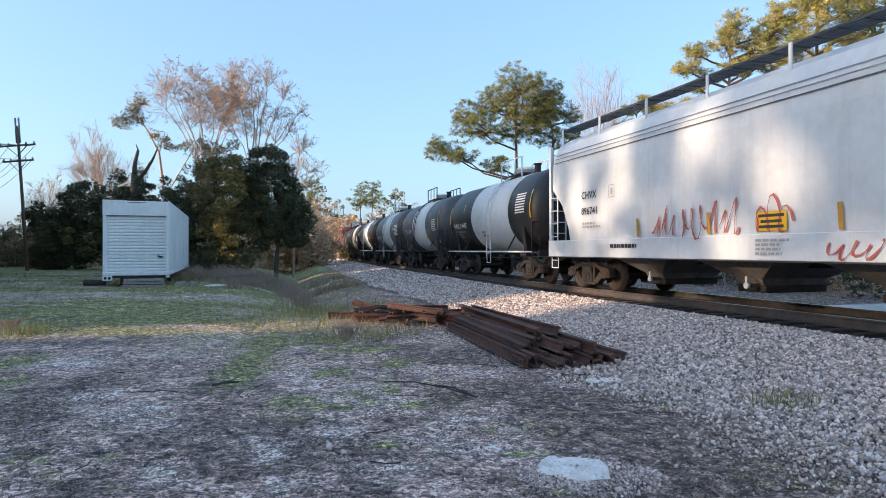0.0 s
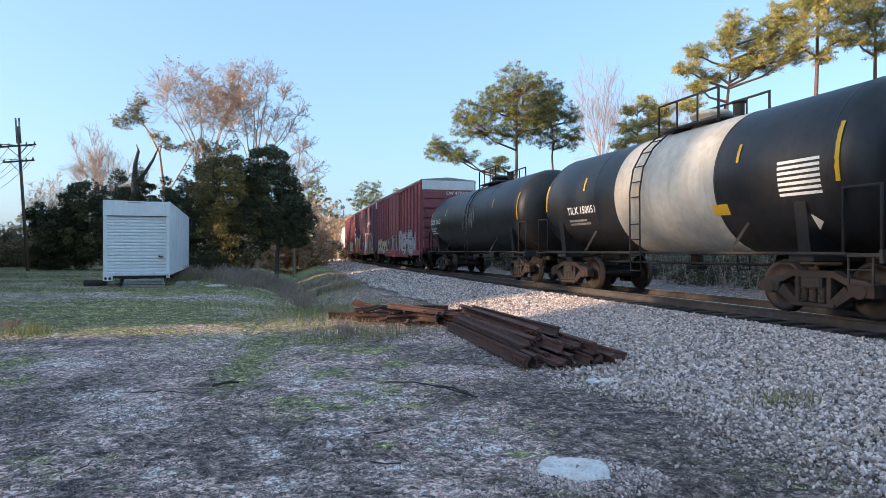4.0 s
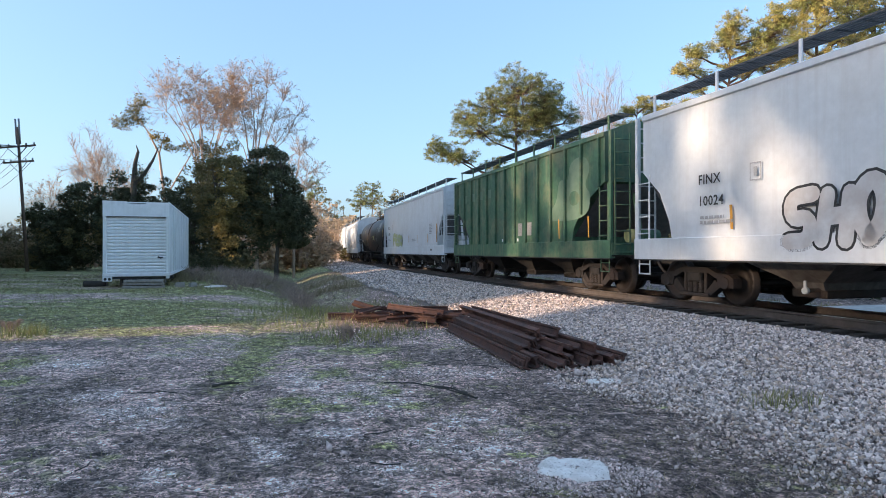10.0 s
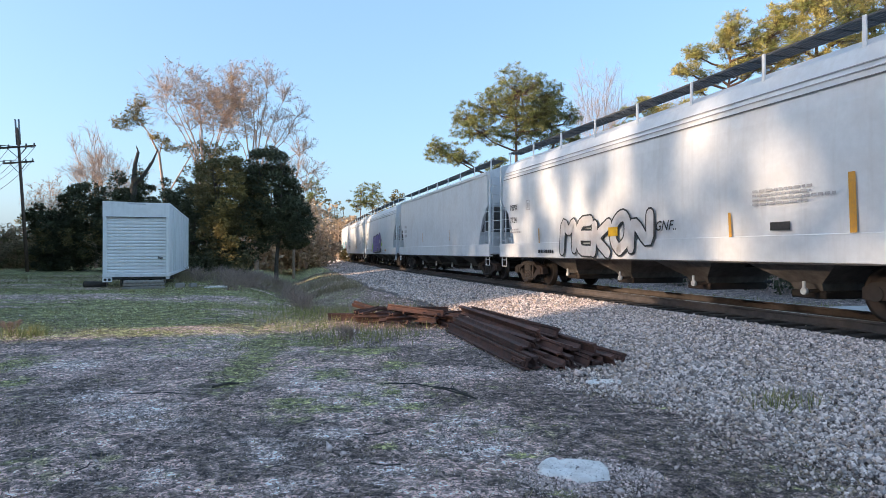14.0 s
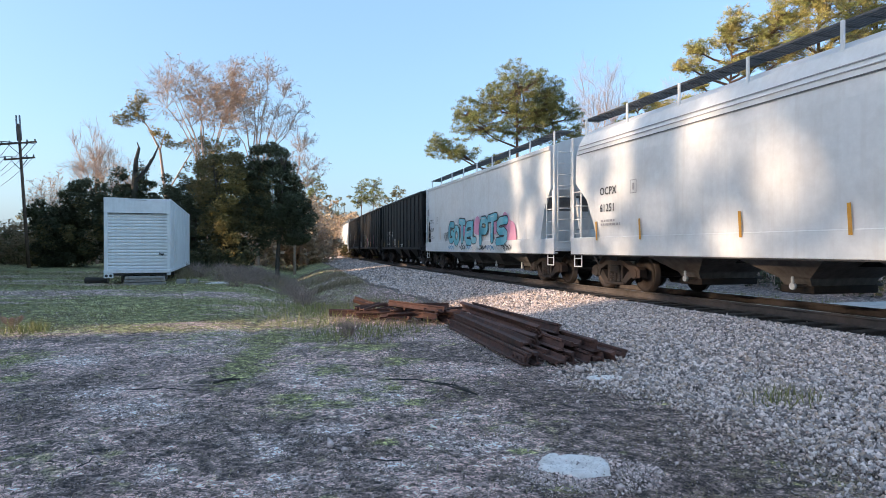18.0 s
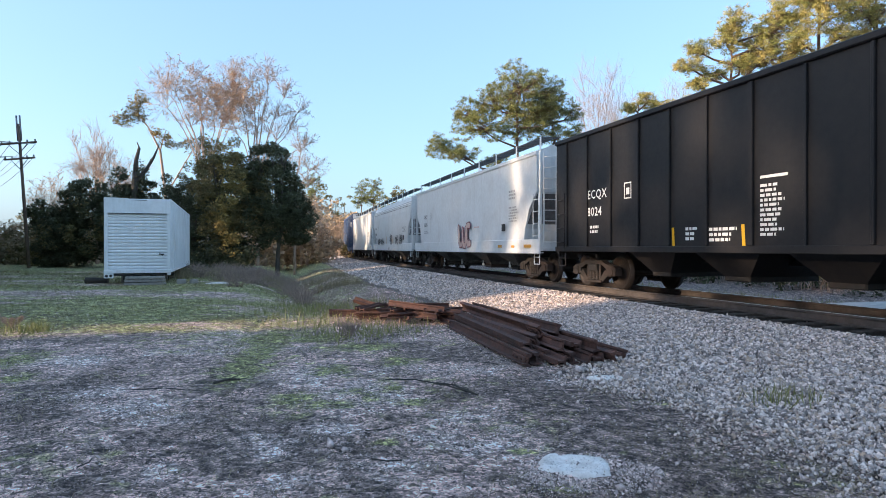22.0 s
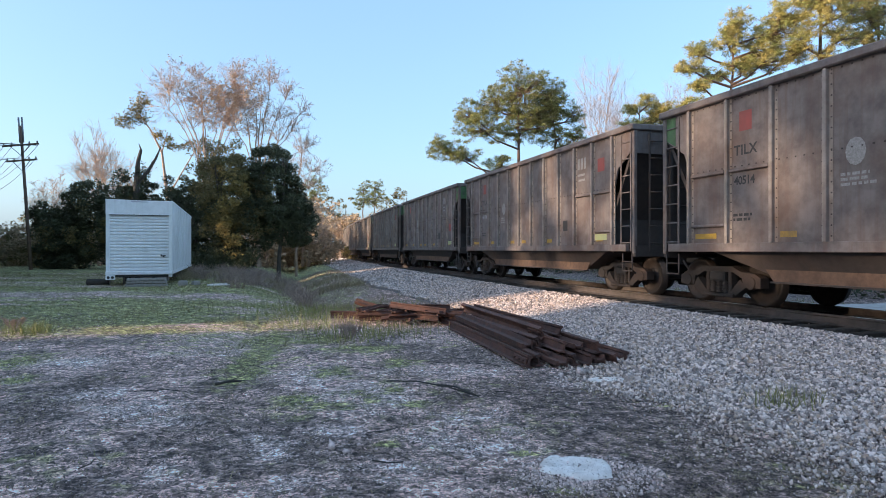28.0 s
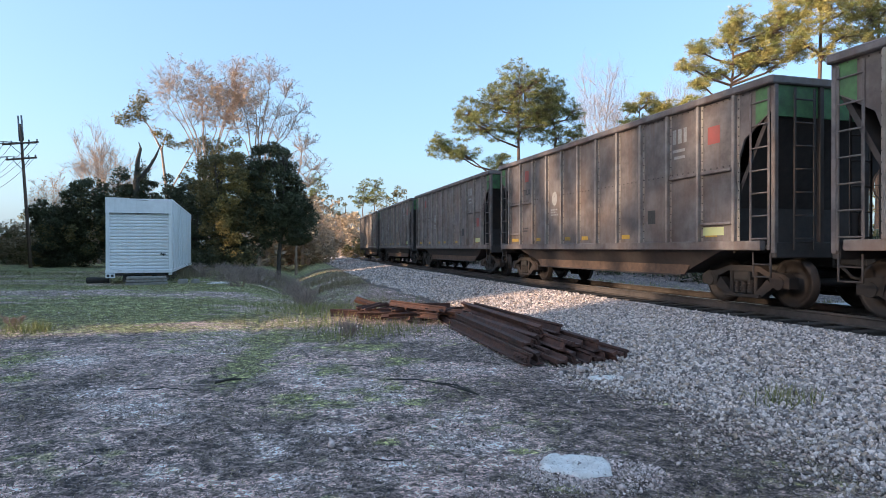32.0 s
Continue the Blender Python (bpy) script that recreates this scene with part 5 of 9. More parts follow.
# ---------------- open coal cars ----------------
def coal_hopper(label, L, mat, eave=4.0, green_end=True, seed=0, words=None):
    """Riveted open hopper with outside posts and sloping ends."""
    car = thing("coal_hopper", label, "freight car", group="cars of the freight train")
    hw = 1.50
    hb = L / 2 - 0.55
    b = 0.95       # how far the lower side is set back from the end
    sp = MB()
    # side sheets with their slanting ends, floor slopes and rim
    outline = [(-hb + b, 1.12), (hb - b, 1.12), (hb - b + 0.02, 2.45), (hb - 0.70, eave - 0.95), (hb - 0.05, eave - 0.55), (hb - 0.05, eave), (-hb + 0.05, eave), (-hb + 0.05, eave - 0.55), (-hb + 0.70, eave - 0.95), (-hb + b - 0.02, 2.45)]
    for sg in (-1, 1):
        part("side_sheet", MB().prism(outline, sg * hw - 0.02, sg * hw + 0.02, "Y"), mat, car)
        part("top_chord", MB().box((0, sg * (hw + 0.04), eave - 0.03), (2 * hb + 0.04, 0.17, 0.14), 0.02), mat, car)
        part("side_sill", MB().box((0, sg * (hw + 0.03), 1.13), (2 * hb - 0.5, 0.12, 0.17), 0.012), mat, car)
        # posts: paired flanges with rivets
        n = 12
        rv = MB()
        for k in range(n):
            x = -hb + b - 0.05 + (2 * hb - 2 * b + 0.1) * k / (n - 1)
            part("side_post", MB().box((x, sg * (hw + 0.055), (1.2 + eave - 0.1) / 2), (0.075, 0.10, eave - 1.3), 0.015).box((x, sg * (hw + 0.024), (1.2 + eave - 0.1) / 2), (0.20, 0.012, eave - 1.3)), M_coal_post, car)
            for i in range(16):
                z = 1.3 + i * (eave - 1.5) / 15
                for dx in (-0.08, 0.08):
                    rv.box((x + dx, sg * (hw + 0.034), z), (0.022, 0.012, 0.022))
        for i in range(int((2 * hb) / 0.17)):
            x = -hb + 0.1 + i * 0.17
            rv.box((x, sg * (hw + 0.024), eave - 0.14), (0.022, 0.014, 0.022))
            if abs(x) < hb - b:
                rv.box((x, sg * (hw + 0.024), 2.62), (0.022, 0.014, 0.022))
        tagged(part("rivets", rv, M_coal_dark, car), kind="stuff")
        # stiffeners across some bays
        for k in (0, 1, n - 3, n - 2):
            x0 = -hb + b + 0.02 + (2 * hb - 2 * b + 0.1) * k / (n - 1)
            x1 = x0 + (2 * hb - 2 * b + 0.1) / (n - 1) - 0.14
            part("side_stiffener", MB().box(((x0 + x1) / 2, sg * (hw + 0.05), 2.55), (x1 - x0, 0.07, 0.06), 0.01), mat, car)
            if k in (0, n - 2):
                part("side_stiffener", MB().box(((x0 + x1) / 2, sg * (hw + 0.05), 1.55), (x1 - x0, 0.07, 0.05), 0.01), mat, car)
        # deep girder under the side
        part("side_girder", MB().prism([(-hb + 2.75, 0.52), (hb - 2.75, 0.52), (hb - 2.3, 1.05), (-hb + 2.3, 1.05)], sg * (hw - 0.28) - 0.02, sg * (hw - 0.28) + 0.02, "Y"), M_coal_rust, car)
        part("girder_flange", MB().box((0, sg * (hw - 0.25), 0.51), (2 * hb - 5.5, 0.14, 0.03)), M_coal_dark, car)
    part("load", MB().box((0, 0, eave - 0.55), (2 * hb - 0.4, 2 * hw - 0.1, 0.1)), M_coalheap, car, "dark coal load below the rim")
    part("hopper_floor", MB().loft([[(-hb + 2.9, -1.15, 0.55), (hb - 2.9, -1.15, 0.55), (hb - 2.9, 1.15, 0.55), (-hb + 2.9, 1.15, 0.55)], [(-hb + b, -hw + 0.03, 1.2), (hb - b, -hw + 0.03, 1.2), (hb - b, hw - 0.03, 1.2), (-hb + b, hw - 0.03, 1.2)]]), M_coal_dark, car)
    for ex in (-1, 1):
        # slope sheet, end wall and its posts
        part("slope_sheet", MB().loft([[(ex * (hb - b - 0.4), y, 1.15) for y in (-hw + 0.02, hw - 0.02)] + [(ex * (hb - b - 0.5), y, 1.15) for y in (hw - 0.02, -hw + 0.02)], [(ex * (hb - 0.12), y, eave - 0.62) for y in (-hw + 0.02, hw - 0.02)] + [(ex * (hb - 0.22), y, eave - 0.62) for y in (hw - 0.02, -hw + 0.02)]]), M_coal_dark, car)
        # dark sheet added behind the end opening: hides the sky, reads as shade
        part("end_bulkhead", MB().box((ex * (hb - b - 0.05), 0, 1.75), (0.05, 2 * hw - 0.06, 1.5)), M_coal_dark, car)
        part("end_wall", MB().box((ex * (hb - 0.06), 0, eave - 0.34), (0.05, 2 * hw - 0.04, 0.60)), M_coal_green if green_end else mat, car, "faded green end panel" if green_end else "")
        part("end_chord", MB().box((ex * (hb - 0.04), 0, eave - 0.03), (0.17, 2 * hw + 0.2, 0.14), 0.02), mat, car)
        for y in (-hw + 0.02, -0.5, 0.5, hw - 0.02):
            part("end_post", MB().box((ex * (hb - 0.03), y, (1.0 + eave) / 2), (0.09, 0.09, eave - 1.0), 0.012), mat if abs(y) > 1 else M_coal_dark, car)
        part("end_ladder", ladder_mesh(0.42, eave - 1.2, 7, mat=mat), None, car, m=pose(ex * (hb - 0.32), -hw - 0.03, 1.05))
        part("end_ladder", ladder_mesh(0.42, eave - 1.2, 7, mat=M_coal_dark), None, car, m=pose(ex * (hb + 0.03), -hw + 0.6, 1.05, 0, 0, 90))
        part("end_sill", MB().box((ex * (hb - 0.05), 0, 1.05), (0.14, 2 * hw, 0.28), 0.02).box((ex * (hb - 0.5), 0, 1.1), (0.9, 2 * hw - 0.1, 0.06)), M_coal_dark, car)
        for sg in (-1, 1):
            part("step", stirrup(M_coal_dark), None, car, m=pose(ex * (hb - 0.30), sg * hw, 1.0))
        if green_end:
            for sg in (-1, 1):
                part("end_gusset", MB().prism([(ex * (hb - 0.42), eave - 0.74), (ex * (hb - 0.12), eave - 0.58), (ex * (hb - 0.12), eave - 0.12), (ex * (hb - 0.42), eave - 0.12)][::ex], sg * (hw + 0.022) - 0.003, sg * (hw + 0.022) + 0.003, "Y"), M_coal_green, car, "faded green corner paint")
    part("brake_wheel", brake_wheel(M_coal_dark), None, car, m=pose(hb + 0.12, 0.8, 2.2))
    part("air_reservoir", MB().tube((hb - 1.3, -0.2, 1.55), (hb - 1.3, 0.9, 1.55), 0.2, n=12), M_coal_dark, car)
    part("centre_sill", MB().box((0, 0, 0.9), (2 * hb - 1, 0.36, 0.3)), M_coal_dark, car)
    ends_and_trucks(car, L, L / 2 - 1.75)
    return car


def black_gondola(label, L, mat, eave=4.12, ribs=12, seed=0, heap=True):
    """Smooth-sided coal hopper with thin ribs and a heaped load."""
    car = thing("coal_hopper", label, "freight car", group="cars of the freight train")
    hw = 1.52
    hb = L / 2 - 0.55
    for sg in (-1, 1):
        part("side_sheet", MB().prism([(-hb + 1.15, 1.05), (hb - 1.15, 1.05), (hb - 0.02, 1.05), (hb - 0.02, eave), (-hb + 0.02, eave), (-hb + 0.02, 1.05)], sg * hw - 0.025, sg * hw + 0.025, "Y"), mat, car)
        part("top_chord", MB().box((0, sg * (hw + 0.02), eave), (2 * hb, 0.14, 0.12), 0.02), mat, car)
        part("side_sill", MB().box((0, sg * (hw + 0.02), 1.06), (2 * hb, 0.10, 0.14), 0.012), mat, car)
        for k in range(ribs):
            x = -hb + 0.65 + (2 * hb - 1.3) * k / (ribs - 1)
            part("side_rib", MB().box((x, sg * (hw + 0.045), (1.12 + eave - 0.06) / 2), (0.06 if k % 3 else 0.10, 0.07, eave - 1.2), 0.012), mat, car)
    rnd = random.Random(seed)
    n, m = 60, 9
    vs = []
    for i in range(n + 1):
        for j in range(m + 1):
            u, w = i / n, j / m
            x, y = -hb + 0.15 + (2 * hb - 0.3) * u, -hw + 0.04 + (2 * hw - 0.08) * w
            edge = math.sin(math.pi * w) ** 0.6 * min(1.0, 6 * min(u, 1 - u)) ** 0.7
            z = eave + 0.03 + edge * (0.20 + 0.10 * math.sin(u * 9 + seed) + rnd.uniform(-0.06, 0.06)) + rnd.uniform(-0.05, 0.06) + 0.035 * math.sin(u * 60 + seed)
            vs.append((x, y, z))
    fs = [(i * (m + 1) + j, (i + 1) * (m + 1) + j, (i + 1) * (m + 1) + j + 1, i * (m + 1) + j + 1) for i in range(n) for j in range(m)]
    part("load", MB().add(vs, fs), M_coalheap, car, "heaped black coal above the rim")
    for ex in (-1, 1):
        part("end_wall", MB().box((ex * (hb - 0.62), 0, (1.9 + eave) / 2), (0.05, 2 * hw - 0.06, eave - 1.9)), mat, car)
        for y in (-hw + 0.03, -0.6, 0.6, hw - 0.03):
            part("end_post", MB().box((ex * (hb - 0.05), y, (1.0 + eave) / 2), (0.09, 0.09, eave - 1.0), 0.012), mat, car)
        part("end_chord", MB().box((ex * (hb - 0.04), 0, eave), (0.14, 2 * hw + 0.1, 0.12), 0.02), mat, car)
        part("end_ladder", ladder_mesh(0.42, 1.6, 4, mat=mat), None, car, m=pose(ex * (hb - 0.34), -hw - 0.07, 1.05))
        part("end_ladder", ladder_mesh(0.42, eave - 1.2, 7, mat=mat), None, car, m=pose(ex * (hb + 0.03), -hw + 0.5, 1.05, 0, 0, 90))
        part("end_sill", MB().box((ex * (hb - 0.05), 0, 1.05), (0.14, 2 * hw, 0.26), 0.02).box((ex * (hb - 0.4), 0, 1.1), (0.7, 2 * hw - 0.1, 0.06)), M_under, car)
        for sg in (-1, 1):
            part("step", stirrup(mat), None, car, m=pose(ex * (hb - 0.32), sg * hw, 1.0))
    w = (2 * hb - 5.6) / 3
    for k in (-1, 0, 1):
        x = k * w
        rg = [[(x - a, -bb, z), (x + a, -bb, z), (x + a, bb, z), (x - a, bb, z)] for a, bb, z in ((0.35, 0.85, 0.52), (w * 0.40, hw - 0.35, 1.06))]
        bay = part("hopper_bay", MB().loft(rg), mat, car)
        part("outlet_gate", MB().box((x, 0, 0.48), (0.7, 1.7, 0.12), 0.02), M_under, bay)
    part("brake_wheel", brake_wheel(M_under), None, car, m=pose(hb + 0.12, 0.8, 2.2))
    part("centre_sill", MB().box((0, 0, 0.9), (2 * hb - 1, 0.36, 0.3)), M_under, car)
    ends_and_trucks(car, L, L / 2 - 1.9)
    return car


# ---------------- the consist, head to tail ----------------
# times at which each coupling passes the foot of the perpendicular
CUTS = dict(start=-0.05, A=1.24, B=2.04, C=2.81, D=3.60, E=4.44, F=5.31, G=6.28, LW=7.45, BN=8.642, AO=9.642, FI=10.913, GR=11.897, EQ=13.173,
            GA=14.287, PS=15.493, I6=16.737, OC=17.911, OD=19.117, EC=20.245, DC=21.229, E5=22.223, E8=23.177, CE=24.402, EH=25.515, CF=26.705,
            BL=27.84, La=28.83, Lb=29.758, Lc=30.68, Ld=31.626, Le=32.544, Lf=33.473, Lg=34.397, Lh=35.32, Li=36.25)
_names = list(CUTS)
MOVING = []


def span(key):
    """Middle time and length of a car between its two couplings."""
    i = _names.index(key)
    a, b = CUTS[_names[i - 1]], CUTS[key]
    t = (a + b) / 2
    return t, run(b, t) - run(a, t)


def enrol(key, car, late=0.0):
    MOVING.append((car, span(key)[0] + late))
    return car


def hopper_marks(car, key, mark, num, L, y=-1.572, mat=None, z=2.45, x=None, size=0.27):
    mat = mat or P_black
    x = -L / 2 + 2.3 if x is None else x
    text_on(car, mark, x, z, size, mat, y)
    text_on(car, num, x, z - 0.42, size, mat, y)
    bars_on(car, fine_print(2, 0.95, 0.055, 3), x + 0.05, z - 0.68, P_grey, y)
    bars_on(car, [(0, 0, 0.26, 0.02), (0, 0.30, 0.26, 0.02), (0, 0, 0.02, 0.32), (0.24, 0, 0.02, 0.32), (0.09, 0.08, 0.08, 0.16)], x + 1.35, z - 0.06, P_grey, y, name="plate_mark")


def strips(car, xs, mat, y, z=1.5, h=0.5, w=0.07):
    for x in xs:
        me = on_side(flat([(0.03, 0), (w + 0.03, 0), (w, h), (0, h)]), x, y, z)
        me.materials.append(mat)
        part("reflector", me, None, car)


def car_marks(car):
    """Letters, tags and plates painted or fixed on a car's side."""
    return [o for o in car.children if o.name.split(".")[0] in ("lettering", "marking", "sprayed_letter", "sprayed_patch", "scrawl", "reflector", "plate_mark", "notice", "emblem")]


def build_train():
    S = -1.572            # near side of flat hopper walls
    SC = -1.60            # near side of curved hopper walls
    # --- grey covered hopper with red scrawl
    t, L = span("A")
    c = enrol("A", covered_hopper("light grey curved-side covered hopper with red scrawl", L, M_white, curved=True))
    hopper_marks(c, "A", "CHVX", "896741", L, SC, x=-6.62)
    bars_on(c, [(0, 0, 0.66, 0.34)], -0.48, 1.42, P_yellow, SC, name="notice", label="yellow notice panel")
    bars_on(c, [(0.06, 0.05, 0.54, 0.05), (0.10, 0.14, 0.46, 0.05), (0.05, 0.24, 0.56, 0.05)], -0.48, 1.42, P_black, SC - 0.003, name="notice_print")
    for i, x in enumerate((-3.5, -2.6, -1.7, -0.6)):
        scribble(c, x, 1.30, 0.9, 0.75, P_redspray, SC, seed=i, loops=3, thick=0.028)
    for i, x in enumerate((0.9, 2.1)):
        scribble(c, x, 0.93, 1.0, 0.32, P_redspray, SC, seed=i + 9, loops=4, thick=0.025)
    strips(c, (-4.1, -1.75, 1.12), P_orange, SC, 1.40, 0.42, 0.09)
    bars_on(c, fine_print(4, 0.85, 0.045, 5), -0.5, 1.24, P_grey, SC)
    bars_on(c, fine_print(1, 1.2, 0.09, 6), -5.2, 1.15, P_black, S - 0.03)
    # --- tank cars
    t, L = span("B")
    c = enrol("B", tank_car("black tank car with broad white middle band", L, M_black, M_offwhite, (-0.128, 0.231), platform=1.0, rail_mat=M_offwhite, ladder_x=0.85))
    tank_words(c, "SHPX 214669", -3.95, 2.05, 0.30, P_white)
    tank_bars(c, fine_print(3, 1.4, 0.07, 2), -3.9, 1.85, P_dim)
    tank_bars(c, [(0, i * 0.09, 0.8, 0.045) for i in range(8)], 3.3, 2.35, P_white)
    placard(c, 3.6, 1.5)
    tank_bars(c, fine_print(2, 0.6, 0.09, 4), -0.5, 1.75, P_orange)
    t, L = span("C")
    c = enrol("C", tank_car("dark grey tank car with white band and rust streaks", L, M_tank_grey, M_offwhite, (-0.133, 0.155), platform=0.2, ladder_x=-0.6))
    tank_words(c, "UTLX 24640", -3.45, 2.1, 0.30, P_white)
    tank_bars(c, [(0, i * 0.09, 0.8, 0.045) for i in range(7)], 3.1, 2.1, P_white)
    tank_bars(c, fine_print(3, 1.0, 0.07, 7), 1.9, 2.15, P_dim)
    tank_bars(c, [(0, 0, 0.42, 0.22)], 1.45, 1.6, P_yellow, name="notice")
    placard(c, 3.75, 1.5)
    t, L = span("D")
    c = enrol("D", tank_car("slate grey tank car with white band and scrawl", L, M_tank_grey, M_offwhite, (-0.107, 0.185), platform=0.6, rail_mat=M_offwhite, ladder_x=-0.19))
    tank_words(c, "GATX 209943", -3.75, 1.95, 0.30, P_white)
    tank_words(c, "SR13450", 3.0, 2.45, 0.20, P_white)
    tank_bars(c, [(0, i * 0.09, 1.25, 0.05) for i in range(8)], 3.75, 2.1, P_white)
    scribble(c, -0.9, 2.2, 0.5, 0.45, P_black, -1.478, seed=4, loops=4, thick=0.03)
    tank_bars(c, [(0, 0, 0.42, 0.22)], 0.8, 1.75, P_orange, name="notice")
    placard(c, 3.75, 1.5)
    t, L = span("E")
    c = enrol("E", tank_car("glossy black tank car with white middle band", L, M_black, M_offwhite, (-0.124, 0.129), platform=0.1, rail_mat=M_offwhite, ladder_x=-0.95))
    tank_words(c, "PPAX 6170", -4.0, 2.0, 0.30, P_white)
    tank_bars(c, fine_print(2, 1.9, 0.06, 7), -4.0, 1.78, P_white)
    tank_bars(c, [(0, 0, 0.5, 0.34)], 2.5, 2.05, P_yellow, name="notice")
    tank_bars(c, [(0.05, 0.06, 0.4, 0.08), (0.05, 0.19, 0.4, 0.08)], 2.5, 2.05, P_black)
    tank_bars(c, [(0, i * 0.09, 0.75, 0.04) for i in range(7)], 4.0, 2.2, P_dim)
    tank_words(c, "PPAX 6170", 3.7, 3.25, 0.26, P_white)
    placard(c, 4.5, 1.5)
    t, L = span("F")
    c = enrol("F", tank_car("black tank car with aged cream band", L, M_black, M_cream, (-0.097, 0.187), platform=0.5, ladder_x=-0.2))
    tank_words(c, "TILX 150051", -3.7, 2.1, 0.28, P_white)
    tank_bars(c, fine_print(2, 1.4, 0.06, 8), -3.7, 1.88, P_dim)
    tank_bars(c, [(0, i * 0.09, 0.85, 0.05) for i in range(7)], 3.9, 2.0, P_white)
    tank_bars(c, [(0, 0, 0.42, 0.22)], 2.2, 1.75, P_yellow, name="notice")
    placard(c, 4.4, 1.5)
    t, L = span("G")
    c = enrol("G", tank_car("plain black tank car with white scrawled tag", L, M_black, None, platform=0.6, ladder_x=0.4))
    tank_words(c, "CSOX 23653", -L / 2 + 1.15, 2.40, 0.32, P_white)
    tank_bars(c, fine_print(3, 1.3, 0.07, 9), -L / 2 + 1.2, 2.15, P_white)
    for i in range(3):
        scribble(c, -0.4 + i * 0.5, 2.0, 0.7, 0.9, P_dim, -1.476, seed=20 + i, loops=3, thick=0.04)
    # --- box cars
    B = -1.598
    t, L = span("LW")
    c = enrol("LW", box_car("tall rust-red box car with silver graffiti", L, M_box_red, door=(-1.7, 1.42)))
    tag_paint(c, "DOOM", -6.95, 0.90, 1.22, P_mint, P_salmon, B, slant=0.0, width=1.18, seed=1, fat=0.02)
    tag_paint(c, "REHEN", 1.6, 0.88, 1.6, P_silver, P_black, B, slant=0.0, glow=P_offw, width=0.95, seed=2, fat=0.05, soft=1, shine=P_offw)
    wild_piece(c, -1.65, 1.12, 3.0, 0.95, 5, (P_black, P_silver, P_dim), P_dim, -1.632, 41)
    bars_on(c, [(0, 0, 0.42, 0.14)], -2.9, 1.07, P_yellow, B - 0.01, name="reflector")
    bars_on(c, [(0, 0, 0.42, 0.14), (4.6, 0.2, 0.45, 0.15), (6.6, 0.2, 0.45, 0.15)], -2.3, 0.90, P_yellow, B - 0.01, name="reflector")
    bars_on(c, [(0, 0, 0.30, 0.36)], -2.4, 1.5, P_grey, B - 0.004, name="notice")
    hb = L / 2 - 0.62
    me = word("LW 470382", 0.26, 0.004, 0.0, 1.05).copy()
    me.transform(Matrix.Translation((hb + 0.09, -0.15, 4.16)) @ Matrix(((0, 0, 1, 0), (1, 0, 0, 0), (0, 1, 0, 0), (0, 0, 0, 1))))
    me.materials.clear()
    me.materials.append(P_white)
    part("lettering", me, None, c)
    t, L = span("BN")
    c = enrol("BN", box_car("tall maroon box car with multicoloured graffiti", L, M_box_maroon, door=(-1.75, 1.25)))
    hb = L / 2 - 0.62
    for i in range(4):
        x = 3.45 + i * 0.68
        me = on_side(flat([(0, 0), (0.27, 0.01), (0.36, 0.26), (0.09, 0.25)]), x, B, 3.22 + 0.04 * i)
        me.materials.append(P_white)
        part("emblem", me, None, c)
        me = on_side(flat([(-0.05, -0.11), (0.36, -0.09), (0.38, -0.05), (-0.03, -0.07)]), x, B, 3.22 + 0.04 * i)
        me.materials.append(P_white)
        part("emblem", me, None, c)
    wild_piece(c, 1.5, 0.9, 5.1, 1.55, 8, (P_wine, P_wine, P_redspray, P_black), P_black, B, 3, P_lime, P_cyan, P_pink, P_lime)
    blob(c, [(5.6, 1.5), (6.9, 1.7), (7.3, 1.95), (6.4, 2.0), (5.7, 2.2)], P_cyan, B + 0.004, seed=31, jag=0.05)
    wild_piece(c, -7.0, 0.9, 4.9, 1.45, 6, (P_redspray, P_orange, P_lime, P_redspray, P_teal), P_wine, B, 8, P_yellow, P_teal, P_offw, P_yellow)
    bars_on(c, [(0, 0.25, 0.55, 0.22), (-0.1, 0.0, 0.45, 0.16)], 6.55, 0.85, P_yellow, B - 0.01, name="reflector")
    for i in range(3):
        scribble(c, -1.6 + i * 0.95, 1.35, 0.9, 0.6, (P_dim, P_pink, P_silver)[i], -1.632, seed=170 + i, loops=4, thick=0.03)
    text_on(c, "LD LMT", -hb + 0.60, 2.12, 0.11, P_white, B - 0.010)
    text_on(c, "LT WT", -hb + 0.60, 1.96, 0.11, P_white, B - 0.010)
    text_on(c, "763", -hb + 0.55, 2.6, 0.36, P_white, B - 0.004)
    bars_on(c, [(0.0, 0, 0.17, 0.32), (0.24, 0, 0.17, 0.32), (0.66, 0, 0.17, 0.32), (0.90, 0, 0.17, 0.32)], -hb + 0.62, 3.06, P_white, B - 0.004, name="emblem")
    t, L = span("AO")
    c = enrol("AO", box_car("rust-red box car with white overpainted graffiti", L, M_box_red, door=(-1.91, 1.09), posts=15))
    hb = L / 2 - 0.62
    text_on(c, "AO", -hb + 0.44, 2.40, 0.34, P_white, -1.506, fat=0.008)
    text_on(c, "K", -hb + 1.30, 2.46, 0.34, P_white, -1.506, fat=0.008)
    text_on(c, "140", -hb + 0.40, 1.96, 0.34, P_white, -1.506, fat=0.008)
    text_on(c, "79", -hb + 1.24, 2.02, 0.34, P_white, -1.506, fat=0.008)
    bars_on(c, [(0, 0.3, 0.40, 0.20), (0.05, -0.12, 0.40, 0.16)], -hb + 0.46, 1.15, P_yellow, -1.506, name="reflector")
    bars_on(c, fine_print(4, 0.55, 0.05, 33), -hb + 0.44, 1.84, P_white, -1.506)
    bars_on(c, fine_print(4, 0.6, 0.05, 34), -hb + 1.24, 1.88, P_white, -1.506)
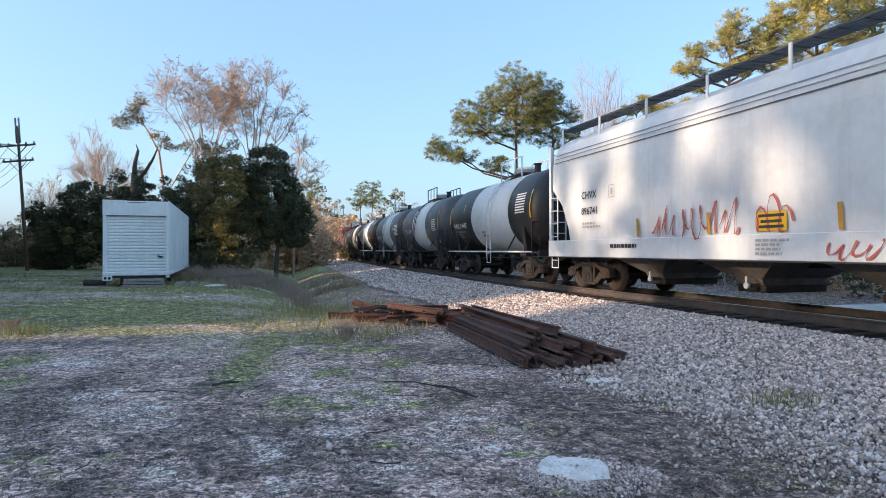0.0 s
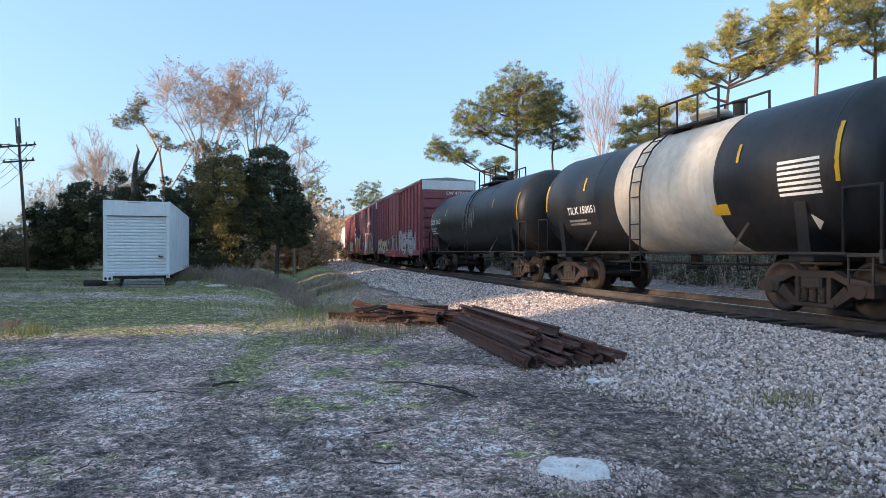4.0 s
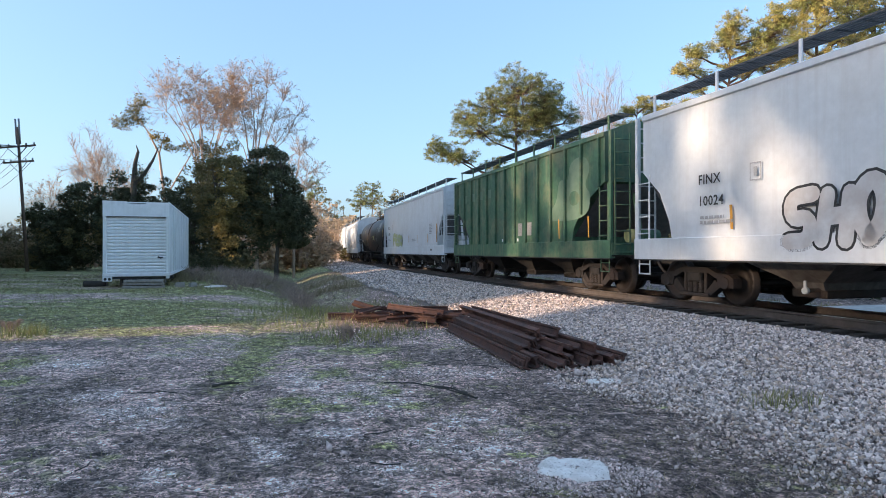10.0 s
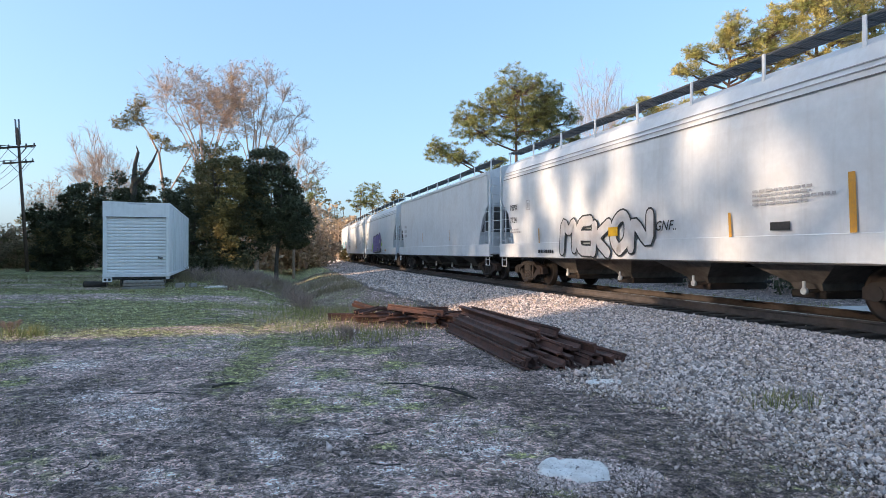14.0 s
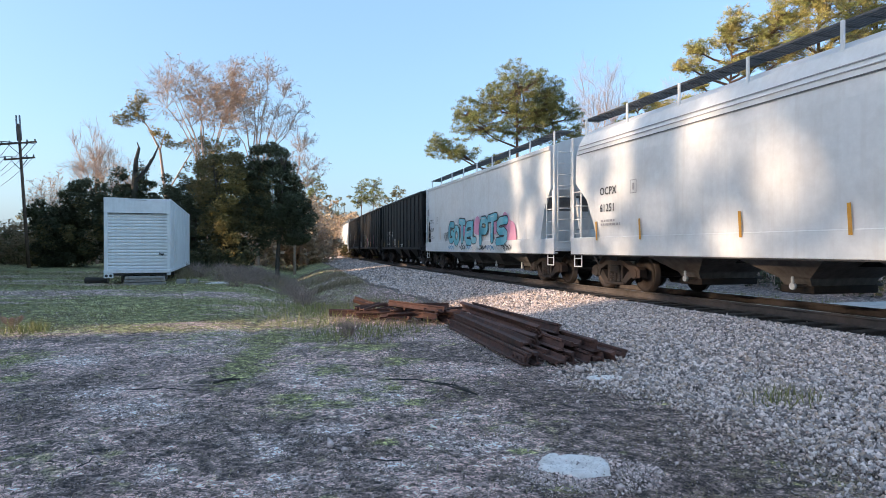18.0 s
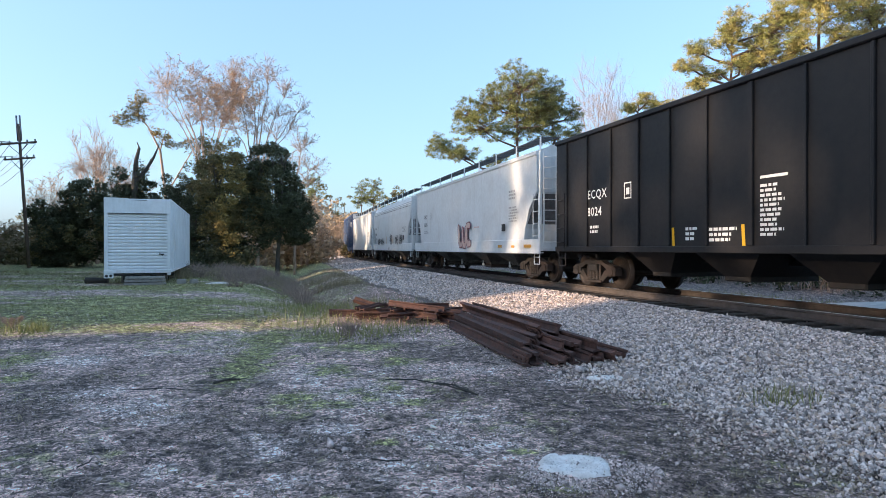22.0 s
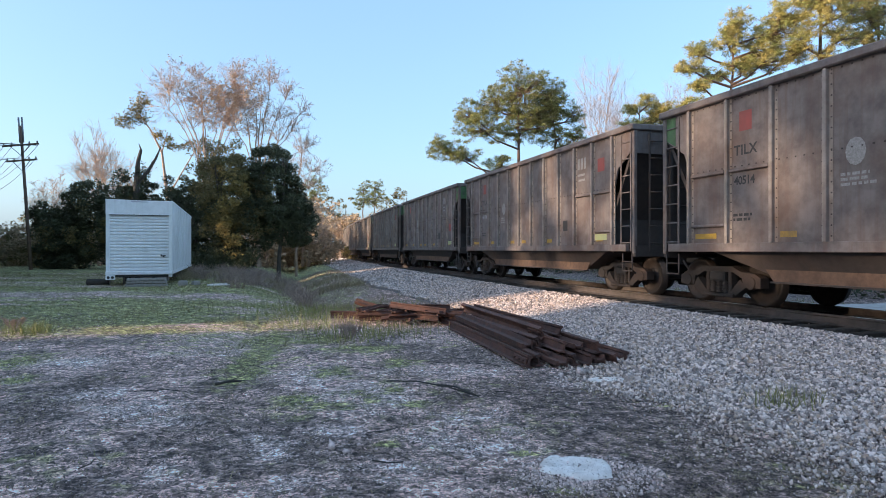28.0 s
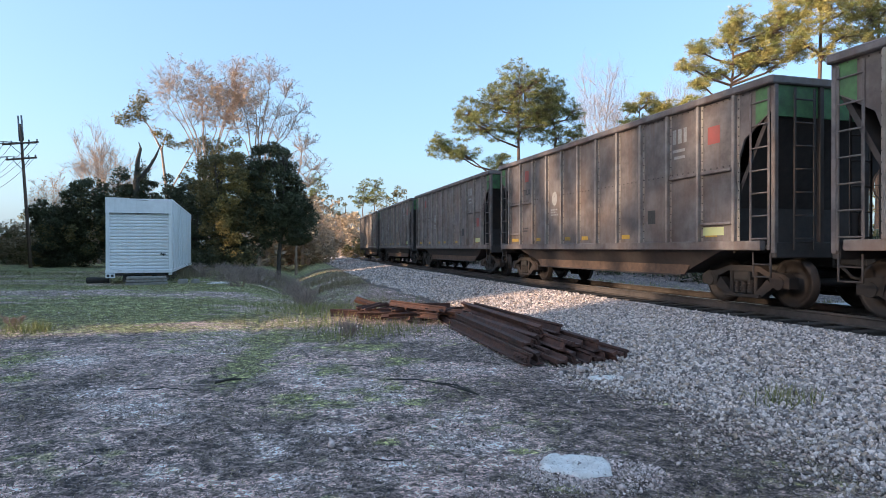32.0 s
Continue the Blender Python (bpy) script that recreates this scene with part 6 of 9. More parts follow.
    scribble(c, -hb + 2.0, 1.5, 0.6, 0.5, P_offw, -1.506, seed=35, loops=3, thick=0.03)
    wild_piece(c, 1.6, 0.86, 3.9, 1.15, 6, (P_offw, P_silver, P_mint, P_offw, P_teal), P_grey, B + 0.02, 6, P_offw, None, P_teal, P_offw)
    wild_piece(c, -1.75, 1.08, 2.7, 0.75, 4, (P_dim, P_silver, P_black), P_black, -1.632, 43)
    for i, line in enumerate(("CLOSE AND LOCK", "DOORS BEFORE", "MOVING CAR")):
        text_on(c, line, -0.82 + 0.05 * i, 3.62 - 0.12 * i, 0.09, P_white, -1.590)
    bars_on(c, [(0, 0.26, 0.55, 0.24), (0.02, 0.0, 0.55, 0.19)], hb - 2.15, 1.08, P_yellow, B - 0.008, name="reflector")
    bars_on(c, fine_print(6, 0.5, 0.05, 36), hb - 2.12, 2.35, P_dim, -1.506)
    notice = word("EXCESS HEIGHT CAR", 0.13, 0.003).copy()
    notice.transform(pose(hb + 0.027, -0.62, 4.64) @ Matrix(((0, 0, 1, 0), (1, 0, 0, 0), (0, 1, 0, 0), (0, 0, 0, 1))))
    notice.materials.clear()
    notice.materials.append(P_black)
    part("lettering", notice, None, c)
    # --- covered hoppers
    t, L = span("FI")
    L -= 0.58
    c = enrol("FI", covered_hopper("grey covered hopper with black and white tags", L, M_white), 0.02)
    hopper_marks(c, "FI", "FINX", "10024", L, S, z=2.40, x=-6.45)
    tag_paint(c, "SHOTE", -4.4, 1.10, 1.35, P_offw, P_black, S, slant=0.10, width=0.70, seed=3, fat=0.030)
    tag_paint(c, "REUBE", 1.0, 1.12, 1.38, P_silver, P_black, S, slant=0.05, glow=P_offw, width=0.80, seed=4)
    bars_on(c, fine_print(1, 1.5, 0.06, 3), -0.3, 1.82, P_redspray, S)
    strips(c, (-5.6, -1.4, 3.2), P_orange, S, 1.5, 0.45)
    strips(c, (6.85,), P_orange, S, 1.55, 0.9, 0.10)
    bars_on(c, fine_print(5, 0.7, 0.05, 8), 5.4, 2.2, P_grey, S)
    scribble(c, 6.0, 1.6, 0.8, 0.4, P_black, S, seed=31, loops=3, thick=0.02)
    fi = c
    t, L = span("GR")
    c = enrol("GR", covered_hopper("weathered green ribbed covered hopper with faded emblem", L, M_green, ribs=14, bays=3, dark_under=True, eave=4.1, big_hole=1.6))
    lo = material("faded_mint_emblem", (0.14, 0.21, 0.15), (0.10, 0.17, 0.11), 0.6, bump=0.0, scale=3)
    blob(c, [(3.0, 1.95), (5.4, 1.95), (5.6, 2.6), (5.2, 2.85), (5.6, 3.3), (5.2, 3.7), (4.4, 3.6), (4.3, 3.0), (3.7, 3.2), (3.6, 2.5), (3.0, 2.25)], lo, S + 0.035, name="emblem", seed=2, jag=0.02)
    blob(c, [(4.4, 2.35), (4.95, 2.35), (4.95, 2.75), (4.4, 2.75)], M_green, S + 0.032, name="emblem", seed=3, jag=0.02)
    strips(c, (3.9, 5.6), P_orange, S - 0.075, 1.45, 0.55, 0.07)
    bars_on(c, [(0, 0, 0.34, 0.42), (0.75, 0, 0.34, 0.42)], 0.7, 1.6, P_dim, S + 0.035, name="notice")
    bars_on(c, [(0, 0, 0.12, 0.10), (1.4, 0, 0.12, 0.10), (-2.6, 0, 0.12, 0.1)], -0.8, 1.42, P_white, S + 0.035)
    bars_on(c, [(i * 0.95, 0, 0.28, 0.32) for i in range(5)], -6.0, 3.1, lo, S + 0.033, name="emblem")
    t, L = span("EQ")
    L -= 0.58
    c = enrol("EQ", covered_hopper("pale grey covered hopper with faded olive tag", L, M_white), 0.02)
    hopper_marks(c, "EQ", "EQUX", "18293", L, S, z=2.58, x=-6.72)
    tag_paint(c, "FESO", -4.95, 1.45, 0.95, P_lime2, P_mint, S, slant=0.0, width=1.3, seed=5, fat=0.015)
    strips(c, (0.1, 2.4, 4.85), P_orange, S, 1.55, 0.45)
    strips(c, (6.7,), P_orange, S, 1.55, 0.9, 0.12)
    bars_on(c, fine_print(7, 0.7, 0.045, 11), 5.25, 2.45, P_grey, S)
    bars_on(c, fine_print(2, 1.2, 0.05, 12), 1.0, 1.75, P_grey, S)
    bars_on(c, [(0, 0, 0.3, 0.09)], 5.6, 1.12, P_black, S - 0.03)
    for o in set(car_marks(c)) | set(car_marks(fi)):
        o.location.x += 0.29
    # --- long dusty tank car
    t, L = span("GA")
    c = enrol("GA", tank_car("long dusty black tank car with caged platform", L, M_tank_brown, None, platform=-0.2, ladder_x=-0.6, r=1.42, zc=2.44))
    tank_words(c, "GATX 79005", -6.6, 1.95, 0.28, P_white)
    tank_bars(c, [(0, i * 0.1, 1.2, 0.055) for i in range(8)], L * 0.27, 2.6, P_dim)
    tank_bars(c, [(0, 0, 0.75, 0.32)], L * 0.09, 2.05, P_lime2, name="notice")
    for x in (-4.6, -2.4, 0.8, 2.2):
        arc_strip(c, x, 0.07, 1.434, 2.44, -22, -6, P_yellow)
    tank_bars(c, fine_print(3, 0.9, 0.06, 3), L * 0.19, 2.1, P_dim)
    # --- more covered hoppers
    t, L = span("PS")
    c = enrol("PS", covered_hopper("silver-grey curved covered hopper with bubble tag", L, M_white, curved=True))
    hopper_marks(c, "PS", "PSPX", "7124", L, SC, z=2.49, x=-7.15)
    tag_paint(c, "MEKON", -3.4, 0.98, 1.35, P_offw, P_black, SC - 0.02, slant=0.05, width=1.0, seed=6, fat=0.034)
    text_on(c, "GNF..", 1.05, 1.55, 0.30, P_black, SC, slant=0.3)
    bars_on(c, [(0, 0, 0.42, 0.22)], -0.8, 1.47, P_yellow, SC - 0.03, name="notice")
    strips(c, (-4.9, 3.3), P_orange, SC, 1.36, 0.45)
    strips(c, (5.78,), P_orange, SC, 1.37, 0.9, 0.12)
    bars_on(c, fine_print(4, 1.8, 0.045, 13), 3.9, 2.12, P_grey, SC)
    bars_on(c, [(0, 0, 0.42, 0.14)], 4.3, 1.45, P_black, SC)
    bars_on(c, fine_print(1, 1.1, 0.10, 6), -4.9, 1.05, P_black, S - 0.03)
    t, L = span("I6")
    c = enrol("I6", covered_hopper("light grey covered hopper with worn stencils", L, M_white))
    bars_on(c, fine_print(3, 0.9, 0.16, 3), -L / 2 + 2.2, 2.5, P_grey, S)
    strips(c, (-2.2, 3.0), P_orange, S, 1.6, 0.5)
    t, L = span("OC")
    c = enrol("OC", covered_hopper("grey curved covered hopper with purple graffiti", L, M_white, curved=True))
    hopper_marks(c, "OC", "OCPX", "71496", L, SC, z=2.5, x=-6.67)
    blob(c, [(-3.0, 1.2), (-2.3, 1.2), (-2.2, 1.9), (-2.8, 1.8)], P_lime, SC + 0.004, seed=7, jag=0.15)
    blob(c, [(1.3, 1.4), (2.3, 1.45), (2.3, 1.75), (1.4, 2.0)], P_lime, SC + 0.004, seed=8, jag=0.15)
    blob(c, [(-2.95, 0.96), (1.9, 0.96), (2.0, 1.25), (1.4, 1.45), (-2.6, 1.4)], P_black, SC + 0.003, seed=9, jag=0.06)
    tag_paint(c, "SERO", -2.55, 1.15, 1.6, P_purple, P_black, SC, slant=0.0, width=0.98, seed=7, glow=P_grey)
    text_on(c, "MIB", 1.66, 1.85, 0.28, P_black, SC)
    text_on(c, "22", 2.96, 0.98, 0.30, P_black, S - 0.03, slant=0.3)
    scribble(c, 2.0, 0.98, 0.6, 0.28, P_black, S - 0.035, seed=44, loops=3, thick=0.02)
    bars_on(c, [(0, 0, 0.6, 0.10), (7.4, 0.02, 0.7, 0.11), (-2.6, 0, 0.4, 0.08)], -4.0, 1.12, P_orange, S - 0.03, name="reflector")
    t, L = span("OD")
    c = enrol("OD", covered_hopper("pale grey covered hopper with rusty roof edge", L, M_offwhite, curved=True))
    hopper_marks(c, "OD", "OCPX", "61251", L, SC, z=2.42, x=-6.68)
    strips(c, (-6.9, -5.0, -1.9, 0.3, 2.45), P_orange, SC, 1.28, 0.48)
    bars_on(c, [(0, 0, 0.62, 0.34)], 1.2, 1.38, P_yellow, SC, name="notice")
    bars_on(c, [(0.06, 0.05, 0.5, 0.05), (0.06, 0.14, 0.5, 0.05), (0.06, 0.24, 0.5, 0.05)], 1.2, 1.38, P_black, SC - 0.003)
    bars_on(c, fine_print(3, 0.8, 0.05, 14), 4.3, 1.9, P_grey, SC)
    bars_on(c, fine_print(3, 0.3, 0.07, 15), 5.4, 2.0, P_black, SC)
    t, L = span("EC")
    c = enrol("EC", covered_hopper("white covered hopper with teal and pink graffiti", L, M_offwhite, big_hole=0.75))
    hopper_marks(c, "EC", "ECUX", "860669", L, S, z=2.33, x=-6.86)
    for i, x in enumerate((-1.6, 0.3, 2.2, 3.4)):
        blob(c, [(x, 1.6), (x + 0.9, 1.6), (x + 0.85, 2.15), (x + 0.4, 2.4), (x + 0.05, 2.15)], P_pink, S + 0.004, seed=i, jag=0.07)
    tag_paint(c, "GOTEL", -3.4, 1.22, 1.30, P_teal, P_black, S, slant=0.12, width=0.98, seed=8, fat=0.05, soft=1, shine=P_offw)
    tag_paint(c, "PTS", 0.95, 1.22, 1.40, P_teal, P_black, S, slant=0.12, width=1.08, seed=9, fat=0.05, soft=1, shine=P_offw)
    blob(c, [(3.7, 1.2), (4.8, 1.2), (4.7, 1.9), (4.0, 2.2)], P_pink, S + 0.002, seed=17, jag=0.12)
    for i in range(9):
        scribble(c, -3.3 + i * 0.85, 1.0, 0.95, 0.2, (P_cyan, P_offw, P_black)[i % 3], S - 0.036, seed=150 + i, loops=5, thick=0.028)
    scribble(c, -4.1, 1.4, 0.6, 0.45, P_black, S - 0.004, seed=45, loops=4, thick=0.03)
    strips(c, (-L / 2 + 1.0, -4.9, -2.0, 1.6), P_orange, S, 1.5, 0.6)
    bars_on(c, [(0, 0, 0.35, 0.32)], -L / 2 + 0.9, 2.75, P_grey, S, name="notice")
    # --- black coal cars
    t, L = span("DC")
    c = enrol("DC", black_gondola("black coal hopper heaped with coal", L, M_gon_black, seed=1))
    g = -1.552
    for w_, x, z in (("DC", 0.0, 1.96), ("BX", 0.66, 1.98), ("10", 0.0, 1.60), ("20", 0.66, 1.62)):
        text_on(c, w_, -4.2 + x, z, 0.32, P_white, g, fat=0.008)
    bars_on(c, fine_print(2, 1.1, 0.06, 3), -4.2, 1.40, P_white, g)
    bars_on(c, [(0, 0, 0.32, 0.03), (0, 0.36, 0.32, 0.03), (0, 0, 0.03, 0.38), (0.29, 0, 0.03, 0.38), (0.08, 0.1, 0.16, 0.16)], -2.5, 1.74, P_white, g, name="plate_mark")
    bars_on(c, [(0, 0, 0.28, 0.42)], -1.5, 1.27, P_white, g, name="notice")
    strips(c, (-5.8, -3.9, -1.95, -0.1, 3.2), P_yellow, g, 1.1, 0.45, 0.08)
    bars_on(c, fine_print(3, 1.0, 0.06, 5), 0.64, 1.28, P_white, g)
    bars_on(c, fine_print(2, 0.8, 0.06, 6), -1.4, 1.17, P_dim, g)
    t, L = span("E5")
    c = enrol("E5", black_gondola("black coal hopper with white and purple scrawls", L, M_gon_black, seed=2))
    text_on(c, "ECQX", -4.5, 2.2, 0.32, P_white, g, space=1.3)
    text_on(c, "57602", -4.5, 1.75, 0.32, P_white, g, space=1.2)
    bars_on(c, fine_print(2, 0.6, 0.06, 3), -4.3, 1.45, P_dim, g)
    bars_on(c, [(0, 0, 0.3, 0.03), (0, 0.36, 0.3, 0.03), (0, 0, 0.03, 0.38), (0.27, 0, 0.03, 0.38)], -3.25, 2.3, P_white, g, name="plate_mark")
    for i, (x, z, w_, h_, m_) in enumerate(((-2.45, 1.75, 0.5, 0.5, P_white), (-2.5, 1.15, 0.75, 0.5, P_white), (-1.35, 1.1, 0.45, 0.95, P_pink), (-0.4, 1.35, 0.8, 0.35, P_white), (-0.1, 1.05, 0.55, 0.35, P_white), (0.8, 1.2, 0.7, 0.9, P_pink), (2.6, 1.2, 0.7, 1.0, P_pink), (-5.6, 1.1, 0.3, 0.6, P_white))):
        scribble(c, x, z, w_, h_, m_, g - 0.002, seed=60 + i, loops=4, thick=0.03)
    strips(c, (-3.12, 1.0), P_yellow, g, 1.13, 0.45, 0.08)
    text_on(c, "6", -2.8, 1.95, 0.2, P_white, g)
    text_on(c, "5", -0.2, 2.0, 0.2, P_white, g)
    t, L = span("E8")
    c = enrol("E8", black_gondola("matt black coal hopper with white stencils", L, M_gon_black, seed=3, ribs=11))
    text_on(c, "ECQX", -4.64, 2.38, 0.32, P_white, g, space=1.15)
    text_on(c, "8024", -4.64, 1.93, 0.32, P_white, g, space=1.15)
    bars_on(c, fine_print(2, 0.6, 0.07, 3), -4.5, 1.6, P_white, g)
    bars_on(c, [(0, 0, 0.3, 0.03), (0, 0.36, 0.3, 0.03), (0, 0, 0.03, 0.38), (0.27, 0, 0.03, 0.38), (0.08, 0.1, 0.14, 0.16)], -2.9, 2.26, P_white, g, name="plate_mark")
    bars_on(c, fine_print(11, 0.55, 0.05, 8) + [(0, 0.15, 0.6, 0.05)], 1.35, 2.15, P_white, g)
    strips(c, (-1.1, 0.9), P_yellow, g, 1.1, 0.42, 0.08)
    bars_on(c, fine_print(3, 0.45, 0.06, 9), -0.65, 1.45, P_white, g)
    bars_on(c, fine_print(3, 0.9, 0.06, 10), 0.05, 1.42, P_white, g)
    # --- covered hoppers behind the coal cars
    t, L = span("CE")
    c = enrol("CE", covered_hopper("clean white covered hopper with pink outlined tag", L, M_offwhite))
    hopper_marks(c, "CE", "CEFX", "53904", L, S, z=2.62, x=-6.37)
    tag_paint(c, "LUC", 0.0, 1.12, 1.2, P_salmon, P_wine, S - 0.03, slant=-0.1, width=0.8, seed=10, fat=0.02, soft=1)
    bars_on(c, [(0, 0, 0.4, 0.10), (1.3, 0, 0.25, 0.08), (2.4, 0, 0.6, 0.10)], 4.9, 1.10, P_orange, S - 0.03, name="reflector")
    bars_on(c, [(0, 0, 0.36, 0.26)], 5.2, 1.68, P_black, S, name="notice")
    bars_on(c, fine_print(6, 0.9, 0.055, 16), 5.9, 2.45, P_grey, S)
    bars_on(c, fine_print(3, 0.7, 0.07, 17), 5.9, 3.0, P_grey, S)
    bars_on(c, fine_print(1, 0.9, 0.05, 18), 2.1, 1.9, P_salmon, S)
    t, L = span("EH")
    c = enrol("EH", covered_hopper("white curved covered hopper with four black tags", L, M_offwhite, curved=True))
    hopper_marks(c, "EH", "CHVX", "896661", L, SC, z=2.48, x=-6.38)
    for i, (x, w_, h_) in enumerate(((-5.2, 1.4, 0.5), (-3.7, 1.4, 0.45), (0.25, 0.9, 0.75), (2.3, 1.1, 0.65), (3.9, 0.9, 0.75))):
        for j in range(2):
            scribble(c, x + 0.1 * j, 1.28 + 0.05 * j, w_, h_, P_black, SC - 0.001 * j, seed=80 + i * 3 + j, loops=6, thick=0.032)
    strips(c, (-1.15, 1.2, 3.75), P_orange, SC, 1.4, 0.5, 0.09)
    bars_on(c, [(0, 0, 0.42, 0.28)], 5.05, 1.6, P_black, SC, name="notice")
    bars_on(c, fine_print(4, 1.3, 0.05, 19), 4.95, 2.35, P_grey, SC)
    bars_on(c, fine_print(3, 0.7, 0.05, 20), -0.4, 1.12, P_grey, S - 0.03)
    t, L = span("CF")
    c = enrol("CF", covered_hopper("clean pale grey covered hopper with black print", L, M_offwhite))
    hopper_marks(c, "CF", "CEFX", "50269", L, S, z=2.65, x=-6.53)
    bars_on(c, fine_print(5, 1.0, 0.055, 21), 5.2, 2.45, P_black, S)
    bars_on(c, fine_print(2, 0.4, 0.05, 22), 3.2, 1.6, P_grey, S)
    bars_on(c, [(0, 0, 0.12, 0.10), (7.7, 0, 0.5, 0.10)], -0.6, 1.14, P_orange, S - 0.03, name="reflector")
    # --- blue box car
    t, L = span("BL")
    c = enrol("BL", box_car("tall dark blue box car with white lettering", L, M_box_blue, eave=4.85, door=(-2.2, 1.6), posts=19))
    hb = L / 2 - 0.62
    for i in range(4):
        me = on_side(flat([(0, 0), (0.40, 0), (0.40, 0.55), (0, 0.55)] if i != 2 else [(0, 0.4), (0.15, 0.4), (0.15, 0), (0.27, 0), (0.27, 0.4), (0.42, 0.4), (0.42, 0.55), (0, 0.55)]), 4.55 + i * 0.66, B + 0.04, 3.45)
        me.materials.append(P_white)
        part("emblem", me, None, c)
    for x in (-1.9, -1.0, 0.6, 1.2):
        bars_on(c, [(0, 0, 0.22, 0.5), (0.05, 0.6, 0.15, 0.2)], x, 1.9, P_dim, -1.63)
    bars_on(c, [(0, 0, 0.35, 0.16), (0, 0.5, 0.3, 0.1)], hb - 1.4, 1.2, P_lime, B + 0.04, name="reflector")
    # --- riveted coal hoppers to the end of the train
    M_logo_red = material("faded_red_panel", (0.30, 0.07, 0.06), (0.24, 0.07, 0.06), 0.7, bump=0.0, scale=5)
    H = -1.526
    for i, key in enumerate(("La", "Lb", "Lc", "Ld", "Le", "Lf", "Lg", "Lh", "Li")):
        t, L = span(key)
        gr = key not in ("Lb",)
        c = enrol(key, coal_hopper("sooty grey-brown riveted coal hopper" + (" with faded green ends" if gr else " with plain rusty ends"), L, M_coal, green_end=gr, seed=i))
        num = {"La": "40514", "Lb": "40114", "Lc": "46537", "Ld": "46537", "Le": "48433"}.get(key, "")
        n = 12
        bx = lambda k: -(L / 2 - 0.55) + 0.90 + (2 * (L / 2 - 0.55) - 1.8) * k / (n - 1) + 0.13
        w_ = (2 * (L / 2 - 0.55) - 1.8) / (n - 1) - 0.24
        text_on(c, "TILX", bx(1) + 0.02, 2.82, 0.26, P_black, H, fat=0.006)
        if num:
            text_on(c, num, bx(1) + 0.02, 2.28, 0.22, P_grey if i % 2 else P_black, H, space=0.9)
        bars_on(c, fine_print(2, w_ * 0.8, 0.05, 3), bx(1), 1.7, P_black, H)
        bars_on(c, [(0, 0, 0.30, 0.36)], bx(1) + 0.15, 3.25, M_logo_red, H, name="emblem", label="faded red square emblem")
        bars_on(c, [(0, 0, 0.34, 0.34)], bx(n - 2) + 0.1, 3.1 if i % 2 else 1.95, M_logo_red, H, name="notice")
        bars_on(c, [(0.05, 0, 0.36, 0.06), (0.0, 0.14, 0.40, 0.06), (0, 0.32, 0.12, 0.3), (0.18, 0.32, 0.12, 0.3), (0.36, 0.32, 0.1, 0.3)], bx(n - 3), 2.95, P_dim, H, name="emblem")
        bars_on(c, [(0, 0, 0.28, 0.30)], bx(n - 4) + 0.1, 1.62, P_black, H, name="notice")
        for k in (0, 2, 4, 5, 7, n - 2):
            bars_on(c, [(0, 0, 0.34 if k else 0.6, 0.10)], bx(k) + 0.02, 1.30, P_yellow_dirty, H, name="reflector")
        me = on_side(flat([(0.17 * math.cos(q * 0.5236), 0.21 * math.sin(q * 0.5236)) for q in range(12)] ), bx(3) + 0.35, H, 2.55)
        me.materials.append(P_dim)
        part("emblem", me, None, c)
        bars_on(c, fine_print(3, w_ * 0.7, 0.045, 30 + i), bx(3) + 0.1, 2.2, P_dim, H)
        bars_on(c, [(0, 0.05, 0.6, 0.16)], bx(n - 2) - 0.05, 1.28, P_lime2, H - 0.002, name="reflector")


build_train()


def motions():
    for car, T in MOVING:
        rows = []
        for t in range(33):
            x, y, ux, uy = track(run(T, t))
            rows.append((t, pose(x, y, RAIL_Z, 0, 0, math.degrees(math.atan2(-uy, -ux)))))
        walk(car, rows)
    when = {car: T for car, T in MOVING}
    for w, ax, car in WHEELSETS:
        T = when[car]
        k0, k1 = max(0, math.floor((T - 3.1) * FPS)), min(32 * FPS, math.ceil((T + 0.35) * FPS))
        ks = sorted({0, 32 * FPS} | set(range(k0, k1 + 1)))
        base = run(T, k0 / FPS)
        rows = []
        for k in ks:
            kk = min(max(k, k0), k1)
            rows.append((k / FPS, pose(ax, 0, 0) @ Matrix.Rotation((base - run(T, kk / FPS)) / WHEEL_R, 4, "Y")))
        walk(w, rows)
# ================= vegetation =================
M_bark = material("grey_brown_bark", (0.11, 0.09, 0.075), (0.07, 0.058, 0.05), 0.9, scale=9, bump=0.6, bump_scale=30)
M_pinebark = material("reddish_pine_bark", (0.17, 0.10, 0.065), (0.10, 0.065, 0.05), 0.9, scale=7, bump=0.6, bump_scale=24)
M_twig = material("pale_bare_twigs", (0.50, 0.355, 0.27), (0.36, 0.26, 0.20), 0.85, scale=5, bump=0.0)
M_brush = material("dry_brown_brush", (0.40, 0.29, 0.235), (0.26, 0.19, 0.155), 0.9, scale=5, bump=0.0, island=0.3)


def leaf_material(name, c1, c2, isl=0.35):
    m = material(name, c1, c2, 0.6, scale=0.9, bump=0.0, island=isl, spec=0.25, detail=3)
    return m


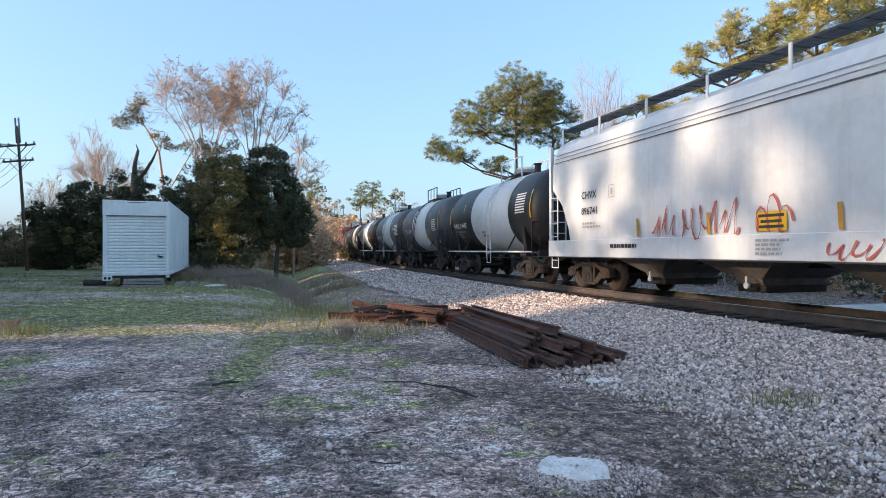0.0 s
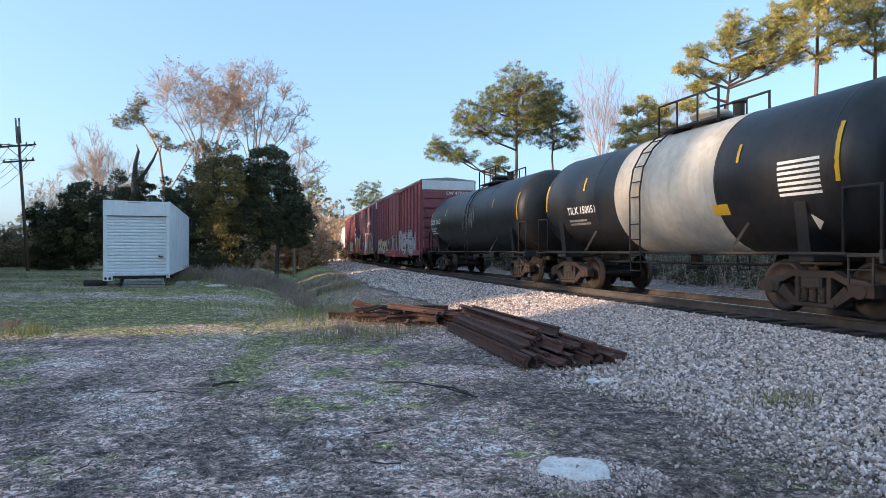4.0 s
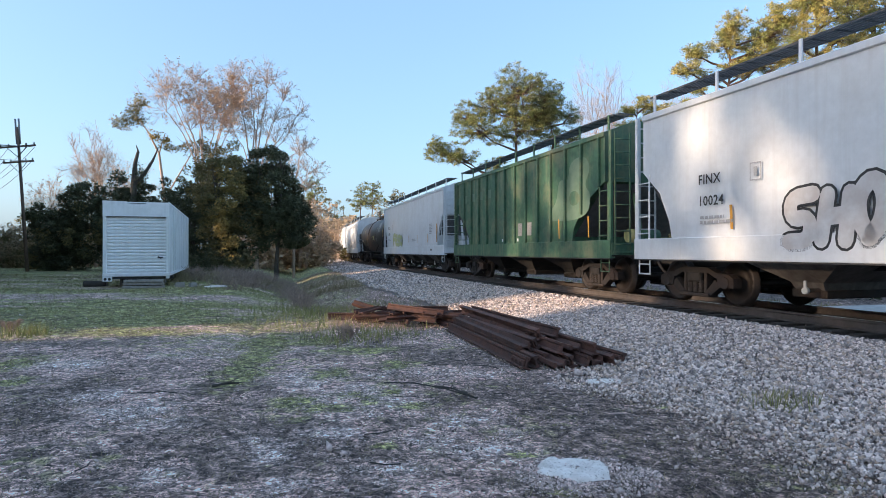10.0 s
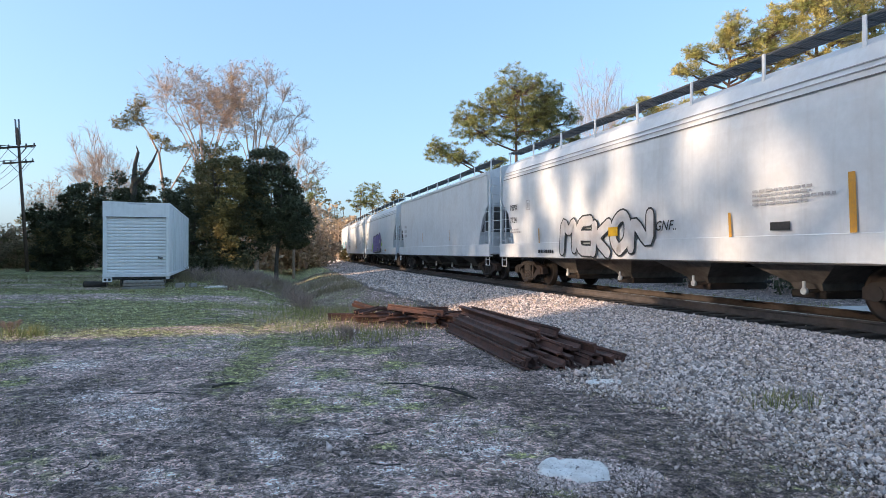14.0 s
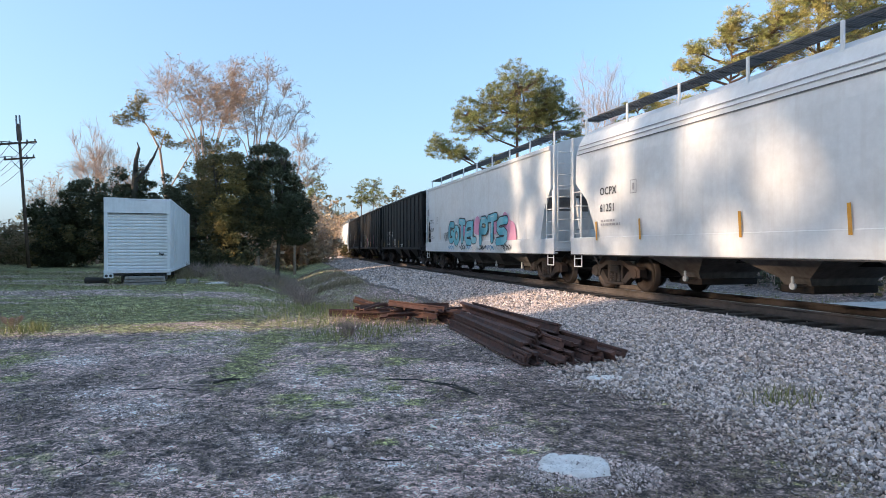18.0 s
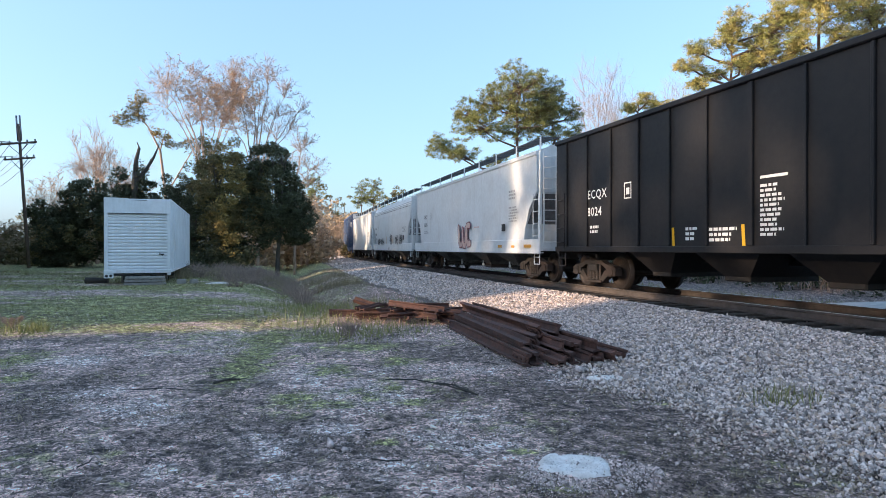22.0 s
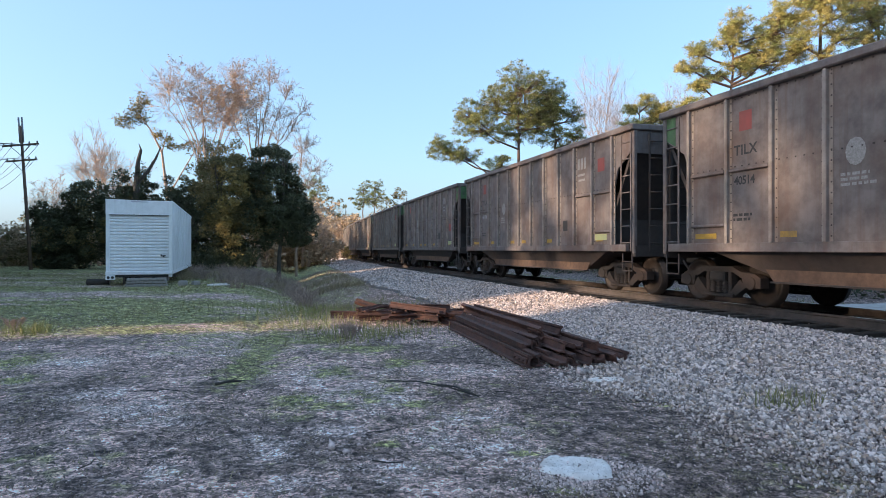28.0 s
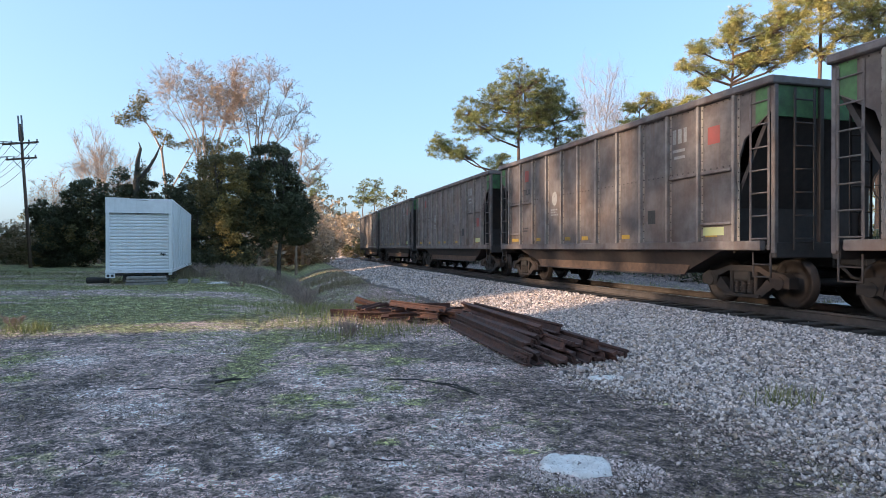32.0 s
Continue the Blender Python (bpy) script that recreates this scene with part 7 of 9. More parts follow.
M_leaf_dark = leaf_material("dark_evergreen_leaves", (0.060, 0.068, 0.040), (0.092, 0.098, 0.050))
M_leaf_olive = leaf_material("olive_brown_leaves", (0.20, 0.150, 0.062), (0.12, 0.110, 0.045))
# olive leaves tinted gold: the low sun on them is part of the colour
M_leaf_sunlit = leaf_material("sunlit_olive_leaves", (0.34, 0.23, 0.07), (0.22, 0.175, 0.06))
M_leaf_tan = leaf_material("withered_tan_leaves", (0.50, 0.30, 0.17), (0.42, 0.29, 0.19))
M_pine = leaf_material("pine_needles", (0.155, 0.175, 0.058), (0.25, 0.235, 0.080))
# brighter golden copy of the needles, low sunlight put into the colour
M_pine_sunlit = leaf_material("sunny_pine_needles", (0.20, 0.225, 0.068), (0.44, 0.35, 0.115))
M_grass = leaf_material("grass_blades", (0.195, 0.205, 0.072), (0.36, 0.32, 0.13))
# paler than the straw blades, with sunlight mixed into the tan
M_tan_brush = leaf_material("sunlit_tan_brush", (0.52, 0.37, 0.24), (0.40, 0.29, 0.19))
M_straw = leaf_material("dry_straw_blades", (0.36, 0.28, 0.17), (0.25, 0.195, 0.12))


def leaves(centres, radii, per, size, seed, flat=0.6, thin=0.5, shell=0.55):
    """Leaf blades scattered through lumpy clumps: centres (n, 3), radii (n, 3)."""
    rng = np.random.default_rng(seed)
    c = np.repeat(centres, per, axis=0)
    r = np.repeat(radii, per, axis=0)
    n = len(c)
    d = rng.normal(size=(n, 3))
    d /= np.linalg.norm(d, axis=1, keepdims=True)
    rad = (shell + (1 - shell) * rng.random((n, 1))) ** 0.8
    p = c + d * rad * r * (0.85 + 0.3 * rng.random((n, 1)))
    a = rng.normal(size=(n, 3))
    a[:, 2] *= flat
    a /= np.linalg.norm(a, axis=1, keepdims=True)
    b = np.cross(a, rng.normal(size=(n, 3)))
    b /= np.linalg.norm(b, axis=1, keepdims=True) + 1e-9
    s = size * (0.6 + 0.8 * rng.random((n, 1)))
    a, b = a * s, b * s * thin
    v = np.stack([p - a, p + a * 0.75 + b * 0.72, p + a * 0.75 - b * 0.72], 1).reshape(-1, 3)
    return v, np.arange(3 * n).reshape(-1, 3)


def needles(centres, per, length, width, seed, spread=0.35):
    """Pine tufts: narrow blades fanning out of points."""
    rng = np.random.default_rng(seed)
    c = np.repeat(centres, per, axis=0)
    n = len(c)
    d = rng.normal(size=(n, 3))
    d[:, 2] = d[:, 2] * 0.7 + 0.35
    d /= np.linalg.norm(d, axis=1, keepdims=True)
    p = c + rng.normal(size=(n, 3)) * spread * np.array([1, 1, 0.6])
    l = length * (0.6 + 0.7 * rng.random((n, 1)))
    b = np.cross(d, rng.normal(size=(n, 3)))
    b /= np.linalg.norm(b, axis=1, keepdims=True) + 1e-9
    b *= width
    v = np.stack([p - b, p + b, p + d * l], 1).reshape(-1, 3)
    return v, np.arange(3 * n).reshape(-1, 3)


def limbs(segs, sides=4):
    """Tapered limbs: arrays p0, p1 (n, 3) and r0, r1 (n)."""
    p0, p1, r0, r1 = (np.array(k, dtype=float) for k in zip(*segs))
    d = p1 - p0
    d /= np.linalg.norm(d, axis=1, keepdims=True) + 1e-9
    up = np.where(np.abs(d[:, 2:3]) > 0.9, np.array([[1.0, 0, 0]]), np.array([[0, 0, 1.0]]))
    a = np.cross(d, up)
    a /= np.linalg.norm(a, axis=1, keepdims=True)
    b = np.cross(d, a)
    n = len(p0)
    ang = np.arange(sides) * 2 * np.pi / sides
    ring = a[:, None] * np.cos(ang)[None, :, None] + b[:, None] * np.sin(ang)[None, :, None]
    v = np.concatenate([p0[:, None] + ring * r0[:, None, None], p1[:, None] + ring * r1[:, None, None]], 1).reshape(-1, 3)
    i = np.arange(sides)
    f = np.stack([i, (i + 1) % sides, sides + (i + 1) % sides, sides + i], -1)[::, ::-1]
    return v, (np.arange(n)[:, None, None] * 2 * sides + f[None]).reshape(-1, 4)


def grow(base, height, lean, seed, levels=5, r0=0.16, spread=38, start=0.3, kids=(3, 4), shrink=0.62, upward=0.25, wob=0.12):
    """Branch segments of a bare tree; returns segments and the tips."""
    rnd = random.Random(seed)
    segs, tips = [], []

    def go(p, d, length, r, lev):
        k = 3 if lev < levels else 2
        q, dd = Vector(p), Vector(d)
        pts = [q.copy()]
        for i in range(k):
            dd = (dd + Vector((rnd.uniform(-wob, wob), rnd.uniform(-wob, wob), rnd.uniform(-wob, wob) + upward * 0.12))).normalized()
            n = q + dd * (length / k)
            ra, rb = r * (1 - 0.45 * i / k), r * (1 - 0.45 * (i + 1) / k)
            segs.append((tuple(q), tuple(n), ra, rb))
            q = n
            pts.append(q.copy())
        if lev >= levels:
            tips.append(tuple(q))
            return
        for j in range(rnd.randint(*kids)):
            t = rnd.uniform(start if lev == 0 else 0.35, 1.0)
            i = min(k - 1, int(t * k))
            o = pts[i].lerp(pts[i + 1], t * k - i)
            ax = Vector((rnd.gauss(0, 1), rnd.gauss(0, 1), rnd.gauss(0, 1))).normalized()
            nd = (Matrix.Rotation(radians(rnd.uniform(0.6, 1.25) * spread), 3, ax) @ dd)
            nd = (nd + Vector((0, 0, upward if nd.z > 0 else 0.5))).normalized()
            go(o, nd, length * shrink * rnd.uniform(0.75, 1.15), max(0.007, r * 0.50), lev + 1)
        go(pts[-1], dd, length * shrink * 0.8, max(0.009, r * 0.6), lev + 1)

    go(Vector(base), Vector((lean[0], lean[1], 1)).normalized(), height, r0, 0)
    return segs, np.array(tips)


def ground_at(x, y):
    return float(ground_z(np.array([x]), np.array([y]))[0])


def bare_tree(x, y, height, label, seed, rx=4.0, fork=0.28, limbs_n=14, subs=10, twigs=9, lets=4, r0=0.16, leaf=None, lean=0.0, low=0.5):
    """A bare tree with a rounded dome of fine twigs: limbs fan from the fork to the dome, each carrying ever finer shoots."""
    rnd = random.Random(seed)
    t = thing("bare_tree", label, "tree", pose(x, y, ground_at(x, y) - 0.05))
    fk = Vector((lean * height * fork, 0, height * fork))
    big, small, tips = [((0, 0, 0), tuple(fk * 0.5 + Vector((0.1, 0, 0))), r0, r0 * 0.9), (tuple(fk * 0.5 + Vector((0.1, 0, 0))), tuple(fk), r0 * 0.9, r0 * 0.8)], [], []
    mid = Vector((lean * height, 0, height * low))
    hz = height * (1 - low)

    def rv(a):
        return Vector((rnd.gauss(0, a), rnd.gauss(0, a), rnd.gauss(0, a)))

    def shoot(o, d, length, ra, k, store):
        """A wandering shoot; returns its points."""
        pts, q, dd = [o.copy()], o.copy(), d.normalized()
        for i in range(k):
            dd = (dd + rv(0.10) + Vector((0, 0, 0.05))).normalized()
            n = q + dd * (length / k)
            store.append((tuple(q), tuple(n), ra * (1 - 0.6 * i / k), ra * (1 - 0.6 * (i + 1) / k)))
            q = n
            pts.append(q.copy())
        return pts

    for li in range(limbs_n):
        a = 2.4 * li + rnd.uniform(-0.3, 0.3)
        el = radians(90 - 78 * math.sqrt((li + 0.5) / limbs_n))
        tgt = mid + Vector((math.cos(a) * math.cos(el) * rx, math.sin(a) * math.cos(el) * rx, max(-0.15, math.sin(el)) * hz)) * rnd.uniform(0.66, 0.86)
        L = (tgt - fk).length
        c1 = fk + Vector((0, 0, 0.35 * L)) + (tgt - fk) * 0.18
        path = []
        n = 8
        for i in range(n + 1):
            u = i / n
            path.append(fk * (1 - u) ** 2 + c1 * 2 * u * (1 - u) + tgt * u * u + (rv(0.09) if 0 < i < n else Vector()))
        rl = r0 * 0.42
        for i in range(n):
            (big if i < 5 else small).append((tuple(path[i]), tuple(path[i + 1]), rl * (1 - 0.095 * i) ** 1.6, rl * (1 - 0.095 * (i + 1)) ** 1.6))
        for si in range(subs):
            u = rnd.uniform(0.42, 1.0)
            i = min(n - 1, int(u * n))
            o = path[i].lerp(path[i + 1], u * n - i)
            out = (o - mid).normalized()
            d = (path[i + 1] - path[i]).normalized() * 0.7 + out * 0.5 + rv(0.45)
            sp = shoot(o, d, height * 0.095 * rnd.uniform(0.7, 1.3), 0.020, 4, small)
            for ti in range(twigs):
                w = rnd.uniform(0.25, 1.0) * 4
                i2 = min(3, int(w))
                o2 = sp[i2].lerp(sp[i2 + 1], w - i2)
                d2 = (sp[i2 + 1] - sp[i2]).normalized() * 0.8 + rv(0.45) + Vector((0, 0, 0.15))
                tp = shoot(o2, d2, height * 0.058 * rnd.uniform(0.6, 1.3), 0.011, 3, small)
                for k in range(lets):
                    o3 = tp[rnd.randint(1, 3)]
                    d3 = (tp[3] - tp[0]).normalized() * 0.8 + rv(0.5)
                    e = o3 + d3.normalized() * height * 0.030 * rnd.uniform(0.6, 1.4)
                    small.append((tuple(o3), tuple(e), 0.0055, 0.0035))
                    tips.append(tuple(e))
    part("trunk", raw_mesh("trunk", *limbs(big, 6), M_twig, True), None, t)
    part("crown", raw_mesh("crown", *limbs(small, 3), M_twig), None, t, "fine bare twigs")
    if leaf:
        p = np.array([q for q in tips if rnd.random() < 0.8 and abs(q[0]) < rx * 0.7])
        part("foliage", raw_mesh("foliage", *leaves(p, np.full((len(p), 3), 0.12), 1, 0.075, seed + 1), leaf), None, t, "sparse withered leaves")
    return t


def pine_tree(x, y, label, seed, mat, lobes, lean=0.0, r0=0.28, dense=1.0):
    """A tall pine. lobes: (dx, z, rx, rz) masses of the crown, each on its own limb and made of many small needle tufts with gaps."""
    rnd = random.Random(seed)
    t = thing("pine_tree", label, "tree", pose(x, y, ground_at(x, y) - 0.05))
    top = max(z for _, z, _, _ in lobes)
    n = 9
    ax = [Vector((lean * top * (i / n) + rnd.uniform(-0.14, 0.14), rnd.uniform(-0.1, 0.1), top * i / n)) for i in range(n + 1)]
    segs = [(tuple(ax[i]), tuple(ax[i + 1]), r0 * (1 - 0.09 * i), r0 * (1 - 0.09 * (i + 1))) for i in range(n)]
    cs, out = [], []
    for dx, z, rx, rz in lobes:
        c = Vector((dx, rnd.uniform(-0.5, 0.5) * rx, z))
        zo = max(top * 0.35, z - 0.35 * abs(dx) - 0.6)
        u = min(n - 0.01, zo / top * n)
        o = ax[int(u)].lerp(ax[int(u) + 1], u - int(u))
        mid = o.lerp(c, 0.55) + Vector((rnd.uniform(-0.3, 0.3), rnd.uniform(-0.3, 0.3), -0.10 * abs(dx) + rnd.uniform(-0.2, 0.2)))
        segs += [(tuple(o), tuple(mid), 0.12, 0.085), (tuple(mid), tuple(c), 0.085, 0.045)]
        for k in range(int((15.0 * rx * rz + 16) * dense)):
            d = Vector((rnd.gauss(0, 1), rnd.gauss(0, 1), rnd.gauss(0, 1))).normalized() * rnd.uniform(0.25, 1.0) ** 0.7
            e = c + Vector((d.x * rx * 1.06, d.y * rx * 0.9, d.z * rz * 1.3))
            h = c.lerp(e, rnd.uniform(0.3, 0.6)) + Vector((0, 0, -0.12))
            segs += [(tuple(c.lerp(mid, rnd.uniform(0, 0.5))), tuple(h), 0.028, 0.02), (tuple(h), tuple(e), 0.02, 0.010)]
            for j in range(3):
                cs.append(tuple(e + Vector((rnd.uniform(-0.4, 0.4), rnd.uniform(-0.4, 0.4), rnd.uniform(-0.2, 0.26)))))
    part("trunk", raw_mesh("trunk", *limbs(segs, 5), M_pinebark, True), None, t)
    v, f = needles(np.array(cs), 22, 0.31, 0.028, seed + 3, 0.13)
    part("crown", raw_mesh("crown", v, f, mat), None, t, "tufted needle clumps with gaps")
    return t


def fan_tree(x, y, label, seed, lobes, leaf=None, fork=4.0, r0=0.18, bark=None):
    """A bare winter tree. lobes: (dx, z, r, leafy) round fans of twigs, each on its own rising limb."""
    rnd = random.Random(seed)
    bark = bark or M_twig
    t = thing("bare_tree", label, "tree", pose(x, y, ground_at(x, y) - 0.05))
    fk = Vector((rnd.uniform(-0.2, 0.2), 0, fork))
    big = [((0, 0, 0), tuple(fk), r0, r0 * 0.8)]
    small, tips = [], []

    def rv(a):
        return Vector((rnd.gauss(0, a), rnd.gauss(0, a), rnd.gauss(0, a)))

    def shoot(o, d, length, ra, k):
        pts, q, dd = [o.copy()], o.copy(), d.normalized()
        for i in range(k):
            dd = (dd + rv(0.13)).normalized()
            nx = q + dd * (length / k)
            small.append((tuple(q), tuple(nx), ra * (1 - 0.6 * i / k), ra * (1 - 0.6 * (i + 1) / k)))
            q = nx
            pts.append(q.copy())
        return pts

    for dx, z, r, leafy in lobes:
        c = Vector((dx, rnd.uniform(-1.2, 1.2), z))
        tgt = c + (fk - c).normalized() * r * 0.9
        L = (tgt - fk).length
        c1 = fk + Vector((0, 0, 0.42 * L)) + (tgt - fk) * 0.22
        path, n = [], 7
        for i in range(n + 1):
            u = i / n
            path.append(fk * (1 - u) ** 2 + c1 * 2 * u * (1 - u) + tgt * u * u + (rv(0.07) if 0 < i < n else Vector()))
        for i in range(n):
            ra = 0.085 * (1 - 0.085 * i) ** 1.5
            (big if i < 4 else small).append((tuple(path[i]), tuple(path[i + 1]), ra, ra * 0.87))
        for k in range(4):                                  # side shoots on the way up
            i = rnd.randint(2, n - 1)
            shoot(path[i], (path[i + 1] - path[i]).normalized() + rv(0.5), r * 0.8, 0.018, 3)
        for k in range(11):
            d = (c - tgt).normalized() * 0.8 + rv(0.40)
            sp = shoot(tgt, d, r * rnd.uniform(1.1, 1.9), 0.019, 4)
            for j in range(9):
                o = sp[rnd.randint(1, 4)]
                tp = shoot(o, (sp[4] - sp[0]).normalized() * 0.8 + rv(0.5), r * rnd.uniform(0.3, 0.62), 0.0095, 2)
                for m in range(4):
                    e = tp[rnd.randint(1, 2)] + ((tp[2] - tp[0]).normalized() * 0.7 + rv(0.5)).normalized() * r * rnd.uniform(0.12, 0.3)
                    small.append((tuple(tp[1]), tuple(e), 0.006, 0.004))
                    if leafy and rnd.random() < leafy:
                        tips.append(tuple(e))
    part("trunk", raw_mesh("trunk", *limbs(big, 6), bark, True), None, t)
    part("crown", raw_mesh("crown", *limbs(small, 3), bark), None, t, "fine bare twigs")
    if leaf and tips:
        p = np.array(tips)
        part("foliage", raw_mesh("foliage", *leaves(p, np.full((len(p), 3), 0.18), 4, 0.085, seed + 1), leaf), None, t, "sparse withered leaves")
    return t


def leafy_mass(name, label, x, y, spec, seed, category="tree", trunk=True, low=0.0):
    """A tree or thicket of lumpy leaf clumps. spec: rows of (dx, dy, z, rx, ry, rz, clumps, leaf size, per clump, material)."""
    rng = np.random.default_rng(seed)
    t = thing(name, label, category, pose(x, y, ground_at(x, y) - 0.05))
    for k, (dx, dy, z, rx, ry, rz, n, size, per, mat) in enumerate(spec):
        d = rng.normal(size=(n, 3))
        d /= np.linalg.norm(d, axis=1, keepdims=True)
        c = np.array([dx, dy, z]) + d * (rng.random((n, 1)) ** 0.33) * np.array([rx, ry, rz])
        r = np.stack([rng.uniform(0.28, 0.72, n)] * 3, -1) * np.array([1.0, 1.0, 0.8])
        c[:, 2] = np.maximum(c[:, 2], 0.25)
        v, f = leaves(c, r, per, size, seed + k)
        part("crown", raw_mesh("crown", v, f, mat), None, t)
    if low:
        n = 46
        c = np.stack([rng.uniform(-low, low, n), rng.uniform(-1.8, -0.2, n), rng.uniform(0.2, 1.5, n)], -1)
        part("underbrush", raw_mesh("underbrush", *leaves(c, np.full((n, 3), 0.5), 90, 0.09, seed + 40), M_leaf_dark), None, t)
    if trunk:
        segs, _ = grow((0, 0, 0), spec[0][2] * 0.8, (0.03, 0), seed, 3, 0.17, 34, 0.3, (2, 3))
        part("trunk", raw_mesh("trunk", *limbs(segs, 5), M_bark, True), None, t)
    return t


# --- the dark clump behind the trailer
FAR = 1.17        # scale of the clump about the yard's near corner


def clump(name, label, x, y, spec, seed, category="tree", trunk=True, low=0.0):
    return leafy_mass(name, label, x * FAR, y * FAR, [(dx * FAR, dy * FAR, z * FAR - 0.25, rx * FAR, ry * FAR, rz * FAR, n, size, per, mat) for dx, dy, z, rx, ry, rz, n, size, per, mat in spec], seed, category, trunk, low * FAR)


clump("evergreen_tree", "dense dark evergreen tree at the edge of the clump", -9.9, 37.5, [(-0.3, 0, 5.1, 1.7, 1.6, 3.2, 150, 0.10, 230, M_leaf_dark), (1.2, 0, 3.6, 1.0, 1.2, 1.7, 60, 0.10, 200, M_leaf_dark), (-0.9, -0.9, 4.7, 1.2, 0.8, 2.5, 30, 0.09, 120, M_leaf_olive)], 101)
clump("evergreen_tree", "olive brown leafy tree with dark base", -12.9, 36.6, [(0.3, 0, 4.6, 1.7, 2.0, 3.7, 120, 0.095, 220, M_leaf_olive), (0.6, 0.6, 2.8, 2.2, 2.0, 2.6, 80, 0.10, 200, M_leaf_dark), (0.9, -1.2, 4.0, 1.0, 0.7, 3.0, 30, 0.09, 130, M_leaf_sunlit)], 111, low=2.2)
clump("evergreen_tree", "dark leafy tree behind the white trailer", -15.6, 39.5, [(0.2, 0, 3.0, 2.6, 2.0, 2.8, 120, 0.11, 190, M_leaf_dark), (0.6, 0, 5.6, 1.3, 1.4, 1.2, 26, 0.11, 120, M_leaf_olive)], 121, low=2.6)
# --- vine-covered thicket further left
clump("vine_thicket", "broad dark thicket smothered in vines", -21.4, 41.0, [(-3.9, 0, 2.3, 1.7, 2.0, 2.4, 90, 0.11, 190, M_leaf_dark), (-1.9, 0, 3.1, 2.0, 2.2, 3.0, 120, 0.11, 190, M_leaf_dark), (0.9, 0, 3.4, 2.2, 2.2, 3.2, 130, 0.11, 190, M_leaf_dark), (3.6, 0, 3.0, 2.2, 2.0, 3.0, 110, 0.11, 190, M_leaf_dark), (0, -1.7, 2.4, 3.8, 0.8, 2.0, 30, 0.10, 100, M_leaf_olive)], 131, "thicket", False)
clump("shrub", "low brown shrub under the thicket", -27.2, 44.0, [(0, 0, 1.5, 2.0, 1.6, 1.5, 60, 0.10, 110, M_leaf_olive)], 141, "shrub", False)
clump("shrub", "olive brush by the utility pole", -30.5, 47.0, [(0, 0, 1.9, 2.6, 1.6, 2.0, 60, 0.10, 110, M_straw), (-1.5, 0.5, 1.4, 2.2, 1.6, 1.4, 40, 0.12, 90, M_leaf_olive)], 142, "shrub", False)
# a broken forked snag wrapped in ivy
t = thing("dead_snag", "broken forked dead trunk standing in the thicket", "tree", pose(-19.35 * FAR, 39.5 * FAR, ground_at(-19.35 * FAR, 39.5 * FAR) - 0.05) @ Matrix.Scale(1.14, 4))
_s = [((0, 0, 0), (-0.1, 0, 3.0), 0.26, 0.22), ((-0.1, 0, 3.0), (0.05, 0, 5.6), 0.22, 0.19), ((0.05, 0, 5.6), (0.12, 0, 6.9), 0.19, 0.13), ((0.12, 0, 6.9), (0.32, 0, 7.7), 0.13, 0.09), ((0.32, 0, 7.7), (0.18, 0, 8.1), 0.06, 0.02),
      ((0.05, 0, 5.5), (0.75, 0, 6.3), 0.13, 0.11), ((0.75, 0, 6.3), (1.25, 0, 7.1), 0.11, 0.08), ((1.25, 0, 7.1), (1.60, 0, 7.9), 0.08, 0.03), ((0.75, 0, 6.3), (0.95, 0.2, 7.0), 0.05, 0.02)]
part("trunk", raw_mesh("trunk", *limbs(_s, 7), M_bark, True), None, t)
c = np.array([(-0.05 + 0.05 * k, 0, 2.6 + 0.5 * k) for k in range(9)])
part("ivy", raw_mesh("ivy", *leaves(c, np.full((9, 3), 0.36), 90, 0.09, 150), M_leaf_dark), None, t)
# --- bare crowns above the clump
fan_tree(-19.6, 52.0, "tall bare tree with withered tan leaves", 5, [(-3.8, 15.6, 1.4, 0.1), (-2.4, 15.2, 1.3, 0.15), (-1.2, 16.3, 0.9, 0.1), (-3.2, 14.0, 1.4, 0.1), (-0.8, 14.6, 1.4, 0.6), (0.9, 14.4, 1.6, 0.9), (-0.3, 13.2, 1.6, 0.6),
                                                                    (2.0, 14.2, 1.4, 0.9), (1.5, 12.8, 1.6, 0.7), (3.3, 13.6, 1.3, 0.8), (-1.8, 12.8, 1.4, 0.3), (2.5, 15.5, 1.4, 0.3)], M_leaf_tan, 5.0, 0.20)
fan_tree(-15.6, 53.0, "tall bare winter tree with fine twigs", 8, [(-2.7, 16.8, 1.2, 0.2), (-0.8, 16.5, 1.0, 0.1), (0.9, 16.3, 1.2, 0.1), (0.1, 14.8, 0.9, 0), (2.5, 14.8, 0.9, 0.1), (1.5, 13.3, 1.0, 0), (3.7, 13.4, 0.7, 0), (3.0, 12.2, 0.9, 0),
                                                                 (2.1, 11.5, 1.2, 0), (-0.3, 12.9, 1.2, 0.4), (4.1, 10.6, 0.7, 0), (-2.0, 13.0, 1.5, 0.7)], M_leaf_tan, 5.0, 0.19)
fan_tree(-11.8, 50.0, "slender bare tree leaning over the clump", 12, [(0.4, 10.6, 0.9, 0), (1.2, 9.2, 0.9, 0), (0.2, 8.6, 1.0, 0), (1.3, 7.6, 0.8, 0)], None, 4.5, 0.12)
bare_tree(-30.7, 56.0, 13.2, "bare pale tree beyond the thicket", 15, 2.6, 0.35, 11, 9, 8, 4, 0.15, None, 0.0, 0.50)
bare_tree(-36.0, 58.0, 9.0, "small bare tree with tan leaves", 18, 2.8, 0.25, 10, 8, 7, 4, 0.12, M_leaf_tan, 0.0, 0.45)
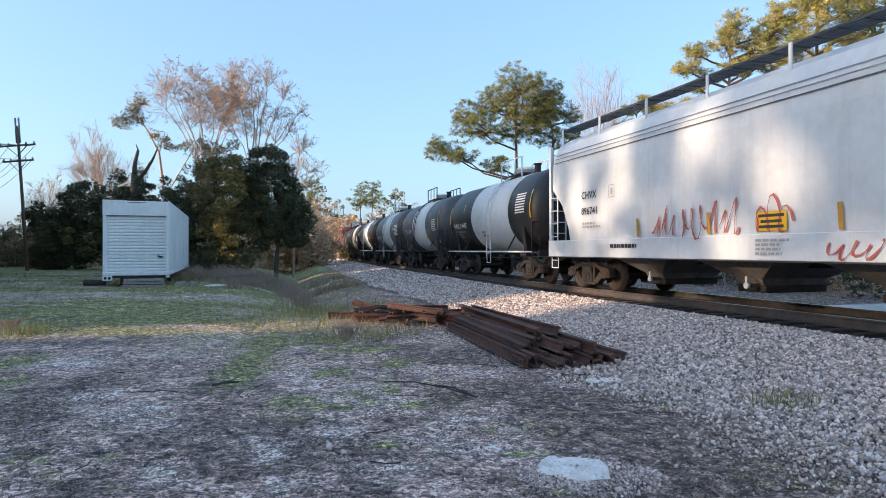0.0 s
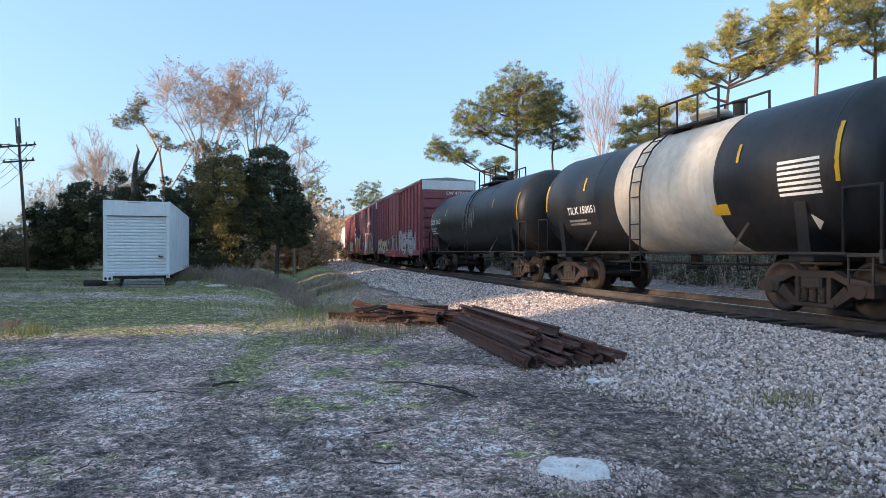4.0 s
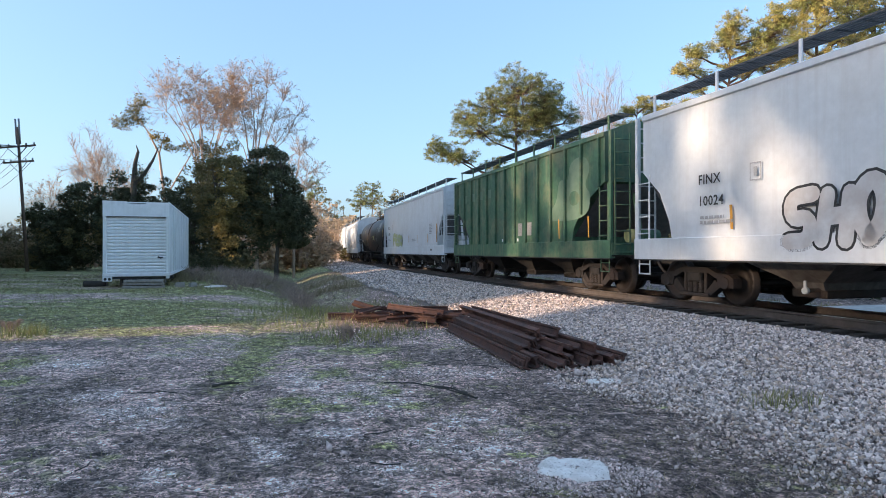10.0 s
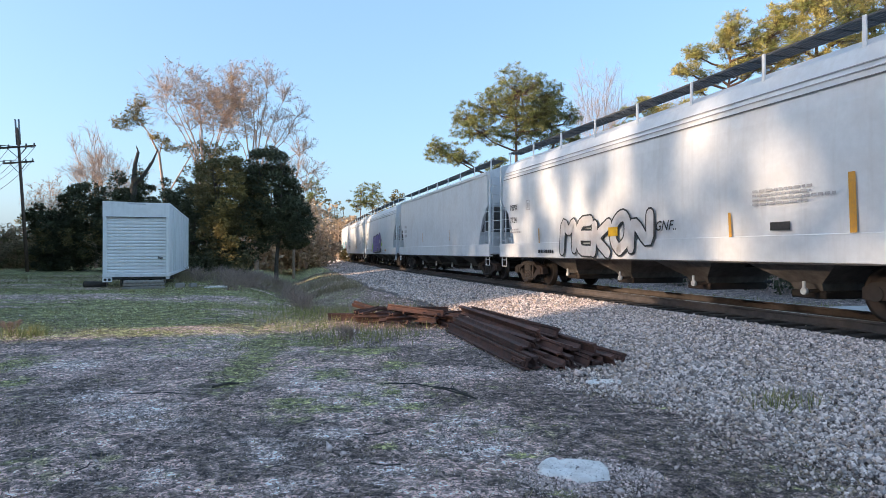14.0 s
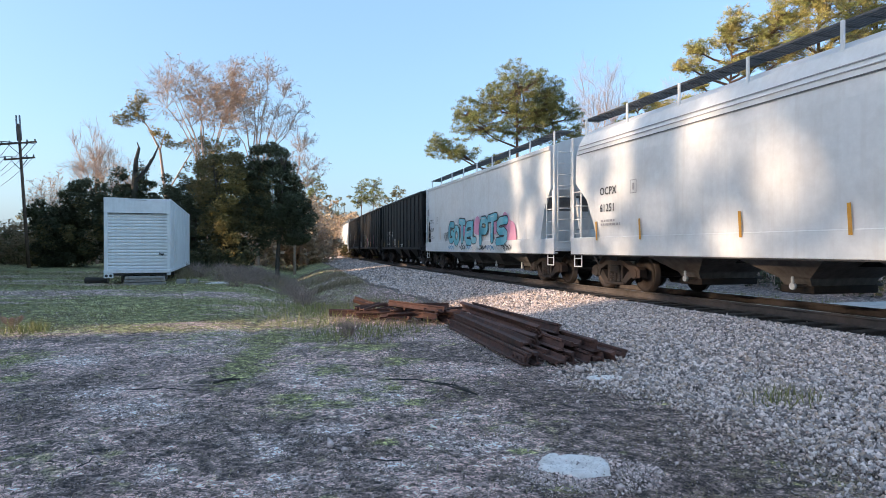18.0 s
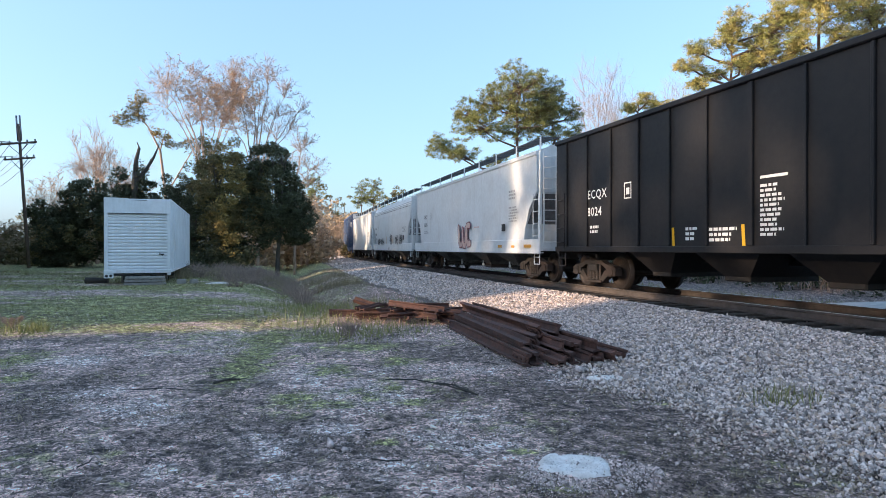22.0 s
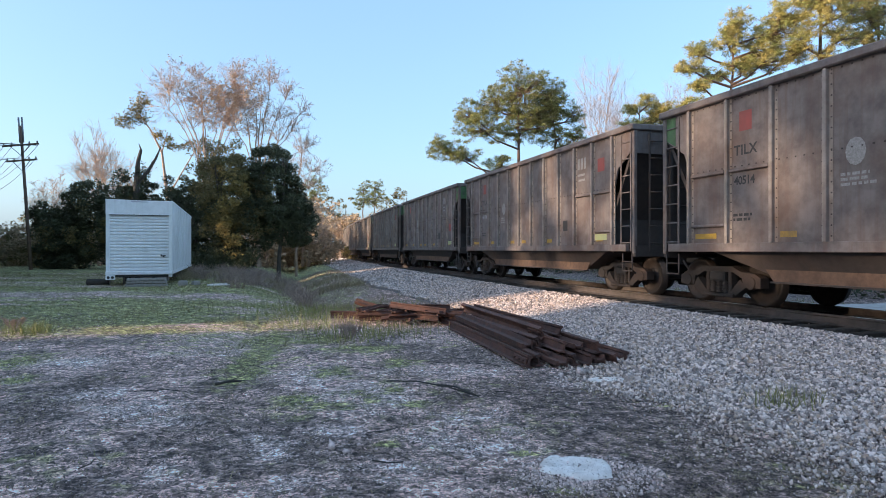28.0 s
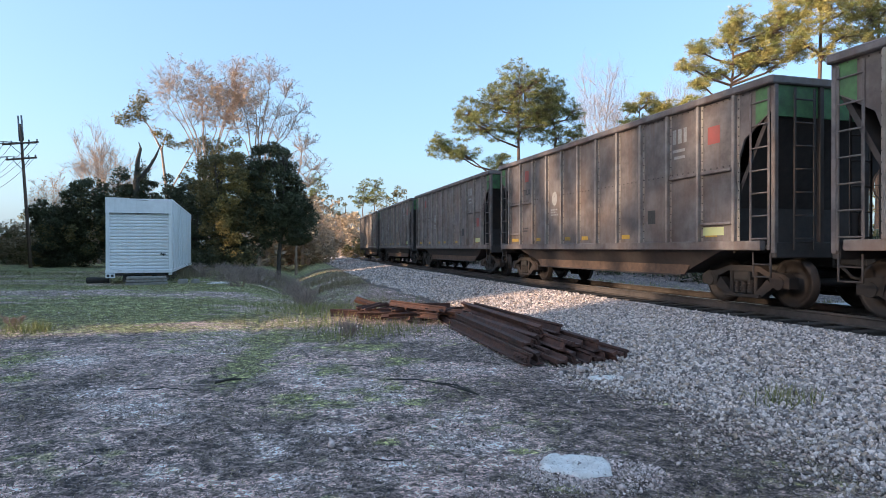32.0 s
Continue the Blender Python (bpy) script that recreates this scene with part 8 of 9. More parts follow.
bare_tree(-27.4, 54.0, 10.2, "bushy bare tree tinted by low sun", 19, 3.0, 0.25, 11, 8, 7, 4, 0.12, M_leaf_tan, 0.0, 0.48)
# live oak like foliage clumps beside the bare crowns
t = clump("oak_tree", "semi-evergreen tree with sunlit olive leaf clumps", -20.3, 45.0, [(-1.5, 0, 11.9, 0.55, 0.6, 0.75, 12, 0.10, 70, M_leaf_sunlit), (-2.0, 0.2, 10.9, 0.75, 0.6, 0.5, 12, 0.10, 70, M_leaf_olive), (-2.6, 0, 10.5, 0.5, 0.5, 0.35, 6, 0.10, 60, M_leaf_sunlit),
    (-1.1, 0, 11.0, 0.5, 0.5, 0.4, 6, 0.10, 60, M_leaf_olive), (0.4, 0, 9.6, 0.75, 0.7, 0.45, 9, 0.10, 60, M_leaf_sunlit), (1.1, 0, 9.0, 0.7, 0.7, 0.4, 7, 0.10, 60, M_leaf_olive), (2.7, 0, 8.9, 1.1, 0.9, 0.6, 12, 0.11, 70, M_leaf_olive), (4.0, 0, 8.3, 0.9, 0.8, 0.6, 9, 0.11, 70, M_leaf_sunlit)], 161, trunk=False)
_sg = [((0.6, 0, 0), (0.5, 0, 5.0), 0.17, 0.13), ((0.5, 0, 5.0), (0.1, 0, 8.2), 0.13, 0.09), ((0.1, 0, 8.2), (-0.7, 0, 9.8), 0.09, 0.06), ((-0.7, 0, 9.8), (-1.8, 0, 11.2), 0.06, 0.03), ((0.1, 0, 8.2), (0.5, 0, 9.6), 0.06, 0.03), ((0.5, 0, 5.0), (2.7, 0, 8.7), 0.08, 0.03)]
_sg = [(tuple(k * FAR for k in a), tuple(k * FAR for k in b), ra, rb) for a, b, ra, rb in _sg]
part("trunk", raw_mesh("trunk", *limbs(_sg, 6), M_twig, True), None, t, "pale slender trunk")
# --- pines beyond the track
pine_tree(7.4, 66.0, "broad pine with layered crown beyond the train", 31, M_pine, [(0.7, 17.8, 3.5, 2.2), (-2.0, 16.6, 2.7, 1.9), (3.6, 17.2, 2.1, 1.9), (-4.9, 15.6, 1.6, 1.3), (-3.7, 13.8, 2.7, 1.3), (1.0, 14.1, 2.9, 1.4),
                                                                             (-7.6, 12.1, 1.9, 1.1), (-5.4, 11.1, 1.6, 0.7), (-1.7, 10.4, 1.5, 0.7), (1.9, 15.7, 2.9, 1.6)], 0.02, 0.32)
pine_tree(11.6, 68.0, "pine leaning beside the broad pine", 32, M_pine, [(0.0, 15.4, 1.9, 1.3), (2.1, 16.2, 1.1, 1.2), (0.4, 13.2, 1.8, 0.9), (2.2, 13.6, 1.1, 1.1), (-0.6, 17.2, 1.5, 1.2)], 0.01, 0.22, 0.75)
pine_tree(21.0, 70.0, "smaller yellowish pine beyond the train", 33, M_pine_sunlit, [(1.6, 17.8, 1.4, 0.7), (-0.2, 17.0, 1.0, 0.6), (3.6, 16.8, 1.2, 0.6), (1.6, 15.6, 1.6, 0.7), (-0.6, 15.0, 1.5, 0.8), (3.9, 15.0, 1.6, 0.6), (0.9, 13.6, 2.0, 0.6), (2.6, 16.6, 1.3, 0.7), (2.9, 14.0, 1.7, 0.5), (-1.2, 13.2, 1.2, 0.5)], 0.03, 0.2)
pine_tree(22.6, 52.0, "sunlit pine with open yellow-green crown", 34, M_pine_sunlit, [(-1.7, 17.7, 0.9, 0.7), (-2.7, 16.3, 0.8, 0.5), (1.2, 19.9, 1.0, 0.9), (0.5, 18.3, 1.2, 0.8), (3.0, 18.1, 2.1, 1.2), (4.4, 19.2, 1.9, 1.5), (5.8, 17.4, 1.4, 0.7), (-0.5, 15.9, 1.3, 0.5), (-2.5, 13.2, 1.0, 0.4),
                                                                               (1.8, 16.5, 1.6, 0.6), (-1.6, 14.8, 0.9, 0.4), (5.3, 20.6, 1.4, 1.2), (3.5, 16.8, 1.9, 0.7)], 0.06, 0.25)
pine_tree(29.5, 50.0, "tall sunlit pine with open yellow-green crown", 35, M_pine_sunlit, [(0.1, 19.5, 2.0, 1.5), (-0.8, 20.8, 2.2, 0.9), (1.8, 18.1, 1.3, 0.8), (-1.6, 17.9, 0.9, 0.6), (0.9, 22.1, 2.7, 1.1), (0.5, 16.8, 0.9, 0.4), (2.3, 20.4, 1.8, 1.1), (0.6, 24.0, 2.0, 1.2)], 0.0, 0.30, 0.8)
pine_tree(35.5, 52.0, "tall sunlit pine at the woods edge", 36, M_pine_sunlit, [(-1.0, 20.2, 1.6, 1.7), (0.6, 21.1, 1.9, 1.9), (-1.9, 18.7, 1.2, 0.7), (0.7, 18.3, 1.4, 0.7), (-0.6, 23.4, 2.3, 1.4), (1.2, 25.0, 2.0, 1.2)], 0.0, 0.28, 0.8)
for _x, _z in ((-16.6, 15.5), (-14.2, 15.8), (-26.5, 16.6)):
    pine_tree(_x, 128.0, "distant round-topped pine behind the bend", int(_z * 10), M_pine, [(0.0, _z - 1.6, 1.9, 1.5), (0.5, _z - 3.6, 2.2, 1.2), (-1.0, _z - 4.4, 1.6, 1.0)], 0.0, 0.2, 0.5)
bare_tree(19.6, 78.0, 26.0, "pale bare tree beyond the pines", 41, 4.2, 0.40, 14, 9, 7, 3, 0.17, None, 0.0, 0.52)
bare_tree(29.5, 82.0, 25.0, "pale bare tree among the pines", 42, 4.0, 0.40, 14, 9, 7, 3, 0.16, None, 0.0, 0.52)
# --- undergrowth seen under and between the cars
for _k, (x, y, rx, z, mt) in enumerate(((14, 44, 4.5, 2.0, M_leaf_dark), (22, 40, 4.5, 2.2, M_leaf_olive), (29, 38, 4.5, 2.4, M_leaf_dark), (8, 52, 4.5, 2.2, M_leaf_olive), (1, 62, 4.5, 2.2, M_leaf_dark), (-8, 78, 5.0, 2.4, M_leaf_olive), (18, 50, 5, 3.0, M_leaf_dark), (27, 47, 5, 3.2, M_leaf_dark), (35, 40, 5, 3.2, M_leaf_dark), (24.5, 24.5, 1.2, 0.9, M_leaf_olive))):
    leafy_mass("shrub", "dense undergrowth along the far side of the track", x, y, [(0, 0, z * 0.55, rx, 1.6, z * 0.6, int(16 * rx), 0.17, 70, mt)], 200 + _k, "shrub", False)


def far_woods(name, label, rows, seed, mat_leaf, mat_twig):
    """A distant wood: trunks and a ragged line of small clumps. rows: (x, y, height)."""
    rng = np.random.default_rng(seed)
    cs, rs, segs = [], [], []
    for x, y, h in rows:
        n = 9
        segs.append(((x, y, 0), (x + rng.uniform(-0.4, 0.4), y, h * 0.85), 0.16, 0.05))
        for k in range(n):
            u = rng.random()
            cs.append((x + rng.normal() * 1.5, y + rng.normal() * 1.5, h * (0.05 + 0.90 * u)))
            r = rng.uniform(0.6, 1.25)
            rs.append((r, r, r * 0.75))
        for k in range(16):
            a = (x + rng.normal() * 1.3, y, h * rng.uniform(0.25, 0.7))
            segs.append((a, (a[0] + rng.normal() * 0.8, a[1] + rng.normal() * 0.8, a[2] + rng.uniform(0.8, 2.2)), 0.035, 0.012))
    t = tagged(thing(name, label, "woods"), kind="stuff")
    part("crown", raw_mesh("crown", *leaves(np.array(cs), np.array(rs), 60, 0.26, seed), mat_leaf), None, t)
    part("trunk", raw_mesh("trunk", *limbs(segs, 3), mat_twig), None, t)
    return t



def verge_brush():
    """Dark tangled brush on the far side of the track, seen between the wheels."""
    rng = np.random.default_rng(91)
    n = 620
    s, q = rng.uniform(-4, 75, n), 8.6 + 4.5 * rng.random(n)
    a = s / RTRACK
    al, off = (RTRACK - q) * np.sin(a), DTRACK + RTRACK - (RTRACK - q) * np.cos(a)
    x, y = off * NX + al * UX, off * NY + al * UY
    z = ground_z(x, y) + rng.uniform(0.1, 1.7, n) * (0.5 + 0.7 * fbm(s * 0.25, q * 0.1, 93))
    t = tagged(thing("far_verge_brush", "tangled dark brush beyond the far rail", "brush"), kind="stuff")
    part("foliage", raw_mesh("foliage", *leaves(np.stack([x, y, z], -1), np.full((n, 3), 0.6), 60, 0.13, 92), M_leaf_dark), None, t)
    k = rng.integers(0, n, 2600)
    b = np.stack([x[k], y[k], ground_z(x[k], y[k])], -1) + rng.normal(size=(2600, 3)) * np.array([0.7, 0.7, 0])
    e = b + rng.normal(size=(2600, 3)) * np.array([0.4, 0.4, 0.2]) + np.array([0, 0, 1.5])
    part("stem", raw_mesh("stem", *limbs([(tuple(p), tuple(r), 0.012, 0.005) for p, r in zip(b, e)], 3), M_brush), None, t)


verge_brush()

_rng = random.Random(77)
far_woods("far_woods", "distant olive woods at the bend of the line", [(-40 + i * 1.35 + _rng.uniform(-1, 1), 150 + _rng.uniform(-14, 14), _rng.uniform(8.5, 13) + (3 if i in (10, 11, 19, 20, 21) else 0)) for i in range(34)], 301, M_leaf_olive, M_bark)
far_woods("far_brush", "sunlit tan brush at the far bend", [(-25 + i * 0.62 + _rng.uniform(-0.6, 0.6), 96 + _rng.uniform(-9, 9), _rng.uniform(4.0, 8.0)) for i in range(26)], 302, M_tan_brush, M_twig)
far_woods("far_woods", "distant mixed woods beyond the pole line", [(-140 + i * 2.6 + _rng.uniform(-1, 1), 118 + _rng.uniform(-10, 14), _rng.uniform(6.5, 10.5)) for i in range(38)], 303, M_leaf_olive, M_twig)
far_woods("far_brush", "sunlit tan brush behind the thicket", [(-52 + i * 0.95 + _rng.uniform(-0.6, 0.6), 62 + _rng.uniform(-4, 4), _rng.uniform(2.5, 4.8)) for i in range(24)], 304, M_straw, M_twig)
far_woods("far_woods", "woods behind the pines across the track", [(-6 + i * 2.2 + _rng.uniform(-1, 1), 92 + _rng.uniform(-8, 8), _rng.uniform(7, 11)) for i in range(42)], 305, M_leaf_olive, M_bark)

_br = [(-18.0 + i * 0.17 + _rng.uniform(-0.4, 0.4), 62 + _rng.uniform(-6, 14), _rng.uniform(3.4, 7.2)) for i in range(52)]
far_woods("far_brush", "sunlit dry tan brush along the curve of the line", [b for b in _br if track_sq(np.array([b[0]]), np.array([b[1]]))[1][0] < -5.5], 306, M_tan_brush, M_twig)
far_woods("far_woods", "olive trees at the inside of the bend", [(-23.5 + i * 0.62 + _rng.uniform(-0.5, 0.5), 106 + _rng.uniform(-5, 5), _rng.uniform(9.0, 12.5)) for i in range(7)], 307, M_leaf_olive, M_twig)

# --- tall woods west of the yard, out of view: they cast the shade and the slanting light
HEDGE_GAP = (4.0, 9.4)
GRASS_GAP = (4.1, 7.2)
BANK_GAP = (33.6, 36.8)


def shade_woods():
    rng = np.random.default_rng(401)
    k = 0
    for y0 in np.arange(-46, 92, 4.0):
        x0 = min(-28.0, -0.74 * y0 - 5.0)
        t = thing("woods_tree", "tall dense tree in the western woods", "tree", pose(x0, y0 + 2, ground_at(x0, y0 + 2) - 0.05), group="western woods")
        cs, rs = [], []
        for i in range(300):
            yy = rng.uniform(-2.0, 2.0)
            wy = y0 + 2 + yy
            top = 8.2 if wy > 3 else 9.3
            if BANK_GAP[0] < wy < BANK_GAP[1]:
                top = 3.9
            elif wy > 45:
                top = 7.0
            if HEDGE_GAP[0] < wy < HEDGE_GAP[1]:
                top = 6.4 if not GRASS_GAP[0] < wy < GRASS_GAP[1] else 3.9
            cs.append((rng.uniform(-1.6, 1.6), yy, rng.uniform(0.3, top - 0.5)))
            rs.append((0.75, 0.55, 0.6))
        # upper crowns: columns with slits between them
        for i in range(230):
            yy = rng.uniform(-2.0, 2.0)
            wy = y0 + 2 + yy
            z = rng.uniform(7.6, 14.5 if wy < 55 else 17.5)
            slit = 0.5 + 0.5 * math.sin(wy * 3.3 + 1.2 * math.sin(wy * 1.1) + 0.25 * (z - 9) * math.sin(wy * 0.7))
            keep = slit < 0.70
            if wy < HEDGE_GAP[0] - 0.5:
                keep = rng.random() < (0.38 if slit < 0.5 else 0.18)
            if HEDGE_GAP[0] < wy < 12.6:
                keep = z > 8.7 and rng.random() < (0.20 if wy > 6.0 else 0.12)
            elif wy >= 12.6:
                keep = rng.random() < 0.75 and z < (13 if wy < 44 else 8) and not (BANK_GAP[0] < wy < BANK_GAP[1] and z < 7.6)
            if keep:
                cs.append((rng.uniform(-1.2, 1.2), yy, z))
                rs.append((0.6, 0.28, 0.7))
        part("crown", raw_mesh("crown", *leaves(np.array(cs), np.array(rs), 10, 0.46, 402 + k, 0.6, 0.9, 0.2), M_leaf_dark), None, t)
        part("trunk", raw_mesh("trunk", *limbs([((0, 0, 0), (0, 0, 4 if HEDGE_GAP[0] < y0 + 2 < HEDGE_GAP[1] else 9), 0.22, 0.12)], 6), M_bark, True), None, t)
        k += 1


shade_woods()
# ================= yard things =================
M_panel = material("white_aluminium_panel", (0.86, 0.86, 0.86), (0.80, 0.80, 0.80), 0.5, stain=(0.42, 0.40, 0.37), stain_amt=0.3, streak=0.35, bump=0.04)
M_slat = material("white_door_slat", (0.87, 0.87, 0.87), (0.82, 0.82, 0.82), 0.45, stain=(0.50, 0.47, 0.43), stain_amt=0.25, bump=0.02)
M_dark = material("dark_grimy_steel", (0.035, 0.033, 0.032), (0.055, 0.05, 0.046), 0.7, bump=0.1)
M_plank = material("weathered_grey_plank", (0.36, 0.32, 0.29), (0.24, 0.215, 0.195), 0.85, scale=8, bump=0.4)
M_scrap = material("rusted_scrap_rail", (0.135, 0.060, 0.043), (0.070, 0.036, 0.030), 0.85, scale=5, stain=(0.048, 0.030, 0.027), stain_scale=1.6, stain_amt=0.75, bump=0.35, bump_scale=45, rnd=0.22)
M_concrete = material("pale_concrete", (0.96, 0.90, 0.86), (0.82, 0.74, 0.69), 0.9, scale=11, stain=(0.42, 0.35, 0.30), stain_amt=0.6, stain_scale=6, bump=1.0, bump_scale=24, fleck=(0.34, 0.28, 0.25), fleck_scale=55, fleck_at=0.60)
M_stick = material("weathered_dark_stick", (0.075, 0.062, 0.052), (0.045, 0.038, 0.033), 0.9, bump=0.3)
M_pole = material("creosoted_pole", (0.20, 0.13, 0.095), (0.13, 0.09, 0.07), 0.9, bump=0.3)
M_porcelain = material("grey_insulator", (0.25, 0.24, 0.24), (0.2, 0.19, 0.19), 0.3, bump=0.0)
M_wire = material("dull_cable", (0.04, 0.04, 0.042), (0.06, 0.06, 0.06), 0.6, bump=0.0)


def box_trailer():
    """Old highway trailer body: x across, y along to its far end, standing on its rear frame."""
    g = ground_at(-12.3, 25.5)
    t = thing("box_trailer", "white box trailer with closed roll-up door used as storage", "trailer", pose(-12.35, 25.5, g, 0, 0, 18.7))
    W, H0, H1, LEN = 2.44, 0.55, 3.40, 13.0
    hw = W / 2
    for sg in (-1, 1):
        part("side_wall", MB().box((sg * (hw - 0.03), LEN / 2 + 0.05, (H0 + H1) / 2), (0.05, LEN - 0.1, H1 - H0)), M_panel, t)
        for k in range(10):
            part("side_seam", MB().box((sg * (hw + 0.001), 0.7 + k * 1.28, (H0 + H1) / 2), (0.012, 0.05, H1 - H0 - 0.1)), M_panel, t)
        part("roof_rail", MB().box((sg * (hw - 0.02), LEN / 2, H1 + 0.02), (0.07, LEN, 0.09), 0.01), M_panel, t)
        part("bottom_rail", MB().box((sg * (hw - 0.01), LEN / 2, H0 - 0.03), (0.06, LEN, 0.12), 0.01), M_panel, t)
        part("door_post", MB().box((sg * (hw - 0.07), 0.02, (H0 + H1) / 2 - 0.1), (0.14, 0.10, H1 - H0 + 0.2), 0.012), M_panel, t)
    part("far_wall", MB().box((0, LEN, (H0 + H1) / 2), (W - 0.1, 0.05, H1 - H0)), M_panel, t)
    part("roof", MB().box((0, LEN / 2, H1 + 0.03), (W - 0.12, LEN - 0.05, 0.04)), M_panel, t)
    part("floor", MB().box((0, LEN / 2, H0 - 0.05), (W - 0.1, LEN - 0.1, 0.1)), M_dark, t)
    # header panel with a torn notch along its top edge
    part("header_panel", MB().prism([(-hw, H1 - 0.54), (hw, H1 - 0.54), (hw, H1 + 0.02), (0.40, H1 + 0.04), (0.33, H1 - 0.03), (-0.32, H1 - 0.02), (-0.36, H1 + 0.06), (-hw, H1 + 0.08)], -0.05, 0.02, "Y"), M_panel, t)
    part("header_rim", MB().box((0, -0.058, H1 - 0.55), (W - 0.26, 0.012, 0.025)), M_dark, t)
    door = part("roll_up_door", MB().box((0, 0.06, (H0 + H1 - 0.54) / 2), (W - 0.26, 0.03, H1 - H0 - 0.58)), M_slat, t, "white slatted roll-up door")
    n = 17
    for k in range(n):
        z = H0 + 0.06 + (H1 - 0.58 - H0 - 0.06) * (k + 0.5) / n
        h = (H1 - 0.58 - H0 - 0.06) / n
        part("slat", cached("slat", lambda: MB().loft([[(-(W - 0.28) / 2, 0.03, -h / 2 + 0.006), (-(W - 0.28) / 2, -0.012, -h * 0.22), (-(W - 0.28) / 2, -0.012, h * 0.22), (-(W - 0.28) / 2, 0.03, h / 2 - 0.006)],
                                                          [((W - 0.28) / 2, 0.03, -h / 2 + 0.006), ((W - 0.28) / 2, -0.012, -h * 0.22), ((W - 0.28) / 2, -0.012, h * 0.22), ((W - 0.28) / 2, 0.03, h / 2 - 0.006)]]).mesh("slat", M_slat)), None, door, m=pose(0, 0.01, z))
    part("door_handle", MB().box((0.88, -0.03, H0 + 0.66), (0.20, 0.04, 0.05), 0.01).tube((0.92, -0.05, H0 + 0.60), (0.80, -0.05, H0 + 0.72), 0.014), M_dark, door)
    part("rear_sill", MB().box((0, -0.02, H0 - 0.03), (W, 0.14, 0.14), 0.015), M_panel, t)
    part("bumper_bar", MB().box((0, 0.05, H0 - 0.15), (W - 0.3, 0.08, 0.10), 0.01), M_dark, t)
    lampbox = part("tail_lamp_box", MB().box((-hw + 0.17, -0.02, H0 - 0.20), (0.34, 0.12, 0.19), 0.012), M_panel, t)
    for dx in (-0.07, 0.08):
        part("tail_lamp", MB().tube((-hw + 0.17 + dx, -0.085, H0 - 0.2), (-hw + 0.17 + dx, -0.07, H0 - 0.2), 0.055, n=12), M_dark, lampbox)
    for x in (-0.5, 0.5):
        part("frame_rail", MB().box((x, LEN / 2, H0 - 0.24), (0.12, LEN - 0.4, 0.26), 0.01), M_dark, t)
    for y in (1.2, 4.0, 8.0, 12.0):
        for x in (-0.55, 0.55):
            part("support_block", MB().box((x, y, 0.15), (0.4, 0.4, 0.42), 0.01), M_plank, t)
    # wooden doorstep
    st = thing("wooden_step", "two weathered grey planks stacked as a doorstep", "step", pose(-11.75, 24.85, ground_at(-11.75, 24.85) - 0.01, 0, 0, 18.7))
    for k, (w, y, z) in enumerate(((1.5, 0, 0.06), (1.45, 0.05, 0.19), (1.40, 0.02, 0.30))):
        part("plank", MB().box((0, y, z), (w, 0.36, 0.10), 0.012), M_plank, st)
    # bits round the trailer
    g2 = ground_at(-14.2, 25.4)
    lg = thing("log", "dark sawn log lying beside the trailer", "log", pose(-14.25, 25.6, g2 + 0.14, 0, 0, 12))
    part("stem", MB().tube((-0.25, 0, 0), (0.6, 0, 0), 0.13, 0.11, 12), M_stick, lg)
    part("cut_end", MB().tube((0.6, 0, 0), (0.605, 0, 0), 0.108, n=12), M_plank, lg)
    for x, y, s, r in ((-10.55, 25.4, 0.22, 20), (-10.2, 25.8, 0.18, 55)):
        solid("concrete_block", MB().box((0, 0, s * 0.45), (s * 1.6, s, s * 0.9), 0.015).box((0, 0, s * 0.92), (s * 1.3, s * 0.5, 0.03)), M_plank, "small weathered block lying by the trailer", "block", pose(x, y, ground_at(x, y) - 0.01, 0, 0, r))
    solid("pale_board", MB().box((0, 0, 0.03), (0.9, 0.35, 0.04), 0.008).box((0.05, 0.02, 0.065), (0.6, 0.2, 0.025), 0.005), M_concrete, "pale board lying in the grass by the trailer", "board", pose(-9.1, 25.4, ground_at(-9.1, 25.4), 0, 0, 25))


box_trailer()

# --- scrap rails
SCRAP_SEC = [(-0.07, 0), (0.07, 0), (0.07, 0.012), (0.014, 0.034), (0.010, 0.12), (0.034, 0.135), (0.034, 0.168), (-0.034, 0.168), (-0.034, 0.135), (-0.010, 0.12), (-0.014, 0.034), (-0.07, 0.012)]


def scrap_rail(x0, y0, x1, y1, z0, z1, roll, seed, big=1.0):
    """One worn rail from end to end, with a fish plate."""
    rnd = random.Random(seed)
    a, b = Vector((x0, y0, z0)), Vector((x1, y1, z1))
    L = (b - a).length
    m = Matrix.Translation(a) @ (b - a).to_track_quat("X", "Z").to_matrix().to_4x4() @ Matrix.Rotation(radians(roll), 4, "X")
    mb = MB()
    rings = []
    for k in range(5):
        u = k / 4
        w = rnd.uniform(-0.004, 0.004)
        rings.append([(L * u, p * big + w, (q - 0.07) * big + 0.006 * math.sin(3 * u + seed)) for p, q in SCRAP_SEC])
    mb.loft(rings)
    t = thing("scrap_rail", "short length of rusted scrap rail in a pile", "rail", m, group="scrap rails by the track")
    part("rail_section", mb, M_scrap, t)
    if seed % 2 == 0 and big == 1.0:
        bar = MB().box((L - 0.28, -0.030, 0.0), (0.5, 0.03, 0.085), 0.008)
        for dx in (-0.16, 0.0, 0.16):
            bar.tube((L - 0.28 + dx, -0.075, 0.0), (L - 0.28 + dx, -0.04, 0.0), 0.017, n=6)
        part("fish_plate", bar, M_scrap, t)
    return t


